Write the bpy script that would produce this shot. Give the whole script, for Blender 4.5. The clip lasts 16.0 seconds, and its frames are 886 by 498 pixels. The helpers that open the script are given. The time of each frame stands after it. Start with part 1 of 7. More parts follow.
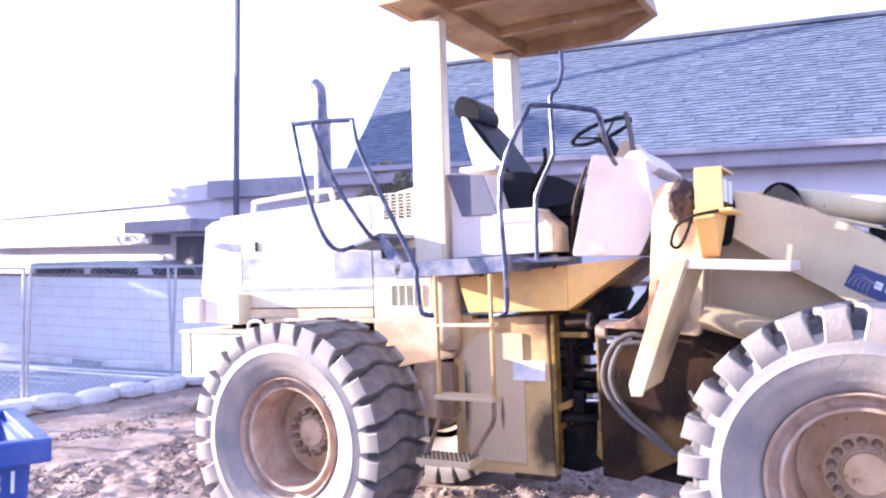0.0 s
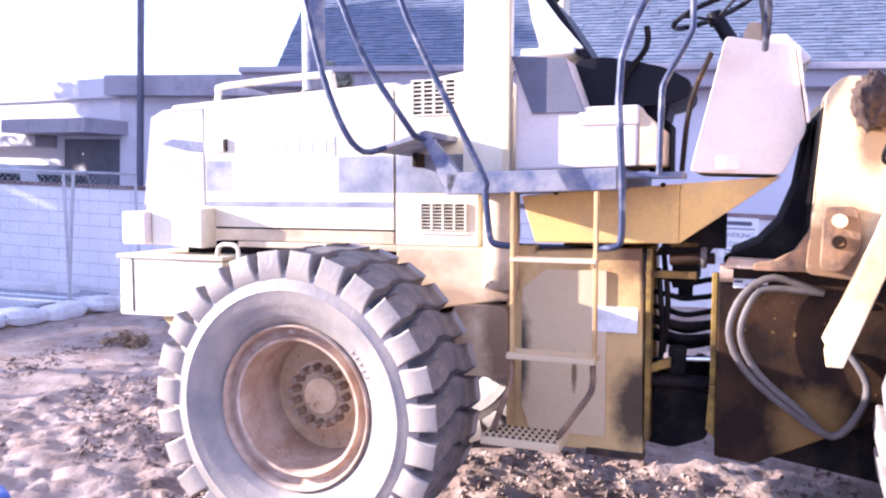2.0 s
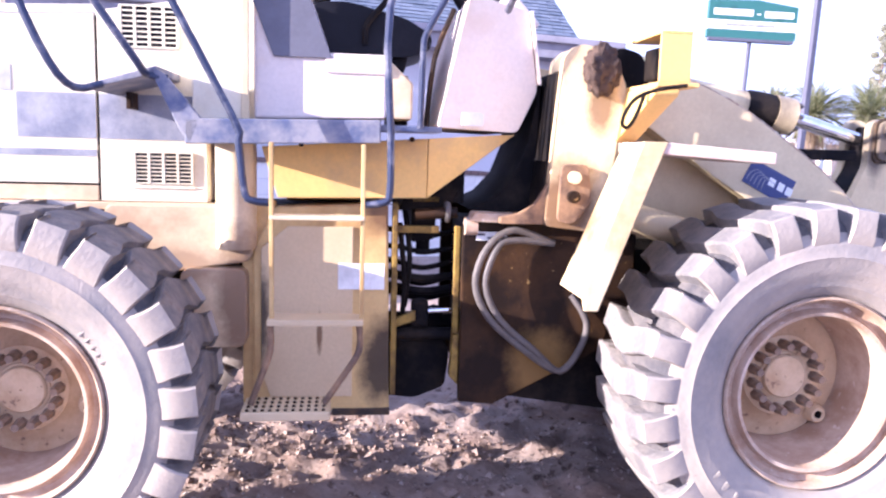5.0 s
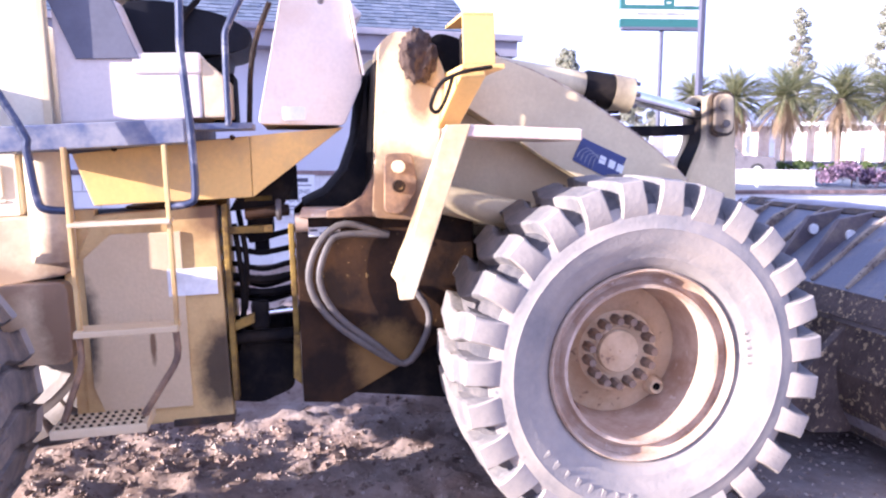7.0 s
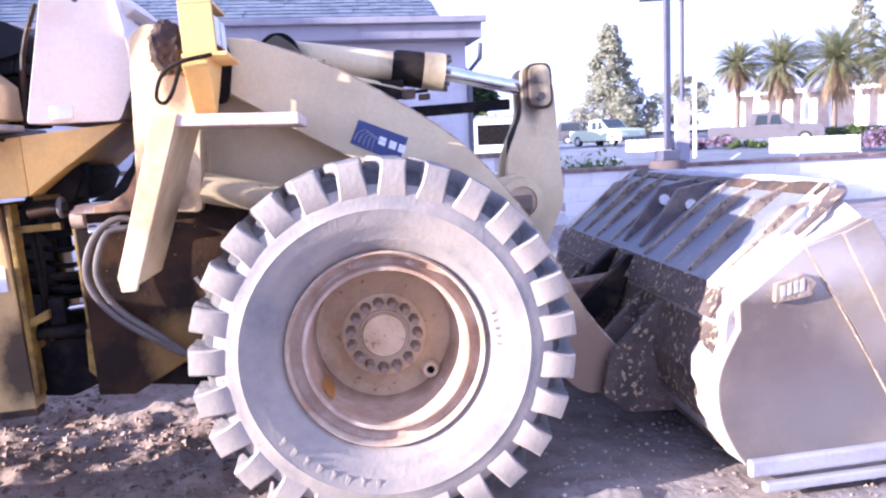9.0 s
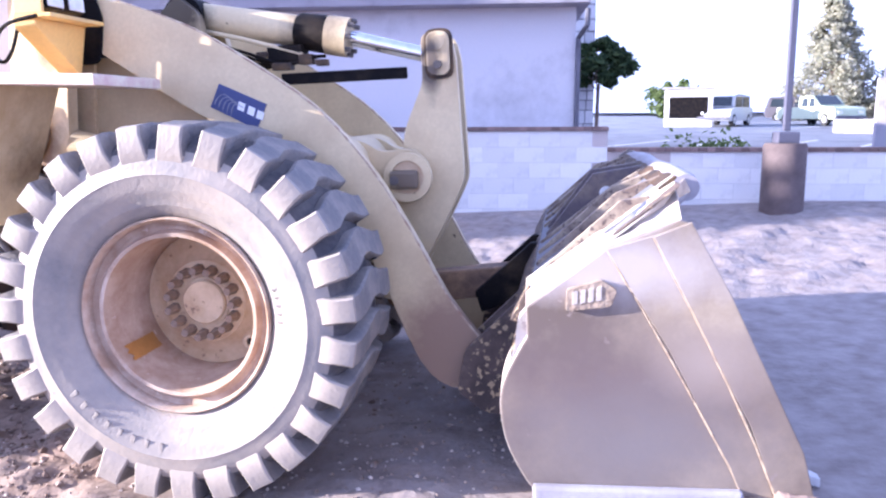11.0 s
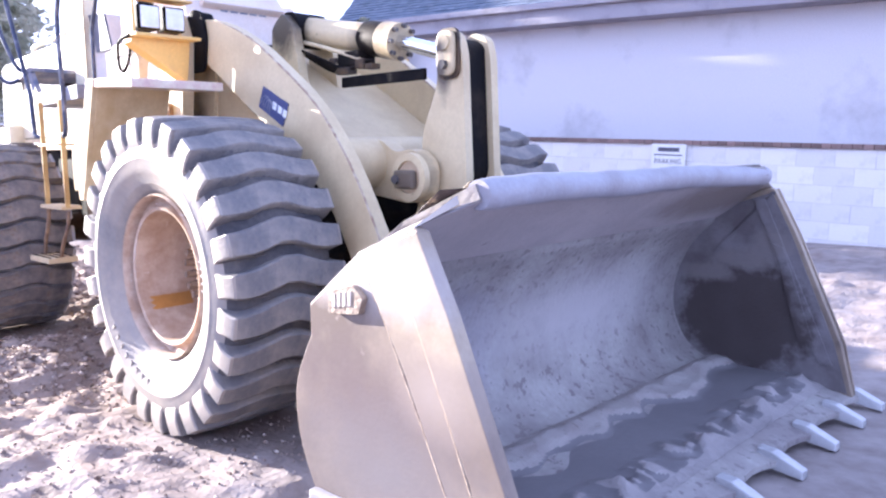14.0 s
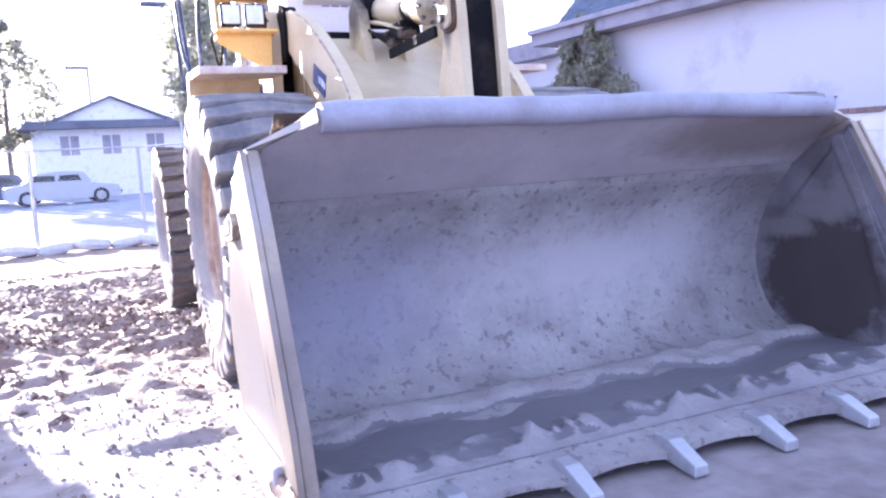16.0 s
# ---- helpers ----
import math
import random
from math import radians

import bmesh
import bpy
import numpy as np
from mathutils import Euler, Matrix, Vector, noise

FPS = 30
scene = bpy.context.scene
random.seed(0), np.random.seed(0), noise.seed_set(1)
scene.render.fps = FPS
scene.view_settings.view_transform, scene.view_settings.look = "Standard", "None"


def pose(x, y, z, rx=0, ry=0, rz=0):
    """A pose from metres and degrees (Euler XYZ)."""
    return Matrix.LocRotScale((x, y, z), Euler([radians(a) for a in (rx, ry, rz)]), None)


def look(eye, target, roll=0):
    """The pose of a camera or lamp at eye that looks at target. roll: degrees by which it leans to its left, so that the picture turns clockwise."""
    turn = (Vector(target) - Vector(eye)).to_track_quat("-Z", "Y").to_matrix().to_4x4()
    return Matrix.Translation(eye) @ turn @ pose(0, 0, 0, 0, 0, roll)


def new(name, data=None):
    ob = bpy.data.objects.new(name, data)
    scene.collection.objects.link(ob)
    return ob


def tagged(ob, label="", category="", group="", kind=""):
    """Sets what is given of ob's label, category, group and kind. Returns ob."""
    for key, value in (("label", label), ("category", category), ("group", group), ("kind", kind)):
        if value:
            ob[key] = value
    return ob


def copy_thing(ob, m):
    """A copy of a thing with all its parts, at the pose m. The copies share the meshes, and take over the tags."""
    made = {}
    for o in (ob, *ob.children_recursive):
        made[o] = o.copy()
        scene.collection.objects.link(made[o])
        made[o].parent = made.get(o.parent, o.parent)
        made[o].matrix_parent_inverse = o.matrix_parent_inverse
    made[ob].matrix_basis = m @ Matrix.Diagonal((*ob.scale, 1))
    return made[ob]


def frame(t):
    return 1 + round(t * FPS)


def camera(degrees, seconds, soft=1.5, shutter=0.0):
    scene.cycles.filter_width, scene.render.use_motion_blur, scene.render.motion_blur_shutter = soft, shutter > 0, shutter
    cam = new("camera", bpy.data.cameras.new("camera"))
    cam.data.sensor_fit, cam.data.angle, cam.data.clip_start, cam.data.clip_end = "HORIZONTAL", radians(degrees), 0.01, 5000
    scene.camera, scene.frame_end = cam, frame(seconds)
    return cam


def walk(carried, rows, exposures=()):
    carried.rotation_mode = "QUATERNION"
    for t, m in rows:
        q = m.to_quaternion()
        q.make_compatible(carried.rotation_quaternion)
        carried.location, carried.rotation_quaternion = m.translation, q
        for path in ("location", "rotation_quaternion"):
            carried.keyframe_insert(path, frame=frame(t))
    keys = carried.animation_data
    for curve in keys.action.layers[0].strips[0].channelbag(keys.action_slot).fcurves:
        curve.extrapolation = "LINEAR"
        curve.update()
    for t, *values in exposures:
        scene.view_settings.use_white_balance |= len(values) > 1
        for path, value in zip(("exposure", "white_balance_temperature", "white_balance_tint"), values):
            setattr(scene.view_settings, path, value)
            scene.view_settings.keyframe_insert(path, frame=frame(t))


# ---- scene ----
cam = camera(59.6, 16.0, soft=2.3)
PATH = [
    (0, (2.647, -3.849, 1.780), (1.791, -2.042, 1.808), 0.08),
    (0.5, (2.360, -3.541, 1.764), (1.520, -1.728, 1.668), 1.59),
    (1, (2.051, -3.299, 1.751), (1.210, -1.488, 1.638), 3.39),
    (1.5, (1.674, -3.174, 1.723), (1.008, -1.294, 1.572), 0.97),
    (2, (1.388, -3.036, 1.712), (0.801, -1.132, 1.543), 2.20),
    (2.5, (1.109, -2.913, 1.707), (0.580, -0.992, 1.532), 3.02),
    (3, (0.819, -2.880, 1.682), (0.458, -0.923, 1.484), 2.37),
    (3.5, (0.673, -2.876, 1.692), (0.550, -0.894, 1.457), 4.11),
    (4, (0.672, -2.852, 1.695), (0.778, -0.870, 1.450), 4.71),
    (4.5, (0.743, -2.856, 1.697), (0.982, -0.886, 1.449), 3.90),
    (5, (0.796, -2.868, 1.694), (1.180, -0.921, 1.447), 3.88),
    (5.2, (0.811, -2.891, 1.690), (1.249, -0.953, 1.459), 4.06),
    (7.3, (1.477, -2.935, 1.654), (1.999, -1.019, 1.417), 0.14),
    (7.5, (1.604, -2.903, 1.645), (2.140, -0.993, 1.393), -0.06),
    (8, (1.915, -2.913, 1.639), (2.466, -1.002, 1.426), -2.87),
    (8.5, (2.227, -3.072, 1.641), (2.628, -1.128, 1.394), -1.53),
    (9, (2.571, -3.180, 1.633), (2.918, -1.229, 1.365), -2.61),
    (9.5, (2.963, -3.172, 1.616), (3.249, -1.212, 1.338), -1.30),
    (10, (3.397, -3.174, 1.602), (3.546, -1.208, 1.264), -0.77),
    (10.2, (3.559, -3.157, 1.624), (3.650, -1.187, 1.290), -1.37),
    (12.3, (4.996, -2.837, 1.579), (4.363, -0.975, 1.217), 0.51),
    (12.5, (5.133, -2.782, 1.590), (4.433, -0.943, 1.232), -0.72),
    (13, (5.514, -2.633, 1.589), (4.645, -0.872, 1.208), 0.59),
    (13.5, (5.838, -2.402, 1.567), (4.844, -0.704, 1.207), -0.19),
    (14, (6.144, -2.159, 1.554), (4.881, -0.638, 1.250), 0.98),
    (14.5, (6.511, -1.910, 1.466), (5.079, -0.542, 1.190), 0.70),
    (15, (6.639, -1.583, 1.311), (5.086, -0.344, 1.083), -1.36),
    (15.5, (6.849, -1.370, 1.225), (5.162, -0.315, 1.029), -1.88),
    (16, (7.026, -1.131, 1.247), (5.276, -0.196, 0.994), -3.01),
]
walk(cam, [(t, look(eye, target, roll)) for t, eye, target, roll in PATH], [(0, 2.10, 5330, 26), (2, 2.04, 5330, 28), (8, 2.0, 5290, 28), (10, 2.02, 5180, 25), (12.5, 2.18, 5270, 23), (14.2, 2.32, 5400, 19), (15.2, 2.42, 5420, 20), (16, 2.40, 5360, 21)])

# ---- daylight ----
SUN_TO = Vector((-1.0, -0.168, 0.22)).normalized()
world = bpy.data.worlds.new("sky")
scene.world = world
world.use_nodes = True
wn = world.node_tree
sky = wn.nodes.new("ShaderNodeTexSky")
sky.sky_type = "NISHITA"
sky.sun_disc = False
sky.sun_elevation = math.asin(SUN_TO.z)
sky.sun_rotation = math.atan2(SUN_TO.x, SUN_TO.y)
sky.dust_density = 3.0
# bright haze low over the horizon, all round
coord = wn.nodes.new("ShaderNodeTexCoord")
split = wn.nodes.new("ShaderNodeSeparateXYZ")
fade = wn.nodes.new("ShaderNodeMapRange")
fade.interpolation_type = "SMOOTHSTEP"
fade.inputs[1].default_value, fade.inputs[2].default_value = 0.02, 0.95
fade.inputs[3].default_value, fade.inputs[4].default_value = 0.92, 0.42
haze = wn.nodes.new("ShaderNodeMix")
haze.data_type = "RGBA"
haze.inputs[7].default_value = (4.2, 4.55, 6.3, 1)
wn.links.new(coord.outputs["Generated"], split.inputs[0])
wn.links.new(split.outputs[2], fade.inputs[0])
wn.links.new(fade.outputs[0], haze.inputs[0])
wn.links.new(sky.outputs[0], haze.inputs[6])
wn.links.new(haze.outputs[2], wn.nodes["Background"].inputs[0])
wn.nodes["Background"].inputs[1].default_value = 0.096
sun_data = bpy.data.lights.new("sun", "SUN")
sun_data.energy, sun_data.angle, sun_data.color = 5.0, radians(0.55), (1.0, 0.86, 0.64)
sun = new("sun", sun_data)
sun.matrix_world = look(SUN_TO * 30, (0, 0, 0))


# ---- materials ----
def material(name, color, rough=0.6, metal=0.0, dirt=None, amount=0.35, scale=3.0, bump=0.15, fine=60.0, spec=0.4, spread=0.12, specks=None, speck_scale=40.0, speck_from=0.66):
    """Paint, rubber, steel or stone: a base colour that varies at two scales, dirt patches and fine relief."""
    m = bpy.data.materials.new(name)
    m.use_nodes = True
    n, l = m.node_tree.nodes, m.node_tree.links
    b = n["Principled BSDF"]
    b.inputs["Roughness"].default_value, b.inputs["Metallic"].default_value = rough, metal
    b.inputs["Specular IOR Level"].default_value = spec
    tc = n.new("ShaderNodeTexCoord")
    big = n.new("ShaderNodeTexNoise")
    big.inputs["Scale"].default_value, big.inputs["Detail"].default_value, big.inputs["Roughness"].default_value = scale, 8, 0.65
    small = n.new("ShaderNodeTexNoise")
    small.inputs["Scale"].default_value, small.inputs["Detail"].default_value = fine, 4
    for t in (big, small):
        l.new(tc.outputs["Object"], t.inputs["Vector"])
    ramp = n.new("ShaderNodeValToRGB")
    ramp.color_ramp.elements[0].position, ramp.color_ramp.elements[1].position = 0.62 - amount * 0.55, 0.72 - amount * 0.2
    l.new(big.outputs["Fac"], ramp.inputs[0])
    base = n.new("ShaderNodeMix")
    base.data_type = "RGBA"
    lo, hi = [max(0, c * (1 - spread)) for c in color], [min(1, c * (1 + spread)) for c in color]
    base.inputs[6].default_value, base.inputs[7].default_value = (*lo, 1), (*hi, 1)
    l.new(small.outputs["Fac"], base.inputs[0])
    mix = n.new("ShaderNodeMix")
    mix.data_type = "RGBA"
    dirt = dirt or [c * 0.7 for c in color]
    mix.inputs[7].default_value = (*dirt, 1)
    l.new(ramp.outputs[0], mix.inputs[0])
    l.new(base.outputs[2], mix.inputs[6])
    out = mix.outputs[2]
    if specks:
        # chips, pits or clumps: small marks gathered where the coarse pattern runs high
        sp = n.new("ShaderNodeTexNoise")
        sp.inputs["Scale"].default_value, sp.inputs["Detail"].default_value, sp.inputs["Roughness"].default_value = speck_scale, 3, 0.6
        l.new(tc.outputs["Object"], sp.inputs["Vector"])
        add = n.new("ShaderNodeMath")
        add.operation = "MULTIPLY_ADD"
        add.inputs[1].default_value, add.inputs[2].default_value = 0.25, -0.125
        l.new(big.outputs["Fac"], add.inputs[0])
        both = n.new("ShaderNodeMath")
        both.operation = "ADD"
        l.new(sp.outputs["Fac"], both.inputs[0])
        l.new(add.outputs[0], both.inputs[1])
        cut = n.new("ShaderNodeValToRGB")
        cut.color_ramp.elements[0].position, cut.color_ramp.elements[1].position = speck_from, speck_from + 0.05
        l.new(both.outputs[0], cut.inputs[0])
        top = n.new("ShaderNodeMix")
        top.data_type = "RGBA"
        top.inputs[7].default_value = (*specks, 1)
        l.new(cut.outputs[0], top.inputs[0])
        l.new(out, top.inputs[6])
        out = top.outputs[2]
    l.new(out, b.inputs["Base Color"])
    if bump:
        bp = n.new("ShaderNodeBump")
        bp.inputs["Strength"].default_value, bp.inputs["Distance"].default_value = bump, 0.01
        l.new(small.outputs["Fac"], bp.inputs["Height"])
        l.new(bp.outputs[0], b.inputs["Normal"])
    return m


CREAM = material("sun-bleached cream paint", (0.76, 0.69, 0.53), 0.5, dirt=(0.62, 0.52, 0.36), amount=0.3, scale=2.0, bump=0.06)
YELLOW = material("faded yellow paint", (0.78, 0.50, 0.16), 0.5, dirt=(0.55, 0.36, 0.16), amount=0.3, scale=3.0, bump=0.08)
OLIVE = material("oil-darkened yellow frame paint", (0.34, 0.22, 0.05), 0.55, dirt=(0.10, 0.06, 0.025), amount=0.45, scale=9, bump=0.15, spec=0.2)
PALE = material("pale yellow paint", (0.66, 0.54, 0.33), 0.5, dirt=(0.54, 0.42, 0.25), amount=0.35, scale=2.5, bump=0.08, specks=(0.17, 0.12, 0.08), speck_scale=15, speck_from=0.725)
PINK = material("chalky pinkish white paint", (0.74, 0.635, 0.56), 0.65, dirt=(0.64, 0.50, 0.39), amount=0.25, scale=1.6, bump=0.04)
GREYP = material("grey panel", (0.13, 0.13, 0.165), 0.6, amount=0.3, bump=0.05)
DECKB = material("worn blue-grey deck paint", (0.09, 0.11, 0.195), 0.6, dirt=(0.28, 0.27, 0.29), amount=0.35, scale=7)
RAIL = material("dark blue handrail steel", (0.045, 0.055, 0.10), 0.32, 0.4, dirt=(0.20, 0.20, 0.24), amount=0.2, scale=9, bump=0.03)
RUBBER = material("dusty tyre rubber", (0.205, 0.193, 0.187), 0.58, dirt=(0.36, 0.305, 0.255), amount=0.58, scale=4.0, bump=0.22, spec=0.6, spread=0.2, specks=(0.16, 0.15, 0.16), speck_scale=11, speck_from=0.71)
TREAD = material("worn tread rubber", (0.15, 0.142, 0.148), 0.7, dirt=(0.30, 0.265, 0.235), amount=0.4, scale=5, bump=0.5, spec=0.4, specks=(0.15, 0.14, 0.155), speck_scale=12, speck_from=0.62)
MUDTREAD = material("worn tread rubber with dried mud", (0.10, 0.096, 0.105), 0.75, dirt=(0.27, 0.23, 0.20), amount=0.5, scale=6, bump=0.6, spec=0.3, specks=(0.20, 0.16, 0.13), speck_scale=14, speck_from=0.60)
# less dusty rubber, darkened to stand for the shadow between lugs
GROOVE = material("groove rubber darkened for shade", (0.075, 0.072, 0.08), 0.9, dirt=(0.15, 0.135, 0.13), amount=0.4, scale=8, bump=0.5, spec=0.15)
CANOPY = material("rust-browned canopy paint", (0.46, 0.30, 0.16), 0.6, dirt=(0.30, 0.17, 0.085), amount=0.45, scale=3, bump=0.15, specks=(0.62, 0.50, 0.36), speck_scale=12, speck_from=0.70)
RIM = material("rusty cream rim paint", (0.57, 0.45, 0.35), 0.6, dirt=(0.36, 0.235, 0.155), amount=0.5, scale=6, bump=0.2, specks=(0.60, 0.50, 0.42), speck_scale=22, speck_from=0.66)
FRAMEC = material("heat-browned cream paint", (0.71, 0.57, 0.37), 0.55, dirt=(0.46, 0.32, 0.20), amount=0.4, scale=2.5, bump=0.06)
BACKST = material("blue-grey bucket back steel", (0.15, 0.16, 0.205), 0.5, 0.1, dirt=(0.22, 0.205, 0.21), amount=0.25, scale=5, bump=0.3, specks=(0.17, 0.12, 0.08), speck_scale=16, speck_from=0.70)
# oily black, taken darker still so recessed parts read as deep shade
DARK = material("shade-deepened oily black steel", (0.007, 0.0065, 0.008), 0.6, 0.0, dirt=(0.026, 0.02, 0.016), amount=0.3, scale=6, spec=0.07)
OILY = material("oil-stained brown frame", (0.017, 0.0105, 0.008), 0.5, dirt=(0.055, 0.028, 0.013), amount=0.35, scale=4, bump=0.25, spec=0.12, specks=(0.30, 0.19, 0.07), speck_scale=26, speck_from=0.68)
BLACK = material("black vinyl", (0.009, 0.009, 0.014), 0.5, spec=0.16, amount=0.3)
CHROME = material("chromed rod", (0.75, 0.76, 0.80), 0.12, 1.0, amount=0.1, bump=0)
STEEL = material("worn bucket steel", (0.345, 0.325, 0.315), 0.6, 0.0, dirt=(0.225, 0.20, 0.20), amount=0.4, scale=2.4, bump=0.3, fine=40, spread=0.22, specks=(0.19, 0.165, 0.17), speck_scale=26, speck_from=0.575)
LINER = material("rubbed brown-grey steel", (0.36, 0.325, 0.33), 0.55, dirt=(0.44, 0.40, 0.40), amount=0.4, scale=3, bump=0.2, specks=(0.19, 0.16, 0.15), speck_scale=14, speck_from=0.70)
WORN = material("bare worn rim steel", (0.46, 0.415, 0.38), 0.5, dirt=(0.52, 0.44, 0.36), amount=0.3, scale=8, bump=0.25)
# the strong dirt contrast also carries the plate's shadow and reflection
BSIDE = material("bucket side steel", (0.40, 0.33, 0.25), 0.5, 0.3, dirt=(0.16, 0.125, 0.105), amount=0.5, scale=1.5, bump=0.07, specks=(0.27, 0.22, 0.20), speck_scale=18, speck_from=0.69)
BEAD = material("weathered weld bead", (0.40, 0.325, 0.245), 0.55, 0.1, dirt=(0.24, 0.18, 0.14), amount=0.45, scale=22, bump=0.6)
EDGEW = material("chipped paint edge", (0.60, 0.50, 0.36), 0.6, dirt=(0.30, 0.18, 0.12), amount=0.5, scale=26, bump=0.4)
RIBC = material("sun-faded tan rib paint", (0.36, 0.30, 0.225), 0.6, dirt=(0.17, 0.125, 0.10), amount=0.42, scale=9, bump=0.4, specks=(0.10, 0.075, 0.07), speck_scale=40, speck_from=0.58)
GUSS = material("grimy violet-brown gusset steel", (0.105, 0.085, 0.095), 0.6, dirt=(0.20, 0.16, 0.13), amount=0.35, scale=9, bump=0.3)
RUSTY = material("bucket back paint and rust", (0.13, 0.095, 0.08), 0.6, dirt=(0.06, 0.045, 0.042), amount=0.5, scale=6, bump=0.5, spread=0.3, specks=(0.42, 0.315, 0.19), speck_scale=34, speck_from=0.58)
MUD = material("dried mud", (0.10, 0.066, 0.05), 0.95, dirt=(0.05, 0.033, 0.028), amount=0.5, scale=30, bump=0.8, fine=40)
LIPM = material("rolled lip steel", (0.34, 0.335, 0.385), 0.5, dirt=(0.27, 0.255, 0.28), amount=0.35, scale=5, bump=0.2)
CRUST = material("pale dried crust", (0.35, 0.325, 0.315), 0.9, dirt=(0.28, 0.25, 0.245), amount=0.42, scale=5, bump=0.9, fine=40, specks=(0.22, 0.19, 0.18), speck_scale=30, speck_from=0.62)
WET = material("smooth damp soil", (0.175, 0.165, 0.175), 0.6, dirt=(0.155, 0.145, 0.155), amount=0.4, scale=2.2, bump=0.25, fine=45)
# darker than the outer plate: the inner face's shadow is in the colour
INNERP = material("inner side steel darkened for shade", (0.21, 0.195, 0.205), 0.6, dirt=(0.13, 0.115, 0.12), amount=0.4, scale=4, bump=0.3)
RUSTBR = material("rust-brown grimy steel", (0.33, 0.20, 0.11), 0.65, dirt=(0.11, 0.07, 0.05), amount=0.5, scale=9, bump=0.3)
SOIL = material("grey damp soil", (0.31, 0.285, 0.285), 0.85, dirt=(0.22, 0.20, 0.205), amount=0.36, scale=2.4, bump=0.8, fine=45)
WHITE = material("white paint", (0.80, 0.80, 0.80), 0.5, amount=0.15, bump=0.03)
RED = material("rust-worn paint edge", (0.62, 0.42, 0.36), 0.6, dirt=(0.75, 0.66, 0.5), amount=0.5, scale=14)
DECAL = material("navy decal", (0.045, 0.06, 0.17), 0.4, amount=0.1, bump=0)
HOSE = material("grey hydraulic hose", (0.12, 0.105, 0.10), 0.6, amount=0.3, scale=12)
STRIPE = material("faded grey stripe", (0.17, 0.18, 0.235), 0.6, dirt=(0.33, 0.33, 0.36), amount=0.45, scale=6)
FADED = material("stripe paint rubbed to white", (0.66, 0.64, 0.60), 0.6, dirt=(0.42, 0.43, 0.47), amount=0.4, scale=3.0, specks=(0.36, 0.37, 0.42), speck_scale=8, speck_from=0.68)
DULL = material("rubbed dull paint", (0.60, 0.57, 0.50), 0.7, dirt=(0.33, 0.335, 0.37), amount=0.5, scale=3.5)
TOWER = material("cream-yellow paint", (0.76, 0.60, 0.36), 0.5, dirt=(0.58, 0.40, 0.20), amount=0.3, scale=3, specks=(0.22, 0.13, 0.07), speck_scale=14, speck_from=0.73)
TAN = material("tan tank paint", (0.62, 0.43, 0.18), 0.55, dirt=(0.42, 0.26, 0.10), amount=0.3, scale=2.6, specks=(0.16, 0.10, 0.05), speck_scale=13, speck_from=0.72)
TANPALE = material("faded tan panel paint", (0.61, 0.475, 0.29), 0.6, dirt=(0.54, 0.41, 0.24), amount=0.35, scale=2.5, specks=(0.25, 0.17, 0.10), speck_scale=11, speck_from=0.73)
SCORCH = material("black scorch and oil", (0.03, 0.022, 0.018), 0.6, dirt=(0.11, 0.065, 0.03), amount=0.4, scale=14)
LINK = material("bright galvanised wire", (0.62, 0.62, 0.63), 0.45, 0.3, dirt=(0.5, 0.5, 0.5), amount=0.3, scale=20)
NUT = material("greasy brown wheel nut steel", (0.33, 0.24, 0.17), 0.45, dirt=(0.14, 0.09, 0.065), amount=0.45, scale=14)
DISH = material("brown dusty dish paint", (0.63, 0.475, 0.30), 0.65, dirt=(0.47, 0.32, 0.18), amount=0.38, scale=6, bump=0.2, specks=(0.24, 0.15, 0.09), speck_scale=30, speck_from=0.66)
DIRT = material("loose dirt", (0.24, 0.165, 0.128), 0.75, dirt=(0.38, 0.30, 0.255), amount=0.42, scale=3.0, bump=1.0, fine=24, spread=0.35, specks=(0.12, 0.078, 0.060), speck_scale=9, speck_from=0.60)
WALLW = material("white block paint", (0.70, 0.68, 0.68), 0.8, dirt=(0.52, 0.50, 0.50), amount=0.35, scale=3, bump=0.2)
JOINT = material("grey painted joint", (0.50, 0.49, 0.50), 0.9)
WALLG = material("grey-white block paint", (0.78, 0.77, 0.775), 0.85, dirt=(0.71, 0.69, 0.70), amount=0.35, scale=1.5, bump=0.25)
STUCCO = material("pale stucco", (0.63, 0.61, 0.645), 0.85, amount=0.14, scale=0.6, bump=0.15)
FASCIA = material("grey painted fascia", (0.34, 0.32, 0.36), 0.7, amount=0.2, scale=2)
SHINGLE = material("grey asphalt shingle", (0.17, 0.18, 0.22), 0.9, amount=0.3, scale=0.5, bump=0.4)
ASPHALT = material("asphalt", (0.31, 0.33, 0.39), 0.9, amount=0.3, scale=0.7, bump=0.3)
GALV = material("galvanised tube", (0.50, 0.50, 0.52), 0.45, 0.6, amount=0.2)
POLEM = material("dark painted pole", (0.10, 0.10, 0.14), 0.5, amount=0.2)


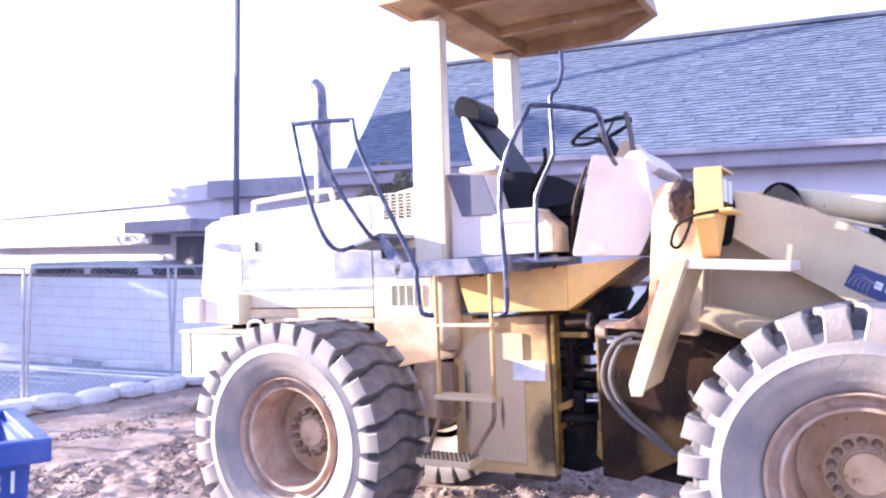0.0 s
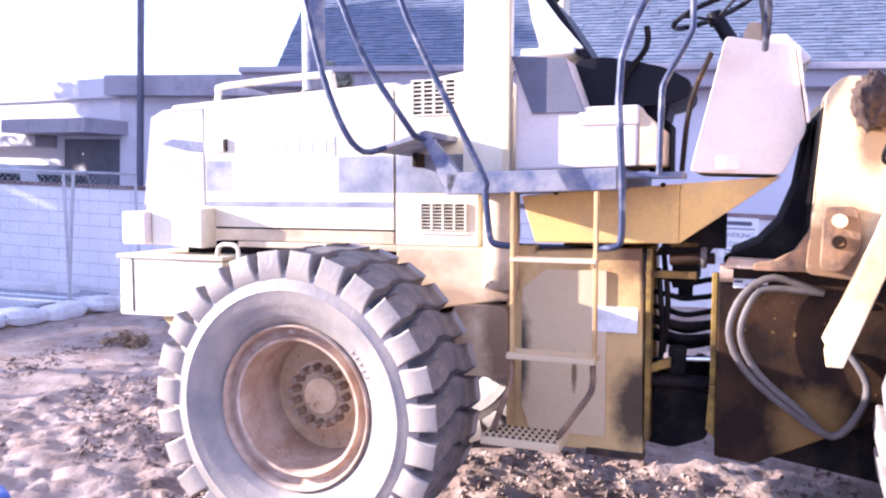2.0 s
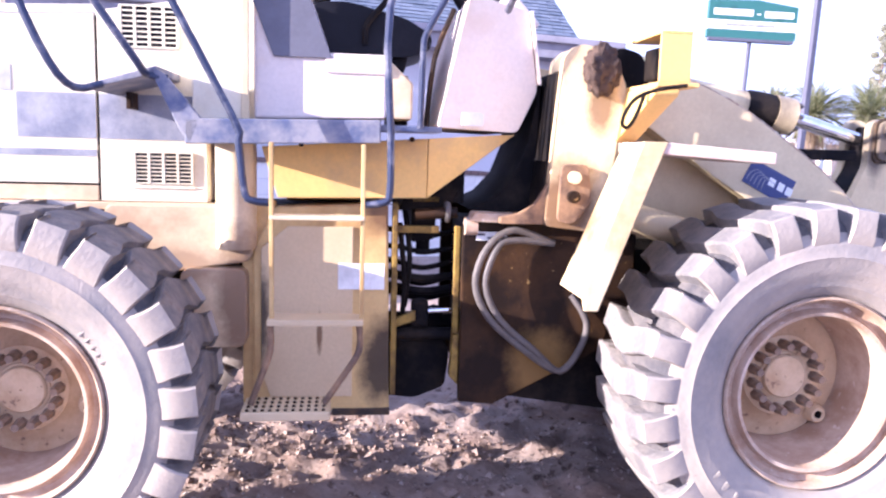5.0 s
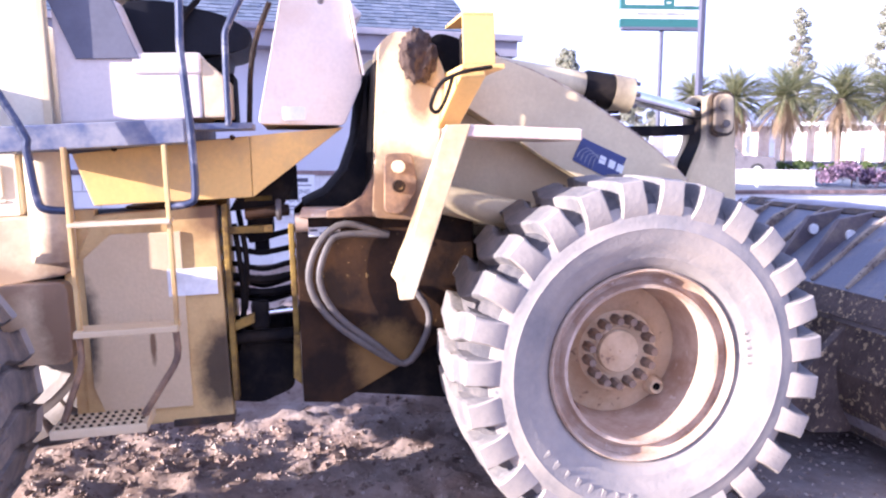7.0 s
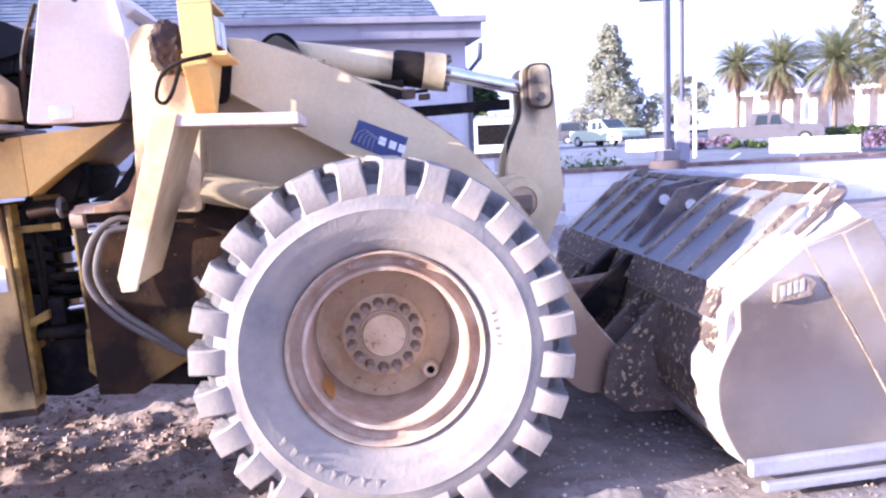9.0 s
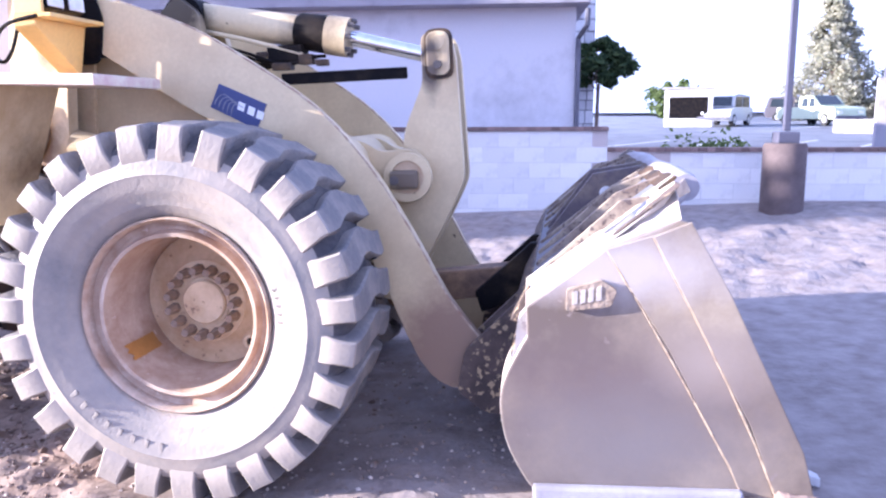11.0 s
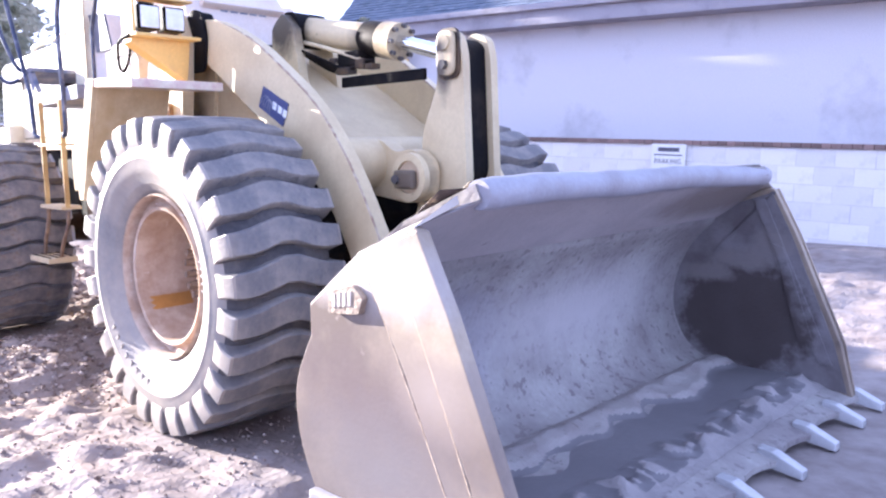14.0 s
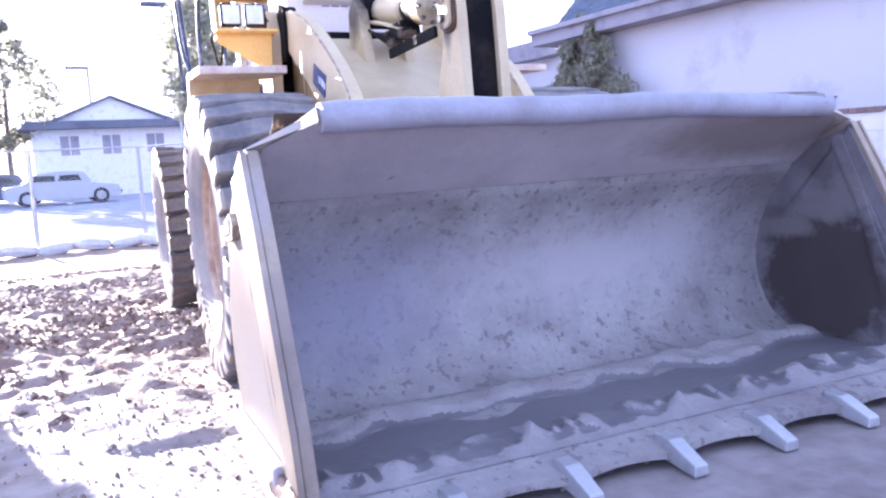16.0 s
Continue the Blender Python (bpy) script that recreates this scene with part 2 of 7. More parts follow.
def island_material(name, lo, hi, rough=0.9, by="island", bump=0.3, mid=None):
    """A colour that differs from piece to piece."""
    m = material(name, hi, rough, amount=0.2, bump=bump)
    n, l = m.node_tree.nodes, m.node_tree.links
    if by == "island":
        src = n.new("ShaderNodeNewGeometry").outputs["Random Per Island"]
    else:
        src = n.new("ShaderNodeObjectInfo").outputs["Random"]
    r = n.new("ShaderNodeValToRGB")
    r.color_ramp.elements[0].color, r.color_ramp.elements[1].color = (*lo, 1), (*hi, 1)
    if mid:
        e = r.color_ramp.elements.new(0.5)
        e.color = (*mid, 1)
    l.new(src, r.inputs[0])
    mul = n.new("ShaderNodeMix")
    mul.data_type, mul.blend_type = "RGBA", "MULTIPLY"
    mul.inputs[0].default_value = 0.6
    old = n["Principled BSDF"].inputs["Base Color"].links[0].from_socket
    grey = n.new("ShaderNodeRGBToBW")
    bright = n.new("ShaderNodeMath")
    bright.operation = "MULTIPLY"
    bright.inputs[1].default_value = 1 / max(0.02, sum(hi) / 3)
    l.new(old, grey.inputs[0])
    l.new(grey.outputs[0], bright.inputs[0])
    l.new(r.outputs[0], mul.inputs[6])
    l.new(bright.outputs[0], mul.inputs[7])
    l.new(mul.outputs[2], n["Principled BSDF"].inputs["Base Color"])
    return m


CLOD = island_material("broken clods", (0.13, 0.085, 0.065), (0.44, 0.35, 0.295), mid=(0.27, 0.19, 0.155))
SHINGLES = island_material("mixed asphalt shingles", (0.12, 0.15, 0.205), (0.185, 0.215, 0.275), mid=(0.15, 0.18, 0.24))
BLOCK = island_material("painted block", (0.71, 0.695, 0.69), (0.82, 0.80, 0.79), by="object", bump=0.35)
RAWBLOCK = island_material("bare pinkish block", (0.42, 0.36, 0.35), (0.55, 0.48, 0.46), by="object", bump=0.35)
COPING = island_material("brown coping brick", (0.16, 0.11, 0.10), (0.32, 0.22, 0.20), by="object")
LEAF = island_material("green leaves", (0.06, 0.09, 0.03), (0.20, 0.26, 0.10))
FLOWER = island_material("bougainvillea", (0.012, 0.03, 0.012), (0.07, 0.10, 0.035), mid=(0.03, 0.055, 0.02))
PEBBLE = island_material("mixed pebbles", (0.18, 0.13, 0.105), (0.58, 0.50, 0.44), mid=(0.30, 0.235, 0.20))
# distance haze and backlight wash-out are put into this leaf colour
HAZELEAF = island_material("haze-paled leaves", (0.30, 0.31, 0.23), (0.58, 0.56, 0.46))
# dusty leaves, their colour lifted further to read as glare
PALEAF = island_material("pale dusty leaves lifted for glare", (0.20, 0.21, 0.15), (0.52, 0.50, 0.40))
PSTONE = island_material("planter stone", (0.26, 0.24, 0.25), (0.60, 0.57, 0.57), by="object")
DRYPALM = island_material("dry palm fronds", (0.24, 0.17, 0.11), (0.52, 0.40, 0.28))
PALM = island_material("palm fronds", (0.12, 0.13, 0.06), (0.44, 0.40, 0.24), mid=(0.25, 0.27, 0.14))


def translucent(mat, share):
    """Thin leaves: part of the light passes through."""
    n, l = mat.node_tree.nodes, mat.node_tree.links
    bs = n["Principled BSDF"]
    tr = n.new("ShaderNodeBsdfTranslucent")
    l.new(bs.inputs["Base Color"].links[0].from_socket, tr.inputs["Color"])
    mx = n.new("ShaderNodeMixShader")
    mx.inputs[0].default_value = share
    l.new(bs.outputs[0], mx.inputs[1])
    l.new(tr.outputs[0], mx.inputs[2])
    l.new(mx.outputs[0], n["Material Output"].inputs["Surface"])


for leafy in (LEAF, PALEAF, HAZELEAF, PALM, DRYPALM):
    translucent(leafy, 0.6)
BARK = material("grey bark", (0.20, 0.15, 0.12), 0.9, amount=0.4, scale=9, bump=0.6)
PURPLE = island_material("purple shrub", (0.10, 0.06, 0.10), (0.30, 0.20, 0.28))
STONE = island_material("cut stone", (0.60, 0.59, 0.62), (0.86, 0.85, 0.86), by="object")
MORTAR = material("dark mortar", (0.26, 0.25, 0.27), 0.9)
TEAL = material("teal sign paint", (0.03, 0.12, 0.115), 0.4, amount=0.1, bump=0)
BINBLUE = material("blue waste bin paint", (0.035, 0.075, 0.30), 0.45, dirt=(0.10, 0.14, 0.34), amount=0.35, scale=4)
BAG = material("white sandbag weave", (0.70, 0.69, 0.70), 0.8, dirt=(0.55, 0.52, 0.50), amount=0.35, scale=6, bump=0.5, fine=90)
CARWHITE = material("white car paint", (0.50, 0.51, 0.52), 0.2, amount=0.05, bump=0)
CARGREEN = material("pale green car paint", (0.55, 0.62, 0.44), 0.25, amount=0.05, bump=0)
CARGREY = material("dull mauve-grey car paint", (0.11, 0.10, 0.115), 0.45, amount=0.15, bump=0)
CARBLUE = material("blue-grey car paint", (0.10, 0.12, 0.17), 0.2, amount=0.05, bump=0)
GLASS = material("dark car glass", (0.03, 0.04, 0.05), 0.08, spec=0.6, amount=0.05, bump=0)
TYREB = material("car tyre", (0.03, 0.03, 0.03), 0.8)
ORANGE = material("orange paint", (0.50, 0.235, 0.06), 0.5)
CONC = material("grey-brown concrete", (0.13, 0.10, 0.10), 0.85, amount=0.35, scale=4, bump=0.3)


def blotch(mat, centre, radii, colour, soft=0.35, wobble=0.55, scale=9.0):
    """One ragged blotch of its own shape on a material, stain or painted shade, in the thing's own coordinates."""
    n, l = mat.node_tree.nodes, mat.node_tree.links
    bs = n["Principled BSDF"]
    old = bs.inputs["Base Color"].links[0].from_socket
    tc = n.new("ShaderNodeTexCoord")
    mp = n.new("ShaderNodeMapping")
    mp.inputs["Scale"].default_value = [1 / r for r in radii]
    mp.inputs["Location"].default_value = [-c / r for c, r in zip(centre, radii)]
    l.new(tc.outputs["Object"], mp.inputs["Vector"])
    far = n.new("ShaderNodeVectorMath")
    far.operation = "LENGTH"
    l.new(mp.outputs[0], far.inputs[0])
    wob = n.new("ShaderNodeTexNoise")
    wob.inputs["Scale"].default_value, wob.inputs["Detail"].default_value, wob.inputs["Roughness"].default_value = scale, 7, 0.7
    l.new(tc.outputs["Object"], wob.inputs["Vector"])
    add = n.new("ShaderNodeMath")
    add.operation = "MULTIPLY_ADD"
    add.inputs[1].default_value = wobble * 2
    l.new(wob.outputs["Fac"], add.inputs[0])
    l.new(far.outputs["Value"], add.inputs[2])
    cut = n.new("ShaderNodeMapRange")
    cut.inputs[1].default_value, cut.inputs[2].default_value = 1 + wobble - soft, 1 + wobble + soft
    cut.inputs[3].default_value, cut.inputs[4].default_value = 0.9, 0.0
    l.new(add.outputs[0], cut.inputs[0])
    mix = n.new("ShaderNodeMix")
    mix.data_type = "RGBA"
    mix.inputs[7].default_value = (*colour, 1)
    l.new(cut.outputs[0], mix.inputs[0])
    l.new(old, mix.inputs[6])
    l.new(mix.outputs[2], bs.inputs["Base Color"])


BLACKOIL, BROWN = (0.025, 0.018, 0.015), (0.16, 0.085, 0.04)
blotch(TAN, (1.29, -0.39, 0.66), (0.10, 0.3, 0.20), BLACKOIL)
blotch(TAN, (1.30, -0.39, 1.36), (0.10, 0.3, 0.10), BROWN)
blotch(TANPALE, (0.72, -0.39, 0.86), (0.06, 0.3, 0.22), BLACKOIL)
blotch(TANPALE, (1.0, -0.39, 0.80), (0.012, 0.3, 0.09), BROWN, scale=20)
blotch(FRAMEC, (0.66, -0.44, 0.98), (0.10, 0.3, 0.28), (0.20, 0.12, 0.07))
blotch(FRAMEC, (0.35, -0.42, 1.10), (0.25, 0.3, 0.10), (0.36, 0.24, 0.15))
blotch(TOWER, (2.07, -0.62, 1.42), (0.13, 0.3, 0.20), BROWN)
blotch(TOWER, (2.20, -0.62, 1.86), (0.06, 0.3, 0.12), (0.20, 0.13, 0.08))
blotch(PALE, (3.73, -0.25, 1.18), (0.11, 0.12, 0.10), (0.10, 0.075, 0.06))
blotch(PALE, (3.84, -0.10, 1.72), (0.05, 0.3, 0.16), (0.07, 0.055, 0.05))
blotch(PALE, (2.60, -0.12, 2.0), (0.14, 0.12, 0.16), BLACKOIL)
blotch(PALE, (3.25, 0.0, 1.90), (0.16, 0.12, 0.16), (0.09, 0.065, 0.05))
blotch(PALE, (3.95, -0.5, 0.42), (0.25, 0.3, 0.26), (0.28, 0.18, 0.13))
# plate tones, with its soft shadow and reflection painted in as blotches
blotch(BSIDE, (4.62, -1.33, 0.50), (0.46, 0.3, 0.19), (0.165, 0.128, 0.125), 0.7)
blotch(BSIDE, (4.68, -1.33, 0.30), (0.34, 0.3, 0.16), (0.20, 0.18, 0.185), 0.8)
blotch(BSIDE, (4.93, -1.33, 0.62), (0.13, 0.3, 0.10), (0.33, 0.275, 0.24), 0.7)
blotch(BSIDE, (4.60, -1.33, 0.93), (0.35, 0.3, 0.10), (0.50, 0.45, 0.43), 0.6)
blotch(OILY, (2.02, -0.46, 0.66), (0.14, 0.3, 0.16), (0.22, 0.13, 0.045))
blotch(LINER, (4.8, 0.9, 1.05), (0.5, 0.55, 0.09), (0.20, 0.165, 0.15))
blotch(INNERP, (4.72, 1.32, 0.40), (0.36, 0.3, 0.30), (0.05, 0.038, 0.036), 0.14, 0.6, 7)
for blob in ((4.52, 0.62, 0.14, 0.05), (4.70, 0.70, 0.16, 0.05), (4.86, 0.80, 0.10, 0.08)):
    blotch(INNERP, (blob[0], 1.32, blob[1]), (blob[2], 0.3, blob[3]), (0.20, 0.18, 0.178), 0.35, 0.8, 16)
blotch(STEEL, (4.5, -0.9, 0.5), (0.3, 0.5, 0.22), (0.27, 0.26, 0.33), 0.6)
blotch(STEEL, (4.4, 0.3, 0.55), (0.3, 0.7, 0.16), (0.44, 0.415, 0.42), 0.6)


# ---- mesh helpers ----
def part(name, bm, mat, parent=None, label="", smooth=False):
    me = bpy.data.meshes.new(name)
    bmesh.ops.recalc_face_normals(bm, faces=bm.faces)
    bm.to_mesh(me)
    bm.free()
    if smooth:
        for p in me.polygons:
            p.use_smooth = True
        me.set_sharp_from_angle(angle=radians(35))
    me.materials.append(mat)
    ob = new(name, me)
    if parent:
        ob.parent = parent
    if label:
        ob["label"] = label
    return ob


def soften(bm, r, seg=2):
    if r:
        bmesh.ops.bevel(bm, geom=list(bm.edges), offset=r, segments=seg, profile=0.6, affect="EDGES", clamp_overlap=True)
    return bm


def box(x0, x1, y0, y1, z0, z1, r=0.006, bm=None):
    b = bmesh.new()
    v = [b.verts.new((x, y, z)) for x in (x0, x1) for y in (y0, y1) for z in (z0, z1)]
    for f in ((0, 1, 3, 2), (4, 6, 7, 5), (0, 4, 5, 1), (2, 3, 7, 6), (0, 2, 6, 4), (1, 5, 7, 3)):
        b.faces.new([v[i] for i in f])
    soften(b, r)
    return merge(bm, b) if bm else b


def merge(bm, other):
    me = bpy.data.meshes.new("tmp")
    other.to_mesh(me)
    other.free()
    bm.from_mesh(me)
    bpy.data.meshes.remove(me)
    return bm


def prism(profile, v0, v1, r=0.006, bm=None):
    """A plate: the outline in (x, z), from y = v0 to v1."""
    b = bmesh.new()
    a = [b.verts.new((x, v0, z)) for x, z in profile]
    c = [b.verts.new((x, v1, z)) for x, z in profile]
    b.faces.new(a)
    b.faces.new(c[::-1])
    for i in range(len(a)):
        j = (i + 1) % len(a)
        b.faces.new((a[j], a[i], c[i], c[j]))
    bmesh.ops.recalc_face_normals(b, faces=b.faces)
    soften(b, r)
    return merge(bm, b) if bm else b


def smooth_path(pts, cuts=4):
    p = [Vector(q) for q in pts]
    out = []
    for i in range(len(p) - 1):
        a, b, c, d = p[max(i - 1, 0)], p[i], p[i + 1], p[min(i + 2, len(p) - 1)]
        for k in range(cuts):
            t = k / cuts
            out.append(0.5 * ((2 * b) + (c - a) * t + (2 * a - 5 * b + 4 * c - d) * t * t + (3 * b - a - 3 * c + d) * t ** 3))
    return out + [p[-1]]


def tube(pts, radius, seg=10, cuts=0, bm=None, caps=True):
    """A round bar along points; cuts > 0 rounds its bends; radius may be a list."""
    p = smooth_path(pts, cuts) if cuts else [Vector(q) for q in pts]
    b = bm or bmesh.new()
    rings, side = [], None
    for i, q in enumerate(p):
        d = (p[min(i + 1, len(p) - 1)] - p[max(i - 1, 0)]).normalized()
        side = (side - d * side.dot(d)).normalized() if side else d.orthogonal().normalized()
        up = d.cross(side)
        r = radius[min(i, len(radius) - 1)] if isinstance(radius, (list, tuple)) else radius
        rings.append([b.verts.new(q + r * (math.cos(a) * side + math.sin(a) * up)) for a in (2 * math.pi * k / seg for k in range(seg))])
    for a, c in zip(rings, rings[1:]):
        for k in range(seg):
            b.faces.new((a[k], a[(k + 1) % seg], c[(k + 1) % seg], c[k]))
    if caps:
        b.faces.new(rings[0][::-1])
        b.faces.new(rings[-1])
    return b


def lathe(profile, seg=64, axis="y", bm=None):
    """Turns (radius, along) round the axis; the profile may be closed by repeating its first point."""
    b = bm or bmesh.new()
    rings = []
    for r, w in profile:
        ring = []
        for k in range(seg):
            a = 2 * math.pi * k / seg
            c, s = r * math.cos(a), r * math.sin(a)
            ring.append(b.verts.new((c, w, s) if axis == "y" else (c, s, w)))
        rings.append(ring)
    for a, c in zip(rings, rings[1:]):
        for k in range(seg):
            b.faces.new((a[k], a[(k + 1) % seg], c[(k + 1) % seg], c[k]))
    return b


def rounded(profile, r, steps=4):
    """The outline with each corner rounded by r."""
    out = []
    n = len(profile)
    for i in range(n):
        p, a, b = (Vector(profile[j]) for j in (i, i - 1, (i + 1) % n))
        d1, d2 = (a - p), (b - p)
        k = min(r, d1.length * 0.45, d2.length * 0.45)
        s, e = p + d1.normalized() * k, p + d2.normalized() * k
        for t in range(steps + 1):
            t /= steps
            out.append(tuple(s * (1 - t) ** 2 + p * 2 * t * (1 - t) + e * t * t))
    return out


# ---- wheel loader ----
loader = tagged(new("wheel_loader"), "sun-faded yellow articulated wheel loader with canopy, parked on dirt", "wheel loader")
SLOPE = Matrix.Rotation(radians(-2.3), 4, "Y")
loader.matrix_world = SLOPE @ pose(0, 1.092, 0, rz=-4)


def lug(b, ang, pitch, half, worn=0, broad=1.0):
    """One tread bar: a waved rib across the tyre whose blunt ends run down both sidewalls and fade into them."""
    rings = []

    def ring(w, a, wid, top, base, sink, flank=0.045):
        wid *= broad
        lean = math.copysign(0.007, sink) if sink else 0
        drop = 0.009 if not sink else 0.0
        cuts = ((-wid - flank, base, sink), (-wid - 0.006, top - drop, lean), (-wid + 0.035, top, 0), (wid - 0.035, top, 0), (wid + 0.006, top - drop, lean), (wid + flank, base, sink))
        row = []
        for i, (da, r, dy) in enumerate(cuts):
            k = 0.0 if i in (0, 5) else 1.0
            p = Vector((r * math.cos(a + da * pitch), w + dy, r * math.sin(a + da * pitch)))
            q = Vector((p.x * 14 + worn * 7.3, p.y * 14, p.z * 14))
            row.append(b.verts.new(p + k * 0.0035 * noise.noise_vector(q) + k * 0.0025 * noise.noise_vector(q * 2.7)))
        rings.append(row)

    side = ((0.600, 0.001, 0.37, 0.010), (0.632, -0.009, 0.335, 0.040), (0.665, -0.012, 0.295, 0.085), (0.705, -0.010, 0.268, 0.15), (0.738, -0.004, 0.262, 0.17))
    for r, out, wid, sink in side:
        ring(-half + out, ang, wid, r, r, sink)
    for w, off, wid, drop, base in ((-0.965, 0.0, 0.272, 0.010, 0.60), (-0.84, 0.0, 0.285, 0.005, 0.615), (-0.62, 0.04, 0.305, 0.002, 0.645), (-0.38, 0.15, 0.325, 0, 0.66), (-0.12, 0.27, 0.32, 0, 0.66), (0.14, 0.26, 0.32, 0, 0.66),
                                    (0.42, 0.10, 0.325, 0, 0.66), (0.64, 0.01, 0.305, 0.002, 0.645), (0.84, 0.0, 0.285, 0.005, 0.615), (0.965, 0.0, 0.272, 0.010, 0.60)):
        ring(w * half, ang + off * pitch, wid, 0.755 - drop - 0.09 * (broad - 1), base, 0)
    for r, out, wid, sink in side[::-1]:
        ring(half - out, ang, wid, r, r, -sink)
    for a, c in zip(rings, rings[1:]):
        for k in range(5):
            b.faces.new((a[k], a[k + 1], c[k + 1], c[k]))


LUG = {False: [], True: []}


def wheel(u, v, z, side, turn, size=1.0):
    """A dished steel wheel with its lug tyre. side: -1 faces the near side."""
    holder = part("wheel", lathe([(0.33, 0.2), (0.372, -0.15), (0.374, -0.225), (0.384, -0.240), (0.392, -0.228), (0.389, -0.190), (0.352, -0.172), (0.338, -0.178), (0.326, -0.212), (0.312, -0.208),
                                  (0.304, -0.14), (0.298, 0.04), (0.288, 0.10), (0.30, 0.14), (0.33, 0.2)], 72), RIM, loader, "rusty cream steel wheel rim", True)
    holder.matrix_local = pose(u, v, z, 0, turn, 0 if side < 0 else 180) @ Matrix.Scale(size, 4)
    half = 0.284
    wall_half = [(0.380, 0.185), (0.395, 0.222), (0.415, 0.238), (0.436, 0.252), (0.443, 0.2565), (0.449, 0.257), (0.48, 0.275), (0.515, 0.288), (0.548, 0.292), (0.556, 0.2955), (0.564, 0.292), (0.59, 0.289), (0.62, 0.283), (0.648, 0.268), (0.672, 0.244), (0.690, 0.206), (0.700, 0.15), (0.704, 0.08)]
    prof = [(r, -w) for r, w in wall_half] + [(r, w) for r, w in wall_half[::-1]]
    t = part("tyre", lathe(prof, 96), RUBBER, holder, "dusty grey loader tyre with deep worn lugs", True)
    # the crown between lugs takes the shade-darkened rubber
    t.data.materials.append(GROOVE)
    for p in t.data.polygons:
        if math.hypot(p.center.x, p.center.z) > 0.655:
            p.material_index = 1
    n = 27
    for i in range(n):
        kinds = LUG[size < 1]
        if len(kinds) < 4:
            b = bmesh.new()
            lug(b, 0, 2 * math.pi / n, half, len(kinds), 1.28 if size < 1 else 1.05)
            o = part("tread_lug", b, MUDTREAD if size < 1 else TREAD, holder, smooth=True)
            o.data.materials.append(RUBBER)
            for p in o.data.polygons:
                if abs(p.center.y) > half * 0.95:
                    p.material_index = 1
            kinds.append(o.data)
        else:
            o = new("tread_lug", kinds[(i * 7 // 3) % 4])
            o.parent = holder
        o.matrix_local = pose(0, 0, 0, 0, 360 * i / n, 0)
    for base, rad, tall, count, step in ((62, 0.500, 0.052, 8, 6.6), (-52, 0.425, 0.030, 5, 4.2)):
        for i in range(count):
            wide = tall * (0.36, 0.30, 0.40, 0.33)[i % 4]
            y = -0.2825 if rad > 0.45 else -0.2505
            o = part("sidewall_lettering", prism([(rad, -wide / 2), (rad, wide / 2), (rad + tall, wide / 2), (rad + tall, -wide / 2)], y - 0.008, y + 0.012, 0.003), RUBBER, t)
            o.matrix_local = pose(0, 0, 0, 0, base + step * i, 0)
    part("dish", lathe([(0.002, 0.03), (0.105, 0.03), (0.108, 0.037), (0.175, 0.037), (0.185, 0.055), (0.235, 0.085), (0.287, 0.095)], 64), DISH, holder, "dusty brown wheel dish", True)
    part("hub_cap", lathe([(0.002, 0.018), (0.006, 0.014), (0.08, 0.014), (0.088, 0.012), (0.094, 0.018), (0.096, 0.033)], 48), DISH, holder, smooth=True)
    for i in range(15):
        a = 2 * math.pi * (i + 0.5) / 15
        c = bmesh.new()
        bmesh.ops.create_cone(c, cap_ends=True, segments=6, radius1=0.024, radius2=0.017, depth=0.075)
        nut = part("wheel_nut", c, NUT, holder)
        nut.matrix_local = pose(0.140 * math.cos(a), 0.004, 0.140 * math.sin(a), 90, 0, 0)
    boss = part("valve_boss", lathe([(0.016, 0.07), (0.018, 0.036), (0.030, 0.034), (0.040, 0.05), (0.046, 0.10)], 20), DISH, holder, smooth=True)
    boss.matrix_local = pose(0.252, 0, -0.032)
    part("valve_stem", tube([(0, 0.085, 0), (0, 0.05, 0.0), (0.006, 0.036, 0.004)], 0.016, 8), DARK, boss, smooth=True)
    return holder


WHEELS = [wheel(-0.093, -0.915, 0.705, -1, 10, 0.955), wheel(2.97, -0.92, 0.735, -1, 37.1), wheel(-0.093, 0.915, 0.705, 1, 5, 0.955), wheel(2.97, 0.92, 0.735, 1, 17)]
b = bmesh.new()
arc = [radians(244 + 2 * k) for k in range(8)]
edge = [[b.verts.new(((0.2955 + 0.03 * max(0.0, -y - 0.02)) * math.cos(a), y, (0.2955 + 0.03 * max(0.0, -y - 0.02)) * math.sin(a))) for y in (-0.17 + 0.012 * (k % 3), 0.085)] for k, a in enumerate(arc)]
for p, q in zip(edge, edge[1:]):
    b.faces.new((p[0], q[0], q[1], p[1]))
part("paint_patch", b, ORANGE, WHEELS[1], "fresh orange paint patch inside the rim")
for u, r in ((-0.085, 0.12), (2.97, 0.16)):
    b = tube([(u, -0.85, 0.735), (u, -0.45, 0.735), (u, -0.3, 0.735), (u, 0.3, 0.735), (u, 0.45, 0.735), (u, 0.85, 0.735)], [0.10, 0.10, r, r, 0.10, 0.10], 20)
    tube([(u - 0.22, 0, 0.735), (u + 0.22, 0, 0.735)], 0.17, 20, bm=b)
    part("axle", b, OILY, loader, smooth=True)

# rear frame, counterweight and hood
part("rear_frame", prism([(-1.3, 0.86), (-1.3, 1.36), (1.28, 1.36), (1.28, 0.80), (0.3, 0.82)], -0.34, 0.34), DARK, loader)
cw = part("counterweight", prism(rounded([(-1.61, 0.955), (-1.60, 1.285), (-0.89, 1.285), (-0.905, 0.968)], 0.02), -0.56, 0.56, 0.012), CREAM, loader, "cream counterweight with dented edges")
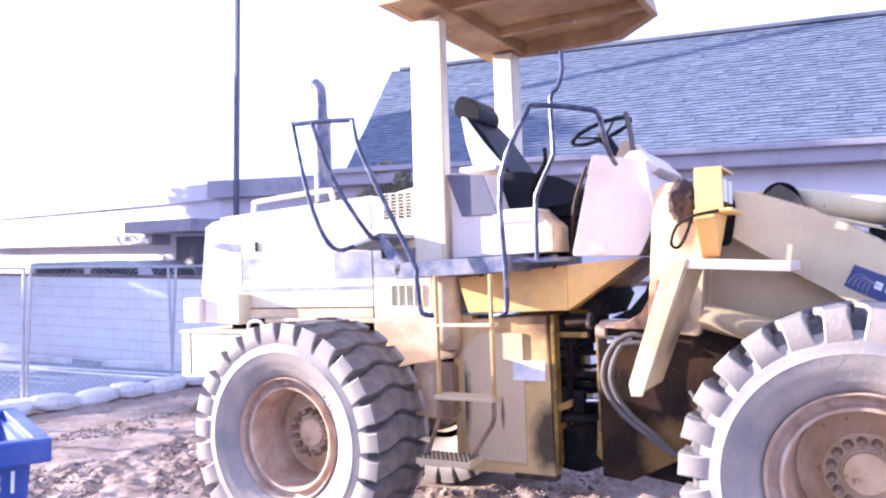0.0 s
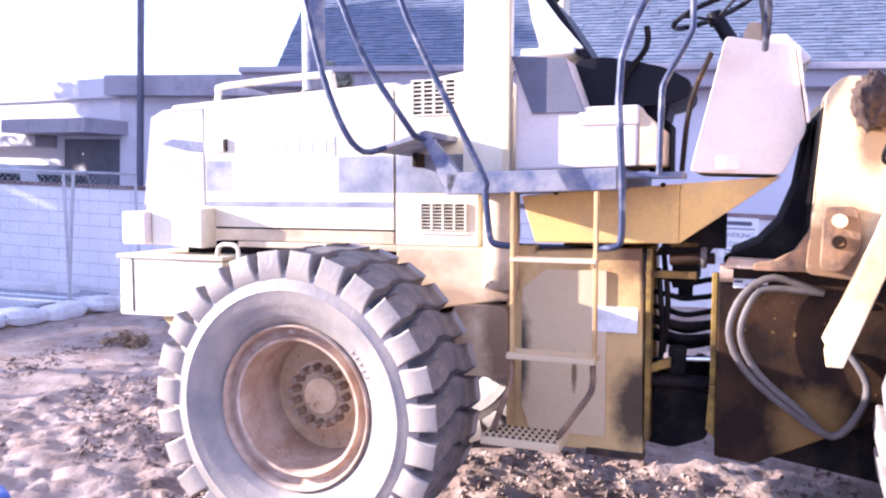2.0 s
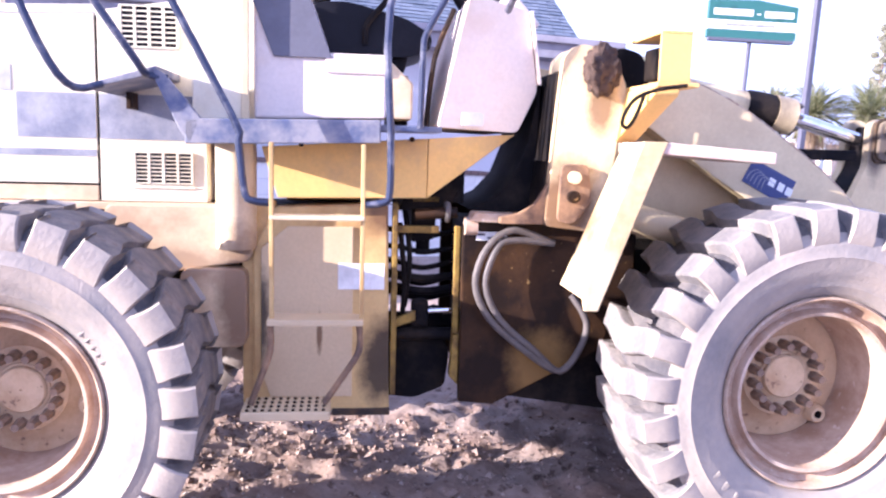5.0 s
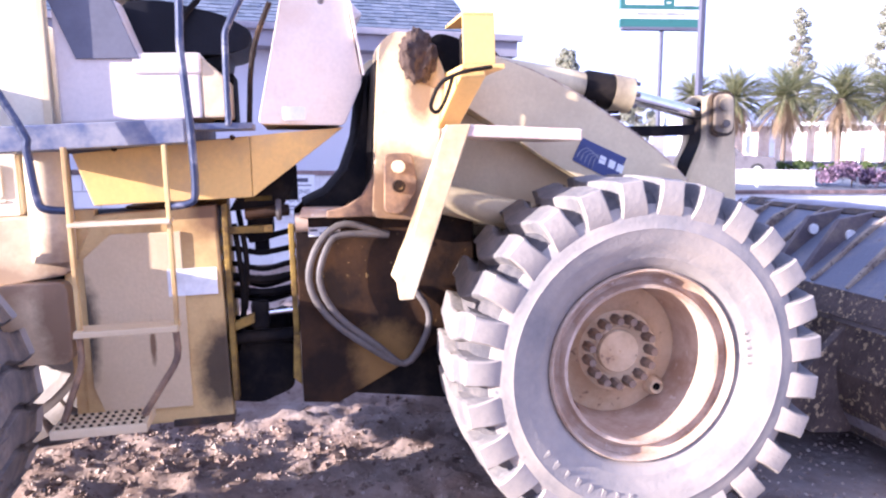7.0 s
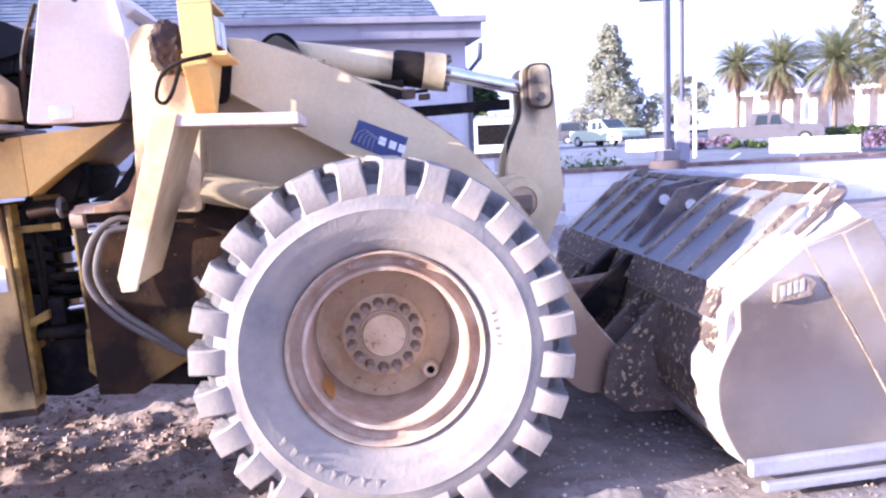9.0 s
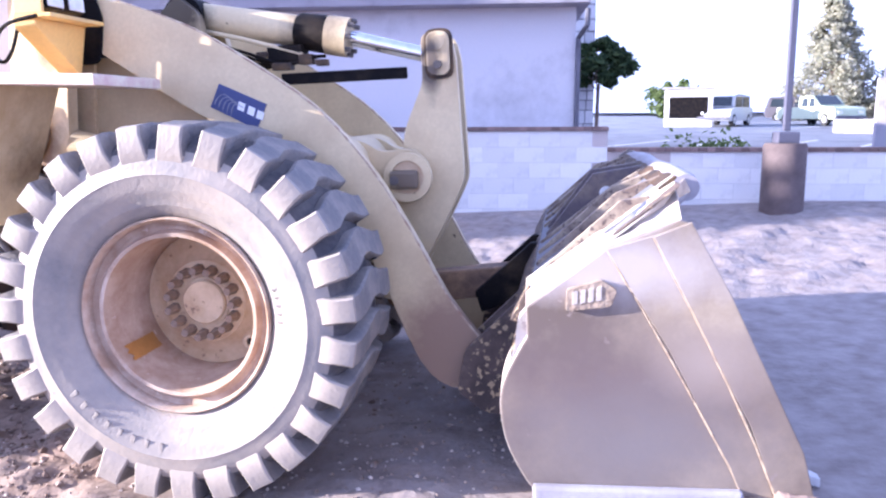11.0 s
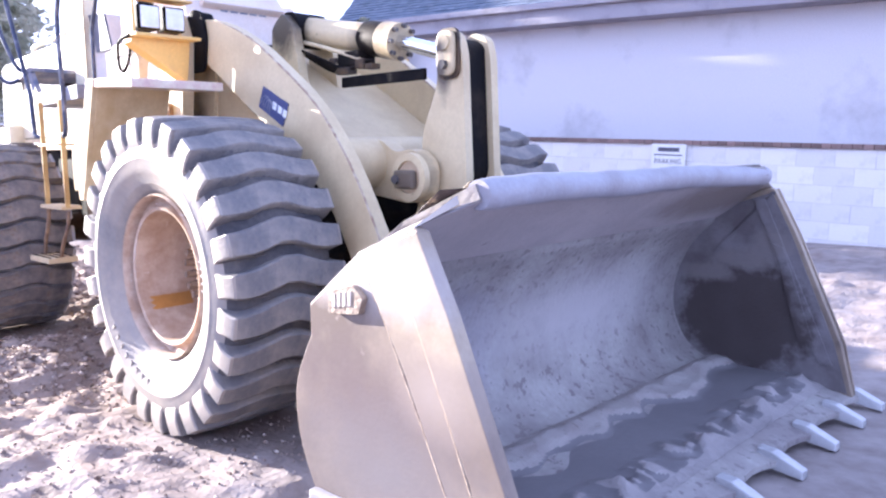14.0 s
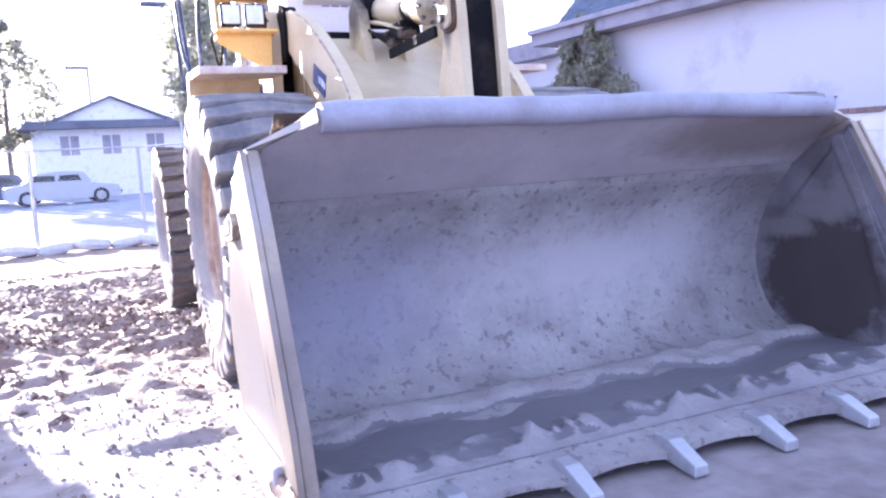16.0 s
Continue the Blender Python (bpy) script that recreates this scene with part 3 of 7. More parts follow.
part("tow_bracket", prism([(-1.34, 0.953), (-1.06, 0.953), (-1.10, 0.86), (-1.20, 0.84)], -0.53, -0.45, 0.006), TAN, loader)
part("tow_chain", tube([(-1.16, -0.54, 0.95), (-1.12, -0.55, 0.86), (-1.15, -0.55, 0.76), (-1.17, -0.55, 0.70)], 0.016, 8, 4), OILY, loader, smooth=True)
part("tow_hook", tube([(-1.20, -0.55, 0.68), (-1.16, -0.55, 0.70), (-1.11, -0.55, 0.67), (-1.12, -0.55, 0.63)], 0.02, 8, 3), HOSE, loader, smooth=True)
part("weight_seam", box(-1.515, -1.505, -0.5625, -0.559, 0.975, 1.28, 0), DARK, cw)
part("counterweight_flange", box(-1.615, -0.88, -0.575, 0.575, 1.286, 1.306, 0.004), CREAM, loader)
part("rear_light_box", prism([(-1.42, 1.36), (-1.42, 1.545), (-1.07, 1.57), (-1.07, 1.345)], -0.50, -0.37, 0.01), CREAM, loader)
part("rear_lamp_housing", box(-1.60, -1.43, -0.54, -0.38, 1.36, 1.548, 0.012), PINK, loader)
HOODP = [(-1.59, 1.385), (-1.575, 1.56), (-1.52, 2.10), (-1.44, 2.135), (0.06, 2.195), (0.52, 2.27), (0.52, 1.385)]
part("hood", prism(HOODP, -0.372, 0.372, 0.02), CREAM, loader, "cream engine hood with dulled paint")
part("hood_top", prism([(-1.42, 2.12), (-1.40, 2.165), (0.04, 2.225), (0.06, 2.18)], -0.33, 0.33, 0.015), CREAM, loader)
part("rear_corner_panel", prism([(-1.575, 1.585), (-1.512, 2.095), (-1.45, 2.115), (-1.14, 2.13), (-1.14, 1.585)], -0.382, -0.3722, 0.003), DULL, loader, "cream corner panel rubbed dull grey")
part("hood_side_door", prism([(-1.13, 1.462), (-1.13, 2.13), (0.05, 2.178), (0.05, 1.462)], -0.382, -0.3722, 0.003), CREAM, loader)
part("hood_sill", prism([(-1.13, 1.388), (-1.13, 1.452), (0.05, 1.452), (0.05, 1.388)], -0.384, -0.3722, 0.003), FRAMEC, loader)
part("vent_panel", prism([(0.062, 1.388), (0.062, 2.178), (0.51, 2.255), (0.51, 1.388)], -0.384, -0.3722, 0.003), CREAM, loader)
part("stripe_panel", box(-1.125, -0.945, -0.3845, -0.3822, 1.665, 1.835, 0), STRIPE, loader, "dark grey end of the hood stripe")
part("stripe_panel", box(-0.9445, -0.2705, -0.3845, -0.3822, 1.655, 1.845, 0), FADED, loader, "stripe rubbed almost white")
part("stripe_panel", box(-0.27, 0.048, -0.3845, -0.3822, 1.655, 1.845, 0), STRIPE, loader, "faded grey stripe on the hood")
part("stripe_line", box(-1.128, 0.048, -0.3845, -0.3822, 1.578, 1.607, 0), STRIPE, loader)
part("panel_gap", box(-1.13, 0.05, -0.3738, -0.3725, 1.4525, 1.4615, 0), DARK, loader)
part("panel_gap", box(0.0505, 0.0615, -0.3738, -0.3725, 1.39, 2.17, 0), DARK, loader)
part("panel_gap", box(-1.1395, -1.1305, -0.3738, -0.3725, 1.39, 2.12, 0), DULL, loader)
part("panel_gap", prism([(-1.45, 2.118), (-1.45, 2.123), (0.05, 2.183), (0.05, 2.178)], -0.3838, -0.3725, 0), DULL, loader)
part("stripe_line", box(0.064, 0.46, -0.3865, -0.3842, 1.655, 1.845, 0), STRIPE, loader)
part("rubbed_patch", box(-0.79, -0.29, -0.3845, -0.3822, 1.848, 1.955, 0), DULL, loader, "grey rubbed paint behind faded letter bars")
for k in range(5):
    part("lettering", box(-0.735 + 0.082 * k, -0.675 + 0.082 * k, -0.3862, -0.3847, 1.875, 1.94, 0), WHITE, loader)
part("hood_latch", prism(rounded([(-1.435, 1.935), (-1.36, 1.965), (-1.05, 1.93), (-1.03, 1.885), (-1.25, 1.895)], 0.02), -0.388, -0.382, 0.002), DECKB, loader, "dark recessed hood latch")
part("latch_plate", box(-1.13, -0.985, -0.39, -0.382, 1.88, 1.945, 0.003), CREAM, loader)
part("latch_keeper", box(-1.0, -0.975, -0.395, -0.382, 1.885, 1.955, 0.003), OILY, loader)


def vent(u0, u1, z0, z1, rows, cols):
    """A louvre: black depth behind, a frame, crossing bars."""
    d = part("vent_grille", box(u0, u1, -0.386, -0.3842, z0, z1, 0), BLACK, loader, "black slotted air vent")
    step = (z1 - z0) / rows
    for i in range(rows + 1):
        part("slat", box(u0 - 0.004, u1 + 0.004, -0.394, -0.3862, z0 + step * i - step * 0.16, z0 + step * i + step * 0.16, 0.002), CREAM, d)
    wide = (u1 - u0) / cols
    for i in range(cols + 1):
        part("slat", box(u0 + wide * i - 0.006, u0 + wide * i + 0.006, -0.3955, -0.3862, z0, z1, 0.002), CREAM, d)


vent(0.16, 0.395, 2.045, 2.215, 8, 4)
vent(0.205, 0.447, 1.468, 1.60, 8, 4)
part("vent_frame", box(0.19, 0.46, -0.392, -0.384, 1.445, 1.455, 0.003), CREAM, loader)

b = tube([(-0.64, 0, 2.2), (-0.64, 0, 2.88)], 0.068, 24)
part("exhaust_pipe", b, DECKB, loader, "dark exhaust stack with curved outlet", True)
part("exhaust_collar", tube([(-0.64, 0, 2.2), (-0.64, 0, 2.245)], 0.085, 24), OILY, loader, smooth=True)
part("exhaust_outlet", tube([(-0.64, 0, 2.88), (-0.64, 0, 3.05), (-0.65, 0, 3.13), (-0.70, 0, 3.18)], [0.048, 0.048, 0.046, 0.044, 0.044], 18, 4), DECKB, loader, smooth=True)
part("hood_grab_rail", tube([(-1.16, -0.22, 2.15), (-1.15, -0.22, 2.24), (-1.10, -0.22, 2.275), (-0.46, -0.22, 2.305), (-0.40, -0.22, 2.29), (-0.38, -0.22, 2.18)], 0.019, 10, 3), CREAM, loader, smooth=True)
part("step_hoop", tube([(-0.93, -0.55, 1.29), (-0.92, -0.55, 1.36), (-0.86, -0.55, 1.375), (-0.80, -0.55, 1.36), (-0.79, -0.55, 1.27)], 0.012, 8, 3), CREAM, loader, smooth=True)

part("hood_skirt", box(-0.9, 0.72, -0.41, -0.31, 1.352, 1.3845, 0.006), FRAMEC, loader)
part("tank_side", box(0.655, 0.80, -0.372, -0.30, 0.45, 1.40, 0.008), TAN, loader)
# frame side between the wheels: tank, tubes, boxes
tank = part("fuel_tank", prism([(0.70, 0.42), (0.70, 1.18), (0.80, 1.375), (1.305, 1.40), (1.325, 0.43)], -0.385, -0.25, 0.012), TAN, loader, "yellow side tank with dents and black scorch marks")
part("fuel_tank", prism([(0.70, 0.42), (0.70, 1.18), (0.80, 1.375), (1.305, 1.40), (1.325, 0.43)], 0.25, 0.385, 0.012), TAN, loader, "yellow tank on the far side")
part("tank_panel", prism([(0.74, 0.62), (0.74, 1.19), (0.86, 1.29), (1.15, 1.29), (1.15, 0.50), (0.78, 0.50)], -0.398, -0.386, 0.004), TANPALE, loader)
part("tank_foot", box(1.06, 1.328, -0.39, -0.3, 0.405, 0.44, 0.004), SCORCH, loader)
part("notice_plate", box(1.082, 1.292, -0.402, -0.3985, 1.005, 1.125, 0.001), WHITE, loader, "blank white notice plate")
b = tube([(0.635, -0.40, 1.19), (0.635, -0.40, 1.65)], 0.088, 24)
part("air_pipe", b, FRAMEC, loader, "wide cream vertical pipe", True)
part("frame_cover", prism(rounded([(0.08, 1.02), (0.08, 1.375), (0.72, 1.375), (0.70, 1.13), (0.45, 1.1)], 0.04), -0.42, -0.3, 0.02), FRAMEC, loader)
part("battery_box", prism(rounded([(0.40, 0.75), (0.40, 1.105), (0.685, 1.105), (0.685, 0.75)], 0.05), -0.46, -0.34, 0.015), FRAMEC, loader, "browned cream battery box with rounded corners")

# cab platform, posts, canopy
part("cab_floor", prism([(0.75, 1.64), (1.47, 1.694), (1.47, 1.43), (0.82, 1.42)], -0.46, 0.46, 0.006), YELLOW, loader, "yellow cab underside with bevelled front")
nose = part("cab_nose", prism([(1.472, 1.694), (1.885, 1.725), (1.472, 1.43)], -0.46, 0.46, 0.004), YELLOW, loader, "tapered yellow nose under the cab")
for q in nose.data.vertices:
    q.co.y *= 1 - 0.24 * max(0.0, (q.co.x - 1.475) / 0.41)
for u in (0.92, 1.40):
    part("floor_bolt", tube([(u, -0.472, 1.655 + 0.07 * (u - 0.92)), (u, -0.455, 1.655 + 0.07 * (u - 0.92))], 0.012, 8), OILY, loader)
part("deck_plate", prism([(0.50, 1.645), (0.50, 1.742), (1.25, 1.758), (1.25, 1.667)], -0.80, 0.46, 0.006), DECKB, loader, "scratched blue-grey deck edge")
part("deck_extension", box(1.25, 1.50, -0.74, -0.46, 1.715, 1.74, 0.004), DECKB, loader)
part("deck_side", prism([(0.372, 1.925), (0.42, 1.915), (0.56, 1.745), (0.522, 1.645), (0.48, 1.70)], -0.80, -0.765, 0.005), DECKB, loader)
part("upper_step", prism([(0.14, 1.838), (0.16, 1.862), (0.40, 1.935), (0.40, 1.905)], -0.80, -0.384, 0.004), DECKB, loader, "upper step beside the hood")
part("step_bracket", box(0.205, 0.225, -0.5, -0.384, 1.78, 1.85, 0.004), OILY, loader)
part("canopy_post", prism([(0.47, 1.75), (0.485, 3.30), (0.70, 3.30), (0.69, 1.75)], -0.50, -0.40, 0.008), CREAM, loader, "wide cream canopy post with chipped edges")
part("post_edge", prism([(0.672, 1.75), (0.685, 3.30), (0.715, 3.30), (0.705, 1.75)], -0.515, -0.5, 0.005), PALE, loader)
part("canopy_post", prism([(0.565, 1.75), (0.565, 3.32), (0.715, 3.32), (0.715, 1.75)], 0.58, 0.74, 0.008), CREAM, loader, "wide cream canopy post with chipped edges")
cp = [(0.44, -0.80), (0.44, 0.82), (1.50, 0.82), (1.86, 0.42), (1.86, -0.42), (1.50, -0.80)]
b = bmesh.new()
lo = [b.verts.new((x, y, 3.33)) for x, y in cp]
mid = [b.verts.new((x + (0.03 if x < 1 else -0.03), y * 0.96, 3.47)) for x, y in cp]
inn = [b.verts.new((x + (0.05 if x < 1 else -0.05), y * 0.93, 3.335)) for x, y in cp]
deep = [b.verts.new((x + (0.06 if x < 1 else -0.06), y * 0.92, 3.43)) for x, y in cp]
for ra, rb in ((mid, lo), (lo, inn), (inn, deep)):
    for i in range(6):
        b.faces.new((ra[i], ra[(i + 1) % 6], rb[(i + 1) % 6], rb[i]))
b.faces.new(mid)
b.faces.new(deep[::-1])
canopy = part("canopy", b, CANOPY, loader, "dented cream canopy roof, rusty brown underneath")
for v in (-0.35, 0.35):
    part("canopy_rib", box(0.5, 1.8, v - 0.03, v + 0.03, 3.37, 3.43, 0.006), CANOPY, canopy)
part("canopy_rib", box(0.46, 0.74, -0.75, 0.78, 3.34, 3.43, 0.008), CANOPY, canopy)

part("cab_side_box", prism([(0.72, 1.76), (0.72, 2.30), (0.96, 2.27), (1.05, 2.02), (1.285, 2.02), (1.285, 1.775)], -0.46, 0.40, 0.012), PINK, loader, "chalky white box beside the seat")
part("cab_side_panel", prism([(0.70, 2.292), (0.957, 2.27), (1.049, 2.022), (0.803, 2.022)], -0.474, -0.4605, 0.003), GREYP, loader, "dull grey side panel")
part("control_box", box(1.02, 1.29, -0.47, -0.20, 1.96, 2.045, 0.01), PINK, loader)
part("switch_box", prism([(1.286, 1.775), (1.286, 2.035), (1.40, 1.93), (1.40, 1.775)], -0.455, -0.2, 0.01), FRAMEC, loader)
cowl = part("dash_cowl", prism(rounded([(1.51, 1.744), (1.885, 1.731), (1.975, 1.92), (1.918, 2.275), (1.644, 2.326)], 0.025), -0.46, 0.46, 0.012), PINK, loader, "pinkish white dashboard cowl")
part("reflector", prism(rounded([(1.615, 1.755), (1.615, 1.815), (1.715, 1.815), (1.715, 1.755)], 0.015), -0.472, -0.461, 0.004), WHITE, cowl, "small white side lamp")
part("cowl_top", prism([(1.78, 2.30), (1.82, 2.345), (1.89, 2.345), (2.0, 2.23), (1.93, 2.19)], -0.30, 0.30, 0.02), PINK, cowl)
part("instrument_pod", prism(rounded([(1.665, 2.31), (1.70, 2.35), (1.735, 2.44), (1.79, 2.43), (1.86, 2.33), (1.82, 2.29)], 0.02), -0.13, 0.13, 0.015), FRAMEC, cowl, "torn tan instrument pod")
part("cowl_front", prism([(1.975, 1.95), (1.925, 2.27), (1.935, 2.272), (1.985, 1.952)], -0.40, 0.40, 0), PINK, cowl)
for k in range(5):
    part("lettering", prism([(1.949, 2.19), (1.941, 2.235), (1.944, 2.236), (1.952, 2.191)], -0.16 + 0.07 * k, -0.11 + 0.07 * k, 0), STRIPE, cowl)
part("cowl_stay", tube([(1.47, -0.36, 1.75), (1.50, -0.36, 2.05), (1.585, -0.36, 2.27)], 0.012, 8, 3), OILY, cowl, smooth=True)
for q in cowl.data.vertices:
    # the cowl narrows to the front
    q.co.y *= 1 - 0.20 * max(0.0, (q.co.x - 1.52) / 0.46)

# seat, wheel, levers
seat = part("seat", prism(rounded([(0.96, 2.06), (0.95, 2.29), (1.11, 2.30), (1.38, 2.235), (1.50, 2.165), (1.49, 2.095), (1.39, 2.06)], 0.05), -0.26, 0.26, 0.03), BLACK, loader, "black cracked vinyl driver seat")
part("seat_back", prism(rounded([(0.93, 2.34), (1.045, 2.29), (0.86, 2.57), (0.745, 2.70), (0.70, 2.68)], 0.03), -0.235, 0.235, 0.02), BLACK, seat)
part("seat_back_shell", prism(rounded([(0.782, 2.365), (1.00, 2.345), (0.87, 2.50), (0.735, 2.69), (0.705, 2.70), (0.74, 2.50)], 0.02), -0.25, 0.25, 0.015), WHITE, seat, "dusty white back shell")
part("seat_pan", box(0.69, 0.955, -0.27, 0.27, 2.325, 2.36, 0.01), WHITE, seat)
part("headrest", prism(rounded([(0.62, 2.715), (0.59, 2.785), (0.64, 2.865), (0.72, 2.845), (0.80, 2.75), (0.785, 2.655)], 0.05), -0.15, 0.15, 0.03), BLACK, seat)
part("seat_base", prism([(1.28, 1.985), (1.26, 2.10), (1.40, 2.10), (1.38, 2.0)], -0.18, 0.18, 0.02), BLACK, seat)
part("seat_pedestal", box(1.30, 1.40, -0.15, 0.15, 1.75, 1.99, 0.01), DARK, seat)
part("arm_rest", tube([(1.19, -0.29, 2.11), (1.20, -0.29, 2.20), (1.295, -0.29, 2.32), (1.297, -0.29, 2.42)], 0.014, 8, 3), DARK, seat, smooth=True)
sw = part("steering_wheel", bmesh.new(), BLACK, loader, "black steering wheel with four spokes", True)
b = bmesh.new()
tube([(0.19 * math.cos(a), 0.19 * math.sin(a), 0) for a in (2 * math.pi * k / 36 for k in range(37))], 0.013, 8, bm=b)
for k in range(4):
    a = math.pi / 4 + math.pi / 2 * k
    tube([(0.03 * math.cos(a), 0.03 * math.sin(a), -0.04), (0.19 * math.cos(a), 0.19 * math.sin(a), 0)], 0.008, 6, bm=b)
tube([(0, 0, -0.07), (0, 0, -0.01)], 0.035, 14, bm=b)
b.to_mesh(sw.data)
b.free()
sw.matrix_local = pose(1.57, 0, 2.53, 0, -19, 0)
part("steering_column", tube([(1.59, 0, 2.49), (1.72, 0, 2.28)], 0.035, 12), BLACK, loader, smooth=True)
for v, z in ((-0.16, 2.60),):
    part("control_lever", tube([(1.81, v, 2.34), (1.80, v, 2.46), (1.775, v, z)], 0.016, 8, 3), HOSE, loader, smooth=True)

# handrails
R0 = 0.0148
part("handrail", tube([(0.20, -0.79, 1.86), (0.12, -0.85, 1.84), (0.05, -0.9, 1.93), (-0.065, -0.9, 2.20), (-0.165, -0.9, 2.62), (-0.14, -0.9, 2.655), (0.26, -0.9, 2.63), (0.30, -0.9, 2.60),
                       (0.36, -0.9, 2.40), (0.69, -0.9, 1.76), (0.715, -0.9, 1.66), (0.735, -0.9, 1.48), (0.76, -0.9, 1.44), (0.83, -0.88, 1.43)], R0, 10, 3), RAIL, loader, "scuffed dark blue handrail", True)
part("handrail", tube([(-0.02, -0.9, 2.65), (0.14, -0.9, 2.27), (0.34, -0.86, 1.95), (0.37, -0.80, 1.90), (0.44, -0.78, 1.89)], R0, 10, 3), RAIL, loader, "scuffed dark blue handrail", True)
part("handrail", tube([(1.19, -0.88, 1.43), (1.26, -0.9, 1.44), (1.285, -0.9, 1.48), (1.285, -0.9, 1.70), (1.275, -0.9, 2.18), (1.43, -0.88, 2.52), (1.49, -0.86, 2.56), (1.76, -0.8, 2.51), (1.80, -0.76, 2.47), (1.805, -0.66, 2.32), (1.80, -0.50, 2.25)],
                      R0, 10, 3), RAIL, loader, "scuffed dark blue handrail", True)
part("handrail", tube([(1.41, -0.75, 1.73), (1.415, -0.75, 2.03), (1.43, -0.75, 2.11), (1.52, -0.75, 2.28), (1.53, -0.75, 2.36), (1.53, -0.76, 2.61), (1.57, -0.76, 2.66), (1.60, -0.76, 2.75), (1.60, -0.76, 2.86)], 0.013, 10, 3), RAIL, loader, "scuffed dark blue handrail", True)
for u in (0.835, 1.183):
    part("ladder_rail", box(u - 0.008, u + 0.008, -0.90, -0.87, 0.97, 1.66, 0.003), TAN, loader)
part("ladder_step", box(0.83, 1.19, -0.92, -0.82, 1.368, 1.384, 0.004), FRAMEC, loader)
part("ladder_step", box(0.82, 1.19, -0.93, -0.80, 0.958, 0.982, 0.004), TANPALE, loader)
st = part("bottom_step", box(0.725, 1.065, -0.99, -0.80, 0.60, 0.635, 0.006), TANPALE, loader, "perforated bottom step plate")
for i in range(11):
    for j in range(4):
        c = bmesh.new()
        bmesh.ops.create_cone(c, cap_ends=True, segments=8, radius1=0.008, radius2=0.006, depth=0.008)
        part("stud", c, OILY, st).matrix_local = pose(0.75 + 0.029 * i, -0.97 + 0.047 * j, 0.638)
for u0, u1 in ((0.83, 0.755), (1.175, 1.04)):
    part("step_strap", tube([(u0, -0.88, 0.95), (u0, -0.89, 0.85), (u0 - (u0 - u1) * 0.45, -0.9, 0.75), (u1, -0.9, 0.64)], 0.013, 8, 3), RUSTBR, loader, smooth=True)

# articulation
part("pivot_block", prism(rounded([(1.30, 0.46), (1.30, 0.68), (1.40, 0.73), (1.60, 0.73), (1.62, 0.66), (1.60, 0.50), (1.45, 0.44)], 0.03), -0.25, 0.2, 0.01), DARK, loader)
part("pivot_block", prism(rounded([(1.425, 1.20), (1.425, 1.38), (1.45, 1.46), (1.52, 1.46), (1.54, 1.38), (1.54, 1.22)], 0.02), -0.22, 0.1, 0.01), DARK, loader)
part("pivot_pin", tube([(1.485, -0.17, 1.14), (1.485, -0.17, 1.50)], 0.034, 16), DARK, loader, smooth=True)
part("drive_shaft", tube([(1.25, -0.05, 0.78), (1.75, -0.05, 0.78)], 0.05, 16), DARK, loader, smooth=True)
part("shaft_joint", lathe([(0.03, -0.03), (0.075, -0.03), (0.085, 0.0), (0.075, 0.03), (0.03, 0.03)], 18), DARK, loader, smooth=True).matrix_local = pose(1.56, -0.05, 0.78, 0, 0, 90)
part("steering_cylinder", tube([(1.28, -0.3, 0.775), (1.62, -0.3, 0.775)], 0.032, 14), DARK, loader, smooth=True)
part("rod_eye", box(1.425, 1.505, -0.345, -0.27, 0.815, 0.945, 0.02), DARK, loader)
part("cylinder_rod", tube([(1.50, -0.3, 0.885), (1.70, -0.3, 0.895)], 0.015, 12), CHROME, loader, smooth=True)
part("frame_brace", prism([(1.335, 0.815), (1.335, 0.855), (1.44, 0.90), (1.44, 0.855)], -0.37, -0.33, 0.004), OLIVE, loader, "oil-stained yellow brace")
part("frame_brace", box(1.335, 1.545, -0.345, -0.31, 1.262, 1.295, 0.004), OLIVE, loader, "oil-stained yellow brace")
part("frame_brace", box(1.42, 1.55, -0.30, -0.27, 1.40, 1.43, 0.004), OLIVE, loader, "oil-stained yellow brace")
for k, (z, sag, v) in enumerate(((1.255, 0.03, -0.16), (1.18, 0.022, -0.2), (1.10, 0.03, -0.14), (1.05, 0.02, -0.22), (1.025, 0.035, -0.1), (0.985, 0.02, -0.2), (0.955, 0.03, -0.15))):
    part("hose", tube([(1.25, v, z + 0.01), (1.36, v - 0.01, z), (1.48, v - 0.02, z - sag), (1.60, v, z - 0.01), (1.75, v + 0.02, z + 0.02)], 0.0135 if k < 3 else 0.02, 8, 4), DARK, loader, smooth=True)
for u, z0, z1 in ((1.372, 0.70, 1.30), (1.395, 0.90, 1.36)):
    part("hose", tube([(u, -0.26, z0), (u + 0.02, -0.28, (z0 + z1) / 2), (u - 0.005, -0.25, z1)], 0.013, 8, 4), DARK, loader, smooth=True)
part("frame_post", box(1.326, 1.352, -0.384, -0.3, 0.5, 1.40, 0.006), OLIVE, loader)
part("frame_edge", box(1.612, 1.638, -0.405, -0.36, 0.80, 1.30, 0.005), OLIVE, loader)
part("frame_edge", prism([(1.60, 0.60), (1.612, 0.80), (1.639, 0.80), (1.639, 0.56)], -0.43, -0.36, 0.005), OLIVE, loader, "oil-stained yellow plate edge")
part("grease_ring", lathe([(0.02, -0.012), (0.045, -0.012), (0.05, 0.0), (0.045, 0.012), (0.02, 0.012)], 18), HOSE, loader, smooth=True).matrix_local = pose(1.575, -0.38, 1.365, 0, 0, 90)
part("knuckle", tube([(1.43, -0.38, 1.35), (1.62, -0.40, 1.365)], 0.026, 12), OILY, loader, smooth=True)
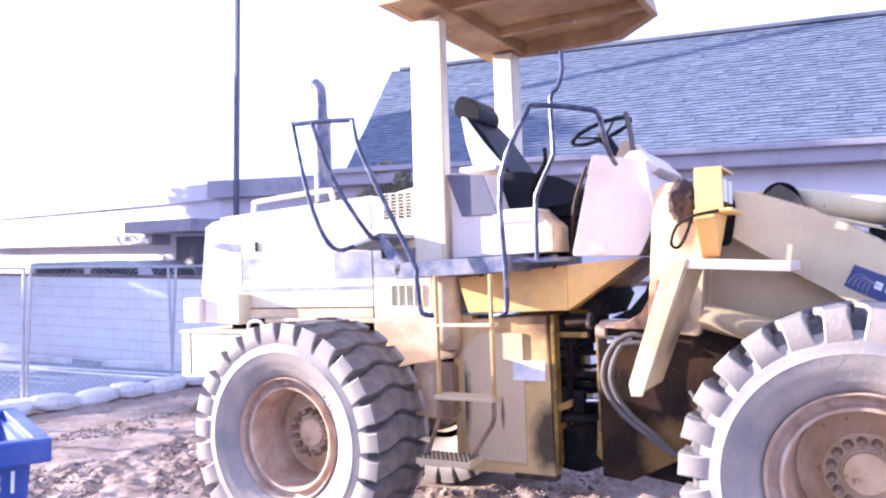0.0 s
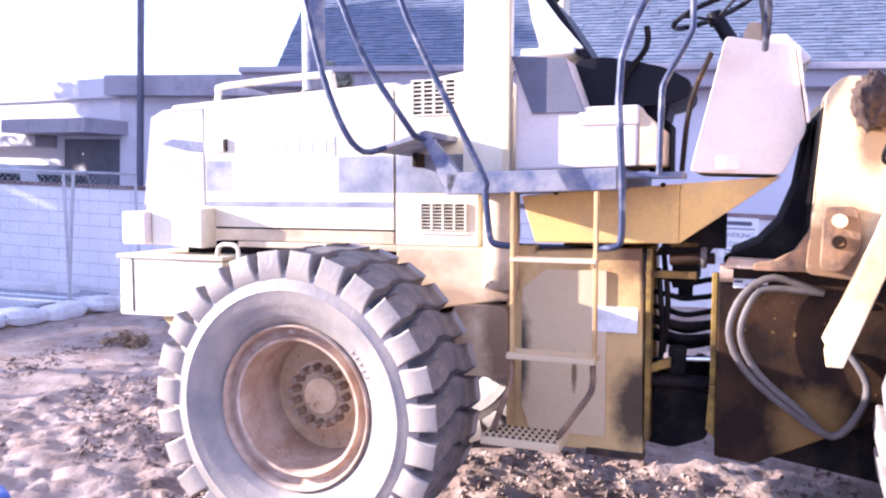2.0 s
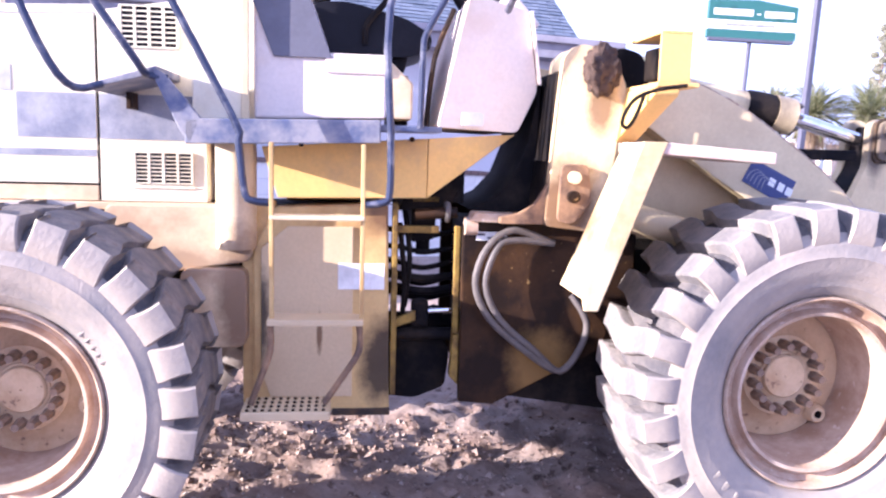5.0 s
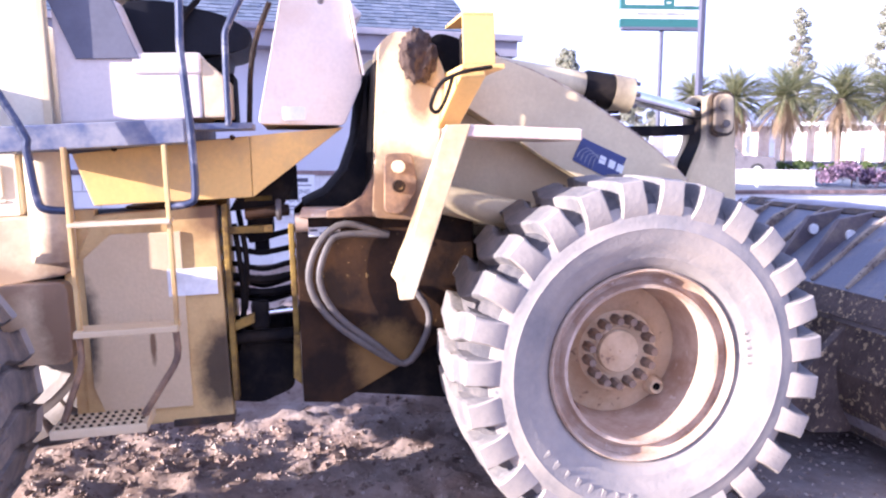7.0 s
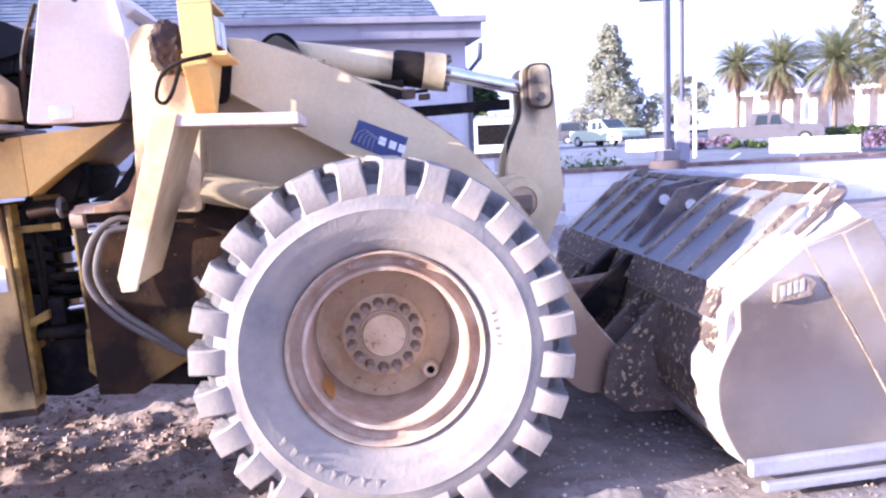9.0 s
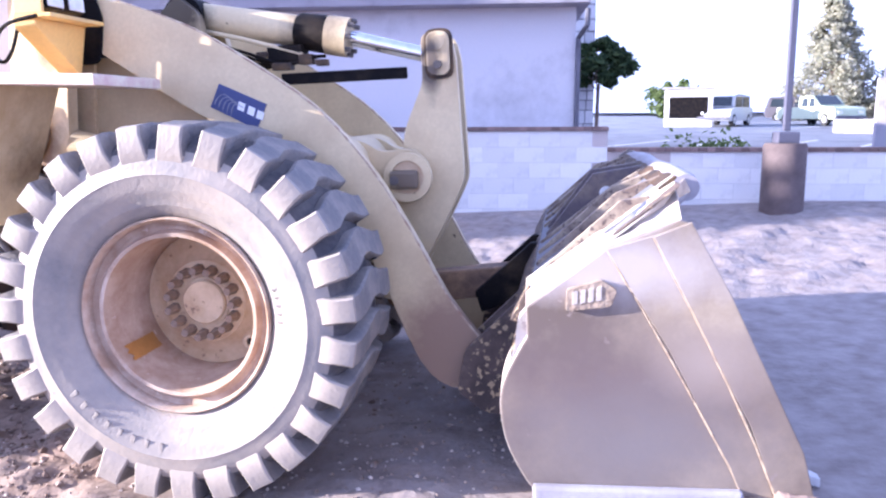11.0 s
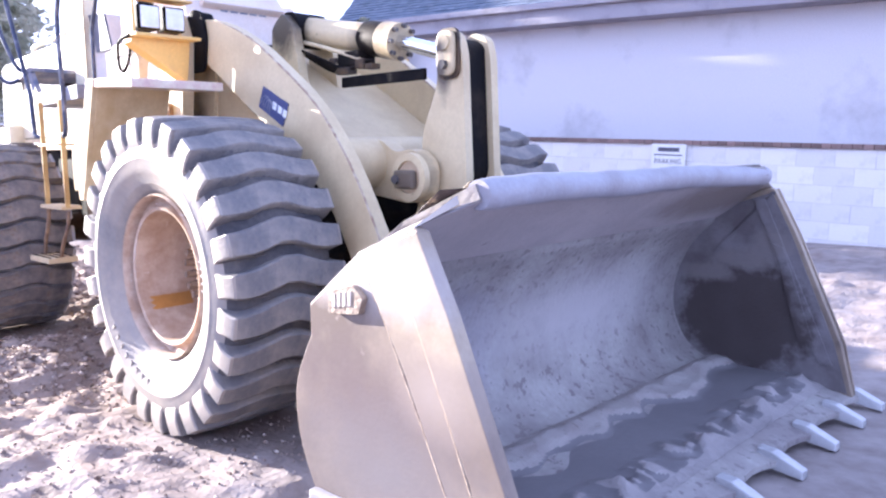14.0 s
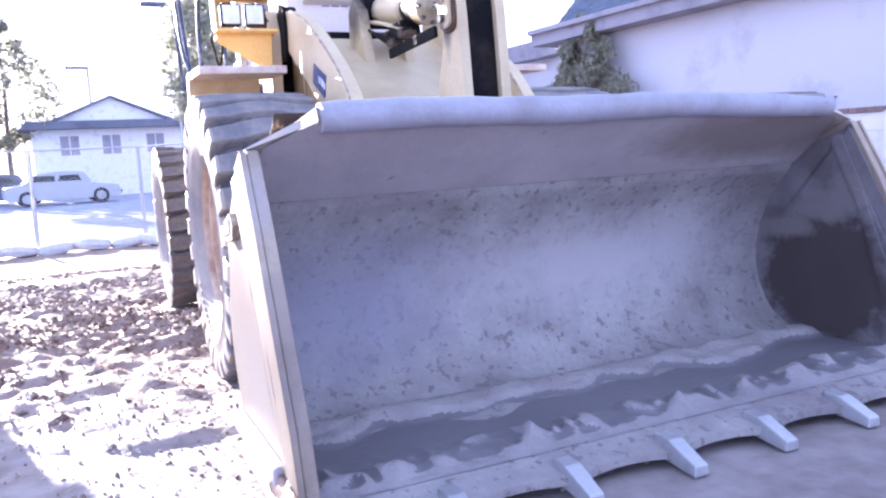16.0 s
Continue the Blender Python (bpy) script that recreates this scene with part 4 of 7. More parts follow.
part("pivot_bolt", tube([(1.645, -0.47, 1.31), (1.70, -0.47, 1.31)], 0.042, 14), RIM, loader, smooth=True)

# front frame
FP = [(1.64, 0.49), (1.64, 1.31), (1.70, 1.36), (2.02, 1.34), (2.45, 1.34), (2.45, 0.82), (2.2, 0.68), (2.08, 0.62), (1.80, 0.475)]
for v0, v1 in ((-0.46, -0.41), (0.41, 0.46)):
    part("front_frame_plate", prism(FP, v0, v1, 0.008), OILY, loader, "oil-stained front frame plate")
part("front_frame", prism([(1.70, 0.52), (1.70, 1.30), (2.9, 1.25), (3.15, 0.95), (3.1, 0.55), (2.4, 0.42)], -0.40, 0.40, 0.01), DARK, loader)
part("frame_ledge", prism([(1.66, 1.335), (1.68, 1.375), (2.06, 1.365), (2.06, 1.325)], -0.52, -0.4, 0.006), RIM, loader)
TP = [(1.97, 1.33), (2.03, 2.06), (2.09, 2.11), (2.24, 2.09), (2.31, 1.93), (2.27, 1.60), (2.24, 1.30)]
for v0, v1 in ((-0.62, -0.55), (-0.42, -0.36), (0.36, 0.42), (0.55, 0.62)):
    part("loader_tower", prism(rounded(TP, 0.03), v0, v1, 0.008), TOWER, loader, "faded cream-yellow boom tower plate")
for v0, v1 in ((-0.40, -0.36), (0.36, 0.40)):
    part("frame_cheek", prism([(2.2, 1.20), (2.2, 1.80), (2.45, 1.80), (2.95, 1.52), (3.0, 1.20)], v0, v1, 0.006), PALE, loader, "dusty pale frame cheek behind the lift cylinder")
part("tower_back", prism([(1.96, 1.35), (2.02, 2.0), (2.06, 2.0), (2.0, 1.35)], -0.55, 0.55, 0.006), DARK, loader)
# near black here stands in for the shaded depth under the cab
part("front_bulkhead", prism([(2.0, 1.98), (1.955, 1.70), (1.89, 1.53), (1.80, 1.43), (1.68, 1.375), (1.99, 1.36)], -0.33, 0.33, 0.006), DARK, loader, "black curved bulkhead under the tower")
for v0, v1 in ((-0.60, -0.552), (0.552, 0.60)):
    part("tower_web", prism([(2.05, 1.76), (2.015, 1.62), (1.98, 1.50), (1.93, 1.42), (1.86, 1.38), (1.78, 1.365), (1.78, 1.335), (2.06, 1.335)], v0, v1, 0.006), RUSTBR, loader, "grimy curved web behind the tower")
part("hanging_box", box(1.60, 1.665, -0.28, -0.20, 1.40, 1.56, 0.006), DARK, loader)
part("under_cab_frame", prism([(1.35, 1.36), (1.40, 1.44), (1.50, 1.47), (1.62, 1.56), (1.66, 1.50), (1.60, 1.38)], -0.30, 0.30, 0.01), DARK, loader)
part("tower_bracket", prism(rounded([(2.02, 1.35), (2.03, 1.60), (2.15, 1.60), (2.17, 1.45), (2.10, 1.34)], 0.03), -0.645, -0.62, 0.008), RUSTBR, loader, "rust-stained pin bracket")
for z, mt in ((1.545, FRAMEC), (1.462, OILY)):
    part("bracket_bolt", tube([(2.085, -0.675, z), (2.085, -0.645, z)], 0.027, 12), mt, loader, smooth=True)
b = bmesh.new()
bmesh.ops.create_icosphere(b, subdivisions=4, radius=1)
for v in b.verts:
    n = 0.12 * noise.noise(v.co * 2.3) + 0.11 * noise.noise(v.co * 5.1) + 0.07 * noise.noise(v.co * 11.0)
    v.co = Vector((v.co.x * 0.078, v.co.y * 0.06, v.co.z * 0.11)) * (1 + 1.6 * n)
mud = part("mud_clump", b, MUD, loader, "dried mud caked over the boom pin", True)
mud.matrix_local = pose(2.19, -0.635, 2.0)

# boom
TOPE = [(2.22, 2.0), (2.30, 2.04), (2.50, 2.03), (2.82, 1.905), (3.12, 1.72), (3.395, 1.515), (3.613, 1.259), (3.793, 0.955), (3.945, 0.654), (4.12, 0.42)]
LOWE = [(4.10, 0.28), (3.95, 0.24), (3.80, 0.37), (3.62, 0.80), (3.42, 1.10), (3.1, 1.36), (2.77, 1.56), (2.32, 1.86)]
BP = [tuple(p[:2]) for p in smooth_path([(x, z, 0) for x, z in TOPE], 3)] + [tuple(p[:2]) for p in smooth_path([(x, z, 0) for x, z in LOWE], 3)]
for v0, v1 in ((-0.53, -0.45), (0.45, 0.53)):
    arm = part("boom_arm", prism(BP, v0, v1, 0.006), PALE, loader, "pale yellow curved boom arm with chipped edge")
for s in (-0.53, 0.45):
    part("boom_edge", tube([(x, s + 0.006, z + 0.001) for x, z in TOPE[2:]], 0.006, 6, 3), EDGEW, loader, "chipped worn boom edge", True)
part("boom_cross_tube", tube([(3.42, -0.45, 1.25), (3.42, 0.45, 1.25)], 0.13, 28), PALE, loader, smooth=True)
part("boom_plate", prism([(2.34, 1.83), (2.40, 1.89), (2.75, 1.69), (3.3, 1.36), (3.25, 1.30), (2.7, 1.62)], -0.449, 0.449, 0.006), PALE, loader)
part("crank_lug", prism(rounded([(3.35, 1.10), (3.38, 1.38), (3.52, 1.36), (3.60, 1.30), (3.74, 1.32), (3.83, 1.24), (3.82, 1.10), (3.72, 1.05)], 0.05), -0.23, -0.14, 0.012), PALE, loader, "pale yellow crank lug")
part("crank_lug", prism(rounded([(3.35, 1.10), (3.38, 1.38), (3.52, 1.36), (3.60, 1.30), (3.74, 1.32), (3.83, 1.24), (3.82, 1.10), (3.72, 1.05)], 0.05), 0.14, 0.23, 0.012), PALE, loader, "pale yellow crank lug")
part("crank_pin", tube([(3.73, -0.25, 1.18), (3.73, 0.25, 1.18)], 0.078, 24), FRAMEC, loader, smooth=True)
part("pin_boss", lathe([(0.079, -0.02), (0.079, 0.012), (0.115, 0.012), (0.118, -0.02)], 32), PALE, loader, smooth=True).matrix_local = pose(3.73, -0.25, 1.18, 0, 0, 180)
part("pin_keeper", box(3.645, 3.785, -0.285, -0.2505, 1.125, 1.215, 0.018), PALE, loader)
part("keeper_bolt", tube([(3.672, -0.30, 1.17), (3.672, -0.28, 1.17)], 0.021, 12), HOSE, loader, smooth=True)
CP = rounded([(3.80, 1.84), (3.86, 1.87), (3.94, 1.84), (3.965, 1.74), (3.985, 1.15), (3.90, 0.98), (3.66, 0.55), (3.54, 0.56), (3.52, 0.68), (3.66, 1.05), (3.70, 1.40), (3.80, 1.62)], 0.04)
for v0, v1 in ((-0.125, -0.075), (0.075, 0.125)):
    part("bell_crank", prism(CP, v0, v1, 0.008), PALE, loader, "pale yellow bell crank lever")
part("crank_core", prism(rounded([(3.80, 1.60), (3.86, 1.84), (3.93, 1.80), (3.95, 1.2), (3.85, 1.0), (3.72, 1.2), (3.74, 1.5)], 0.03), -0.074, 0.074, 0.006), DARK, loader)
part("pin_guard", prism(rounded([(3.818, 1.635), (3.818, 1.868), (3.955, 1.868), (3.955, 1.635)], 0.05), -0.140, -0.1255, 0.003), SCORCH, loader)
part("pin_plate", prism(rounded([(3.83, 1.65), (3.83, 1.855), (3.94, 1.855), (3.94, 1.65)], 0.045), -0.162, -0.1405, 0.008), PALE, loader)
part("pin_boss_top", tube([(3.885, -0.172, 1.80), (3.885, -0.16, 1.80)], 0.034, 16), PALE, loader, smooth=True)
part("pin_bolt", tube([(3.885, -0.185, 1.70), (3.885, -0.162, 1.70)], 0.022, 6), HOSE, loader, smooth=True)
part("bucket_link", prism(rounded([(3.55, 0.50), (3.55, 0.66), (4.30, 0.72), (4.30, 0.58)], 0.06), -0.07, 0.07, 0.01), RUSTBR, loader)
dx = Vector((3.39 - 2.62, 0, 1.865 - 2.01)).normalized()
c0, c1 = Vector((2.62, 0, 2.01)), Vector((3.42, 0, 1.865))
cyl = part("tilt_cylinder", tube([c0, c1 - dx * 0.10], 0.078, 28), PALE, loader, "pale yellow tilt cylinder with black gland", True)
part("gland", tube([c1 - dx * 0.27, c1 - dx * 0.25, c1 - dx * 0.10], [0.079, 0.09, 0.094], 28), DARK, cyl, smooth=True)
part("cylinder_head", tube([c1 - dx * 0.11, c1 + dx * 0.0], 0.097, 28), PALE, cyl, smooth=True)
for k in range(8):
    a = 2 * math.pi * k / 8
    o = Vector((0, math.cos(a), 0)) * 0.083 + dx.cross(Vector((0, 1, 0))) * (0.083 * math.sin(a))
    part("head_bolt", tube([c1 + o - dx * 0.01, c1 + o + dx * 0.028], 0.012, 6), HOSE, cyl)
part("cylinder_rod", tube([c1, Vector((3.86, 0, 1.745))], 0.038, 20), CHROME, cyl, "polished chrome rod", True)
part("cylinder_eye", tube([(2.60, -0.11, 2.01), (2.60, 0.11, 2.01)], 0.10, 24), DARK, cyl, smooth=True)
part("cylinder_bracket", prism(rounded([(2.48, 1.62), (2.50, 2.02), (2.60, 2.10), (2.70, 2.02), (2.78, 1.62)], 0.03), -0.16, -0.10, 0.008), PALE, loader)
part("cylinder_bracket", prism(rounded([(2.48, 1.62), (2.50, 2.02), (2.60, 2.10), (2.70, 2.02), (2.78, 1.62)], 0.03), 0.10, 0.16, 0.008), PALE, loader)
part("position_bar", box(3.10, 3.73, -0.14, -0.12, 1.645, 1.70, 0.006), DARK, loader, "black position bar")
part("valve_block", box(3.02, 3.20, -0.10, 0.02, 1.76, 1.84, 0.01), DARK, loader)
for x, y, z, w, h in ((3.10, -0.10, 1.735, 0.05, 0.035), (3.22, -0.085, 1.765, 0.035, 0.05), (3.30, -0.09, 1.745, 0.028, 0.03), (3.00, -0.09, 1.80, 0.03, 0.025)):
    part("valve_fitting", box(x - w, x + w, y - 0.03, y + 0.03, z - h / 2, z + h / 2, 0.006), SCORCH, loader)
for k in range(4):
    part("hydraulic_hose", tube([(2.66, -0.11 + 0.02 * k, 1.90 - 0.012 * k), (2.95, -0.12 + 0.025 * k, 1.80 - 0.02 * k), (3.12, -0.11 + 0.02 * k, 1.745 + 0.01 * k), (3.26 + 0.02 * k, -0.10, 1.775)], 0.0085, 6, 4), DARK, loader, smooth=True)
part("hydraulic_pipe", tube([(2.70, -0.09, 1.93), (2.9, -0.09, 1.88), (3.2, -0.09, 1.79)], 0.012, 8, 3), PALE, loader, smooth=True)
for s in (-1, 1):
    lift = part("lift_cylinder", tube([(2.25, s * 0.57, 1.405), (2.85, s * 0.57, 1.245)], 0.068, 24), PALE, loader, "dusty pale lift cylinder", True)
    part("cylinder_rod", tube([(2.85, s * 0.57, 1.245), (3.45, s * 0.57, 1.085)], 0.035, 18), CHROME, lift, smooth=True)
    part("cylinder_cap", tube([(2.79, s * 0.57, 1.261), (2.88, s * 0.57, 1.237)], 0.076, 24), OILY, lift, smooth=True)
part("boom_decal", prism([(2.955, 1.645), (3.17, 1.545), (3.115, 1.435), (2.905, 1.545)], -0.5345, -0.5305, 0), DECAL, loader, "navy decal with white flames and bars")
for i, (x, z) in enumerate(((3.03, 1.53), (3.075, 1.508), (3.115, 1.488))):
    part("decal_mark", prism([(x, z), (x + 0.012, z + 0.034), (x + 0.042, z + 0.02), (x + 0.03, z - 0.014)], -0.536, -0.5347, 0), WHITE, loader)

for k in range(5):
    x, z = 2.925 + 0.018 * k, 1.585 - 0.014 * k
    part("decal_flame", tube([(x, -0.5347, z - 0.03), (x + 0.02, -0.5347, z + 0.005 * k), (x + 0.052, -0.5347, z + 0.012), (x + 0.075, -0.5347, z - 0.005)], [0.0015, 0.003, 0.0035, 0.002], 5, 3), STRIPE, loader, smooth=True)
part("pivot_grime", prism(rounded([(2.25, 1.76), (2.20, 2.03), (2.29, 2.115), (2.40, 2.085), (2.435, 1.95), (2.40, 1.76)], 0.04), -0.5495, -0.5315, 0.004), DARK, loader, "oily black boom pivot")
part("pivot_grime", tube([(2.30, -0.53, 2.03), (2.30, -0.45, 2.03)], 0.07, 20), DARK, loader, smooth=True)

plate = part("label_plate", box(1.70, 1.84, -0.464, -0.4605, 1.245, 1.285, 0.001), WHITE, loader, "small white label plate with dark bars")
for k, (x0, x1) in enumerate(((1.705, 1.74), (1.75, 1.835), (1.705, 1.72))):
    part("lettering", box(x0, x1, -0.4658, -0.4641, 1.268 - 0.016 * (k % 2), 1.278 - 0.016 * (k % 2), 0), POLEM, plate)

# hoses on the front frame
for k, o in enumerate((0.0, 0.045)):
    part("hose", tube([(2.05, -0.50, 1.24), (1.86, -0.52, 1.30 - o), (1.74 + o, -0.53, 1.22), (1.69 + o, -0.54, 1.06), (1.76 + o, -0.54, 0.90), (1.93 + o, -0.53, 0.75), (2.10, -0.52, 0.65), (2.20, -0.5, 0.76), (2.22, -0.5, 0.88), (2.15, -0.48, 1.0)],
                      0.0155, 10, 4), HOSE, loader, "sagging grey hydraulic hose", True)

# front fenders and lamps
for s in (-1, 1):
    f = part("fender_top", prism([(2.28, 1.655), (2.28, 1.70), (2.73, 1.672), (2.73, 1.628)], min(s * 1.12, s * 0.63), max(s * 1.12, s * 0.63), 0.006), RED, loader, "front fender plate with rust-worn edge")
    part("fender_flap", prism([(2.268, 1.67), (2.296, 1.67), (2.058, 1.075), (2.03, 1.09)], min(s * 1.10, s * 0.70), max(s * 1.10, s * 0.70), 0.004), TOWER, f)
    part("fender_lip", prism([(2.205, 1.70), (2.298, 1.70), (2.064, 1.062), (2.012, 1.062), (2.004, 1.12)], min(s * 1.125, s * 1.10), max(s * 1.125, s * 1.10), 0.004), TOWER, f)
    b = bmesh.new()
    q = [b.verts.new(p) for p in ((2.30, s * 0.955, 1.885), (2.40, s * 0.955, 1.885), (2.40, s * 0.955, 1.9145), (2.30, s * 0.955, 1.9145), (2.265, s * 0.625, 1.70), (2.355, s * 0.625, 1.70), (2.40, s * 0.625, 1.9145), (2.30, s * 0.625, 1.9145))]
    for f in ((0, 1, 2, 3), (4, 7, 6, 5), (0, 4, 5, 1), (1, 5, 6, 2), (2, 6, 7, 3), (3, 7, 4, 0)):
        b.faces.new([q[i] for i in f])
    part("lamp_arm", soften(b, 0.005), YELLOW, loader, "yellow tapered lamp bracket")
    lb = part("lamp_shelf", box(2.305, 2.475, min(s * 0.60, s * 0.965), max(s * 0.60, s * 0.965), 1.915, 1.932, 0.003), YELLOW, loader, "yellow work lamp guard")
    part("guard_side", box(2.312, 2.438, min(s * 0.948, s * 0.963), max(s * 0.948, s * 0.963), 1.9325, 2.115, 0.003), YELLOW, lb)
    part("guard_top", box(2.312, 2.438, min(s * 0.62, s * 0.963), max(s * 0.62, s * 0.963), 2.1155, 2.128, 0.003), YELLOW, lb)
    for v in (0.725, 0.865):
        q = part("work_lamp", box(2.36, 2.43, s * v - 0.06, s * v + 0.06, 1.955, 2.085, 0.012), DARK, lb)
        part("lens", box(2.4305, 2.437, s * v - 0.05, s * v + 0.05, 1.965, 2.075, 0.006), WHITE, q, "square clear lamp lens")
    part("lamp_cable", tube([(2.42, s * 0.975, 1.92), (2.30, s * 0.975, 1.90), (2.22, s * 0.95, 1.86), (2.185, s * 0.93, 1.78), (2.21, s * 0.92, 1.755), (2.245, s * 0.91, 1.80), (2.28, s * 0.905, 1.89)], 0.008, 8, 4), DARK, loader, smooth=True)

# bucket
OUTER = [(4.88, 1.205), (4.36, 0.82), (4.29, 0.66), (4.245, 0.47), (4.27, 0.30), (4.36, 0.14), (4.55, 0.06), (5.20, 0.033)]
INNER = [(4.54, 0.895), (4.43, 0.78), (4.345, 0.62), (4.315, 0.47), (4.335, 0.33), (4.42, 0.19), (4.58, 0.115), (4.80, 0.09), (5.20, 0.068)]
so = [tuple(p[:2]) for p in smooth_path([(x, z, 0) for x, z in OUTER], 3)]
si = [(4.90, 1.16), (4.81, 1.098), (4.555, 0.925)] + [tuple(p[:2]) for p in smooth_path([(x, z, 0) for x, z in INNER], 4)]


def notch(ob):
    """Cuts the upper corners of the bucket back on a slant."""
    for q in ob.data.vertices:
        k = max(0.0, min(1.0, (q.co.z - 1.085) / 0.075)) * 0.19
        if q.co.y < -1.1:
            q.co.y += k
        elif q.co.y > 1.15:
            q.co.y -= k
    return ob


bucket = notch(part("bucket", prism(so + si[::-1], -1.30, 1.33, 0), STEEL, loader, "large worn steel bucket resting on the ground", True))
CURVE = smooth_path([(x, z, 0) for x, z in ((4.335, 0.70), (4.30, 0.64), (4.25, 0.54), (4.235, 0.44), (4.26, 0.30), (4.34, 0.15), (4.46, 0.07))], 4)
SP = [(4.835, 1.09), (4.60, 1.0), (4.335, 0.805)] + [tuple(p[:2]) for p in CURVE] + [(4.60, 0.045), (5.29, 0.03), (5.22, 0.31), (4.985, 0.85), (4.865, 1.08)]
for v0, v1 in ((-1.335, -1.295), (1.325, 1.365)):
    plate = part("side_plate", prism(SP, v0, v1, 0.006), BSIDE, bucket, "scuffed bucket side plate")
part("side_cutter", prism([(4.75, 1.04), (4.87, 1.085), (4.99, 0.855), (5.23, 0.31), (5.29, 0.05), (5.18, 0.05), (5.06, 0.40)], -1.356, -1.336, 0.004), BSIDE, bucket, "bolted side cutting edge")
part("side_cutter", prism([(4.75, 1.04), (4.87, 1.085), (4.99, 0.855), (5.23, 0.31), (5.29, 0.05), (5.18, 0.05), (5.06, 0.40)], 1.366, 1.38, 0.004), BSIDE, bucket, "bolted side cutting edge")
part("weld_bead", tube([(4.605, -1.341, 0.995), (4.79, -1.341, 0.66), (5.0, -1.341, 0.25), (5.06, -1.341, 0.09)], [0.004, 0.006, 0.003, 0.0055, 0.0045, 0.0065, 0.004, 0.0055, 0.003, 0.005], 6, 3), BEAD, bucket)
part("weld_bead", tube([(4.752, -1.35, 1.038), (4.935, -1.351, 0.66), (5.08, -1.351, 0.33), (5.18, -1.351, 0.05)], [0.004, 0.0055, 0.0035, 0.005, 0.0045, 0.006, 0.004, 0.0055, 0.0035, 0.005], 6, 3), BEAD, bucket)
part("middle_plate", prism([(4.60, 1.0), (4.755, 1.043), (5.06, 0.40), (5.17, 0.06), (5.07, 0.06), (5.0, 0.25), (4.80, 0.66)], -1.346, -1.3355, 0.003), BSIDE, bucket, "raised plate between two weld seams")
part("wear_strip", box(4.40, 5.04, -1.375, -1.3355, 0.034, 0.075, 0.010), LIPM, bucket, "worn steel wear strip")
part("wear_strip", box(4.34, 5.04, -1.375, -1.3355, 0.105, 0.175, 0.012), LIPM, bucket, "worn steel wear strip")
cast = part("cast_plate", prism(rounded([(4.465, 0.795), (4.47, 0.87), (4.585, 0.90), (4.635, 0.865), (4.615, 0.81)], 0.012), -1.36, -1.336, 0.004), BEAD, bucket, "raised cast maker plate")
for k in range(4):
    part("lettering", prism([(4.488 + 0.026 * k, 0.818 + 0.004 * k), (4.490 + 0.026 * k, 0.862 + 0.005 * k), (4.507 + 0.026 * k, 0.866 + 0.005 * k), (4.505 + 0.026 * k, 0.822 + 0.004 * k)], -1.3635, -1.3605, 0.001), WORN, cast)
notch(part("upper_liner", prism([(4.90, 1.155), (4.885, 1.162), (4.80, 1.104), (4.548, 0.932), (4.552, 0.920), (4.562, 0.922), (4.81, 1.093)], -1.292, 1.322, 0), LINER, bucket, "brown-grey flat upper plate inside the bucket"))
lip = part("spill_guard", tube([(4.885, -1.10, 1.172), (4.878, -0.7, 1.18), (4.872, -0.2, 1.172), (4.87, 0.3, 1.178), (4.86, 0.8, 1.165), (4.85, 1.19, 1.155)], [0.047, 0.052, 0.049, 0.052, 0.048, 0.051, 0.047, 0.052, 0.049, 0.051, 0.048, 0.052, 0.047, 0.050, 0.048], 16, 4), LIPM, bucket, "dented rounded top lip", True)
notch(part("back_top_plate", prism([(4.86, 1.19), (4.85, 1.205), (4.70, 1.0985), (4.335, 0.84), (4.345, 0.822), (4.71, 1.08)], -1.20, 1.23, 0), BACKST, bucket, "blue-grey sloping top of the bucket back"))
PA, PB, PN = Vector((4.845, 1.195)), Vector((4.338, 0.842)), Vector((-0.571, 0.821))


def gusset(v, t0, t1, tm, high, thick, mat, label=""):
    """A standing plate on the sloping top: low at both ends, highest at tm."""
    p0, p1, pm = PA.lerp(PB, t0), PA.lerp(PB, t1), PA.lerp(PB, tm)
    low = [tuple(p1 - PN * 0.01), tuple(p0 - PN * 0.01)]
    o = part("back_rib", prism([tuple(p0 + PN * 0.012), tuple(pm + PN * high), tuple(p1 + PN * 0.012)] + low, v - thick, v + thick, 0.005), mat, bucket, label)
    return o


for k in range(9):
    v = -1.10 + 0.275 * k
    if abs(v) > 0.2:
        gusset(v, 0.16 if abs(v) > 1.0 else 0.02, 0.97, 0.30, 0.03 if abs(v) < 0.3 else 0.055, 0.014, RIBC)
for v in (-0.145, 0.115):
    gusset(v, 0.03, 0.92, 0.36, 0.115, 0.02, GUSS, "dark pin gusset on the bucket back")
    part("pin_cap", tube([(4.655 if v < 0 else 4.612, v - 0.034, 1.072 if v < 0 else 1.086), (4.655 if v < 0 else 4.612, v - 0.018, 1.072 if v < 0 else 1.086)], 0.030, 20), WHITE, bucket, "white round pin cap", True)
    part("bucket_ear", prism([(4.36, 0.84), (4.30, 0.84), (4.02, 0.60), (4.05, 0.50), (4.22, 0.56), (4.27, 0.68)], v - 0.03, v + 0.03, 0.006), DARK, bucket)
part("top_edge", prism([(4.875, 1.20), (4.85, 1.215), (4.79, 1.172), (4.80, 1.155)], -1.10, 1.13, 0.004), SCORCH, bucket)
part("back_flange", prism([(4.335, 0.848), (4.362, 0.832), (4.30, 0.715), (4.268, 0.725)], -1.20, 1.23, 0.004), RUSTY, bucket, "rust-brown flange under the top plate")
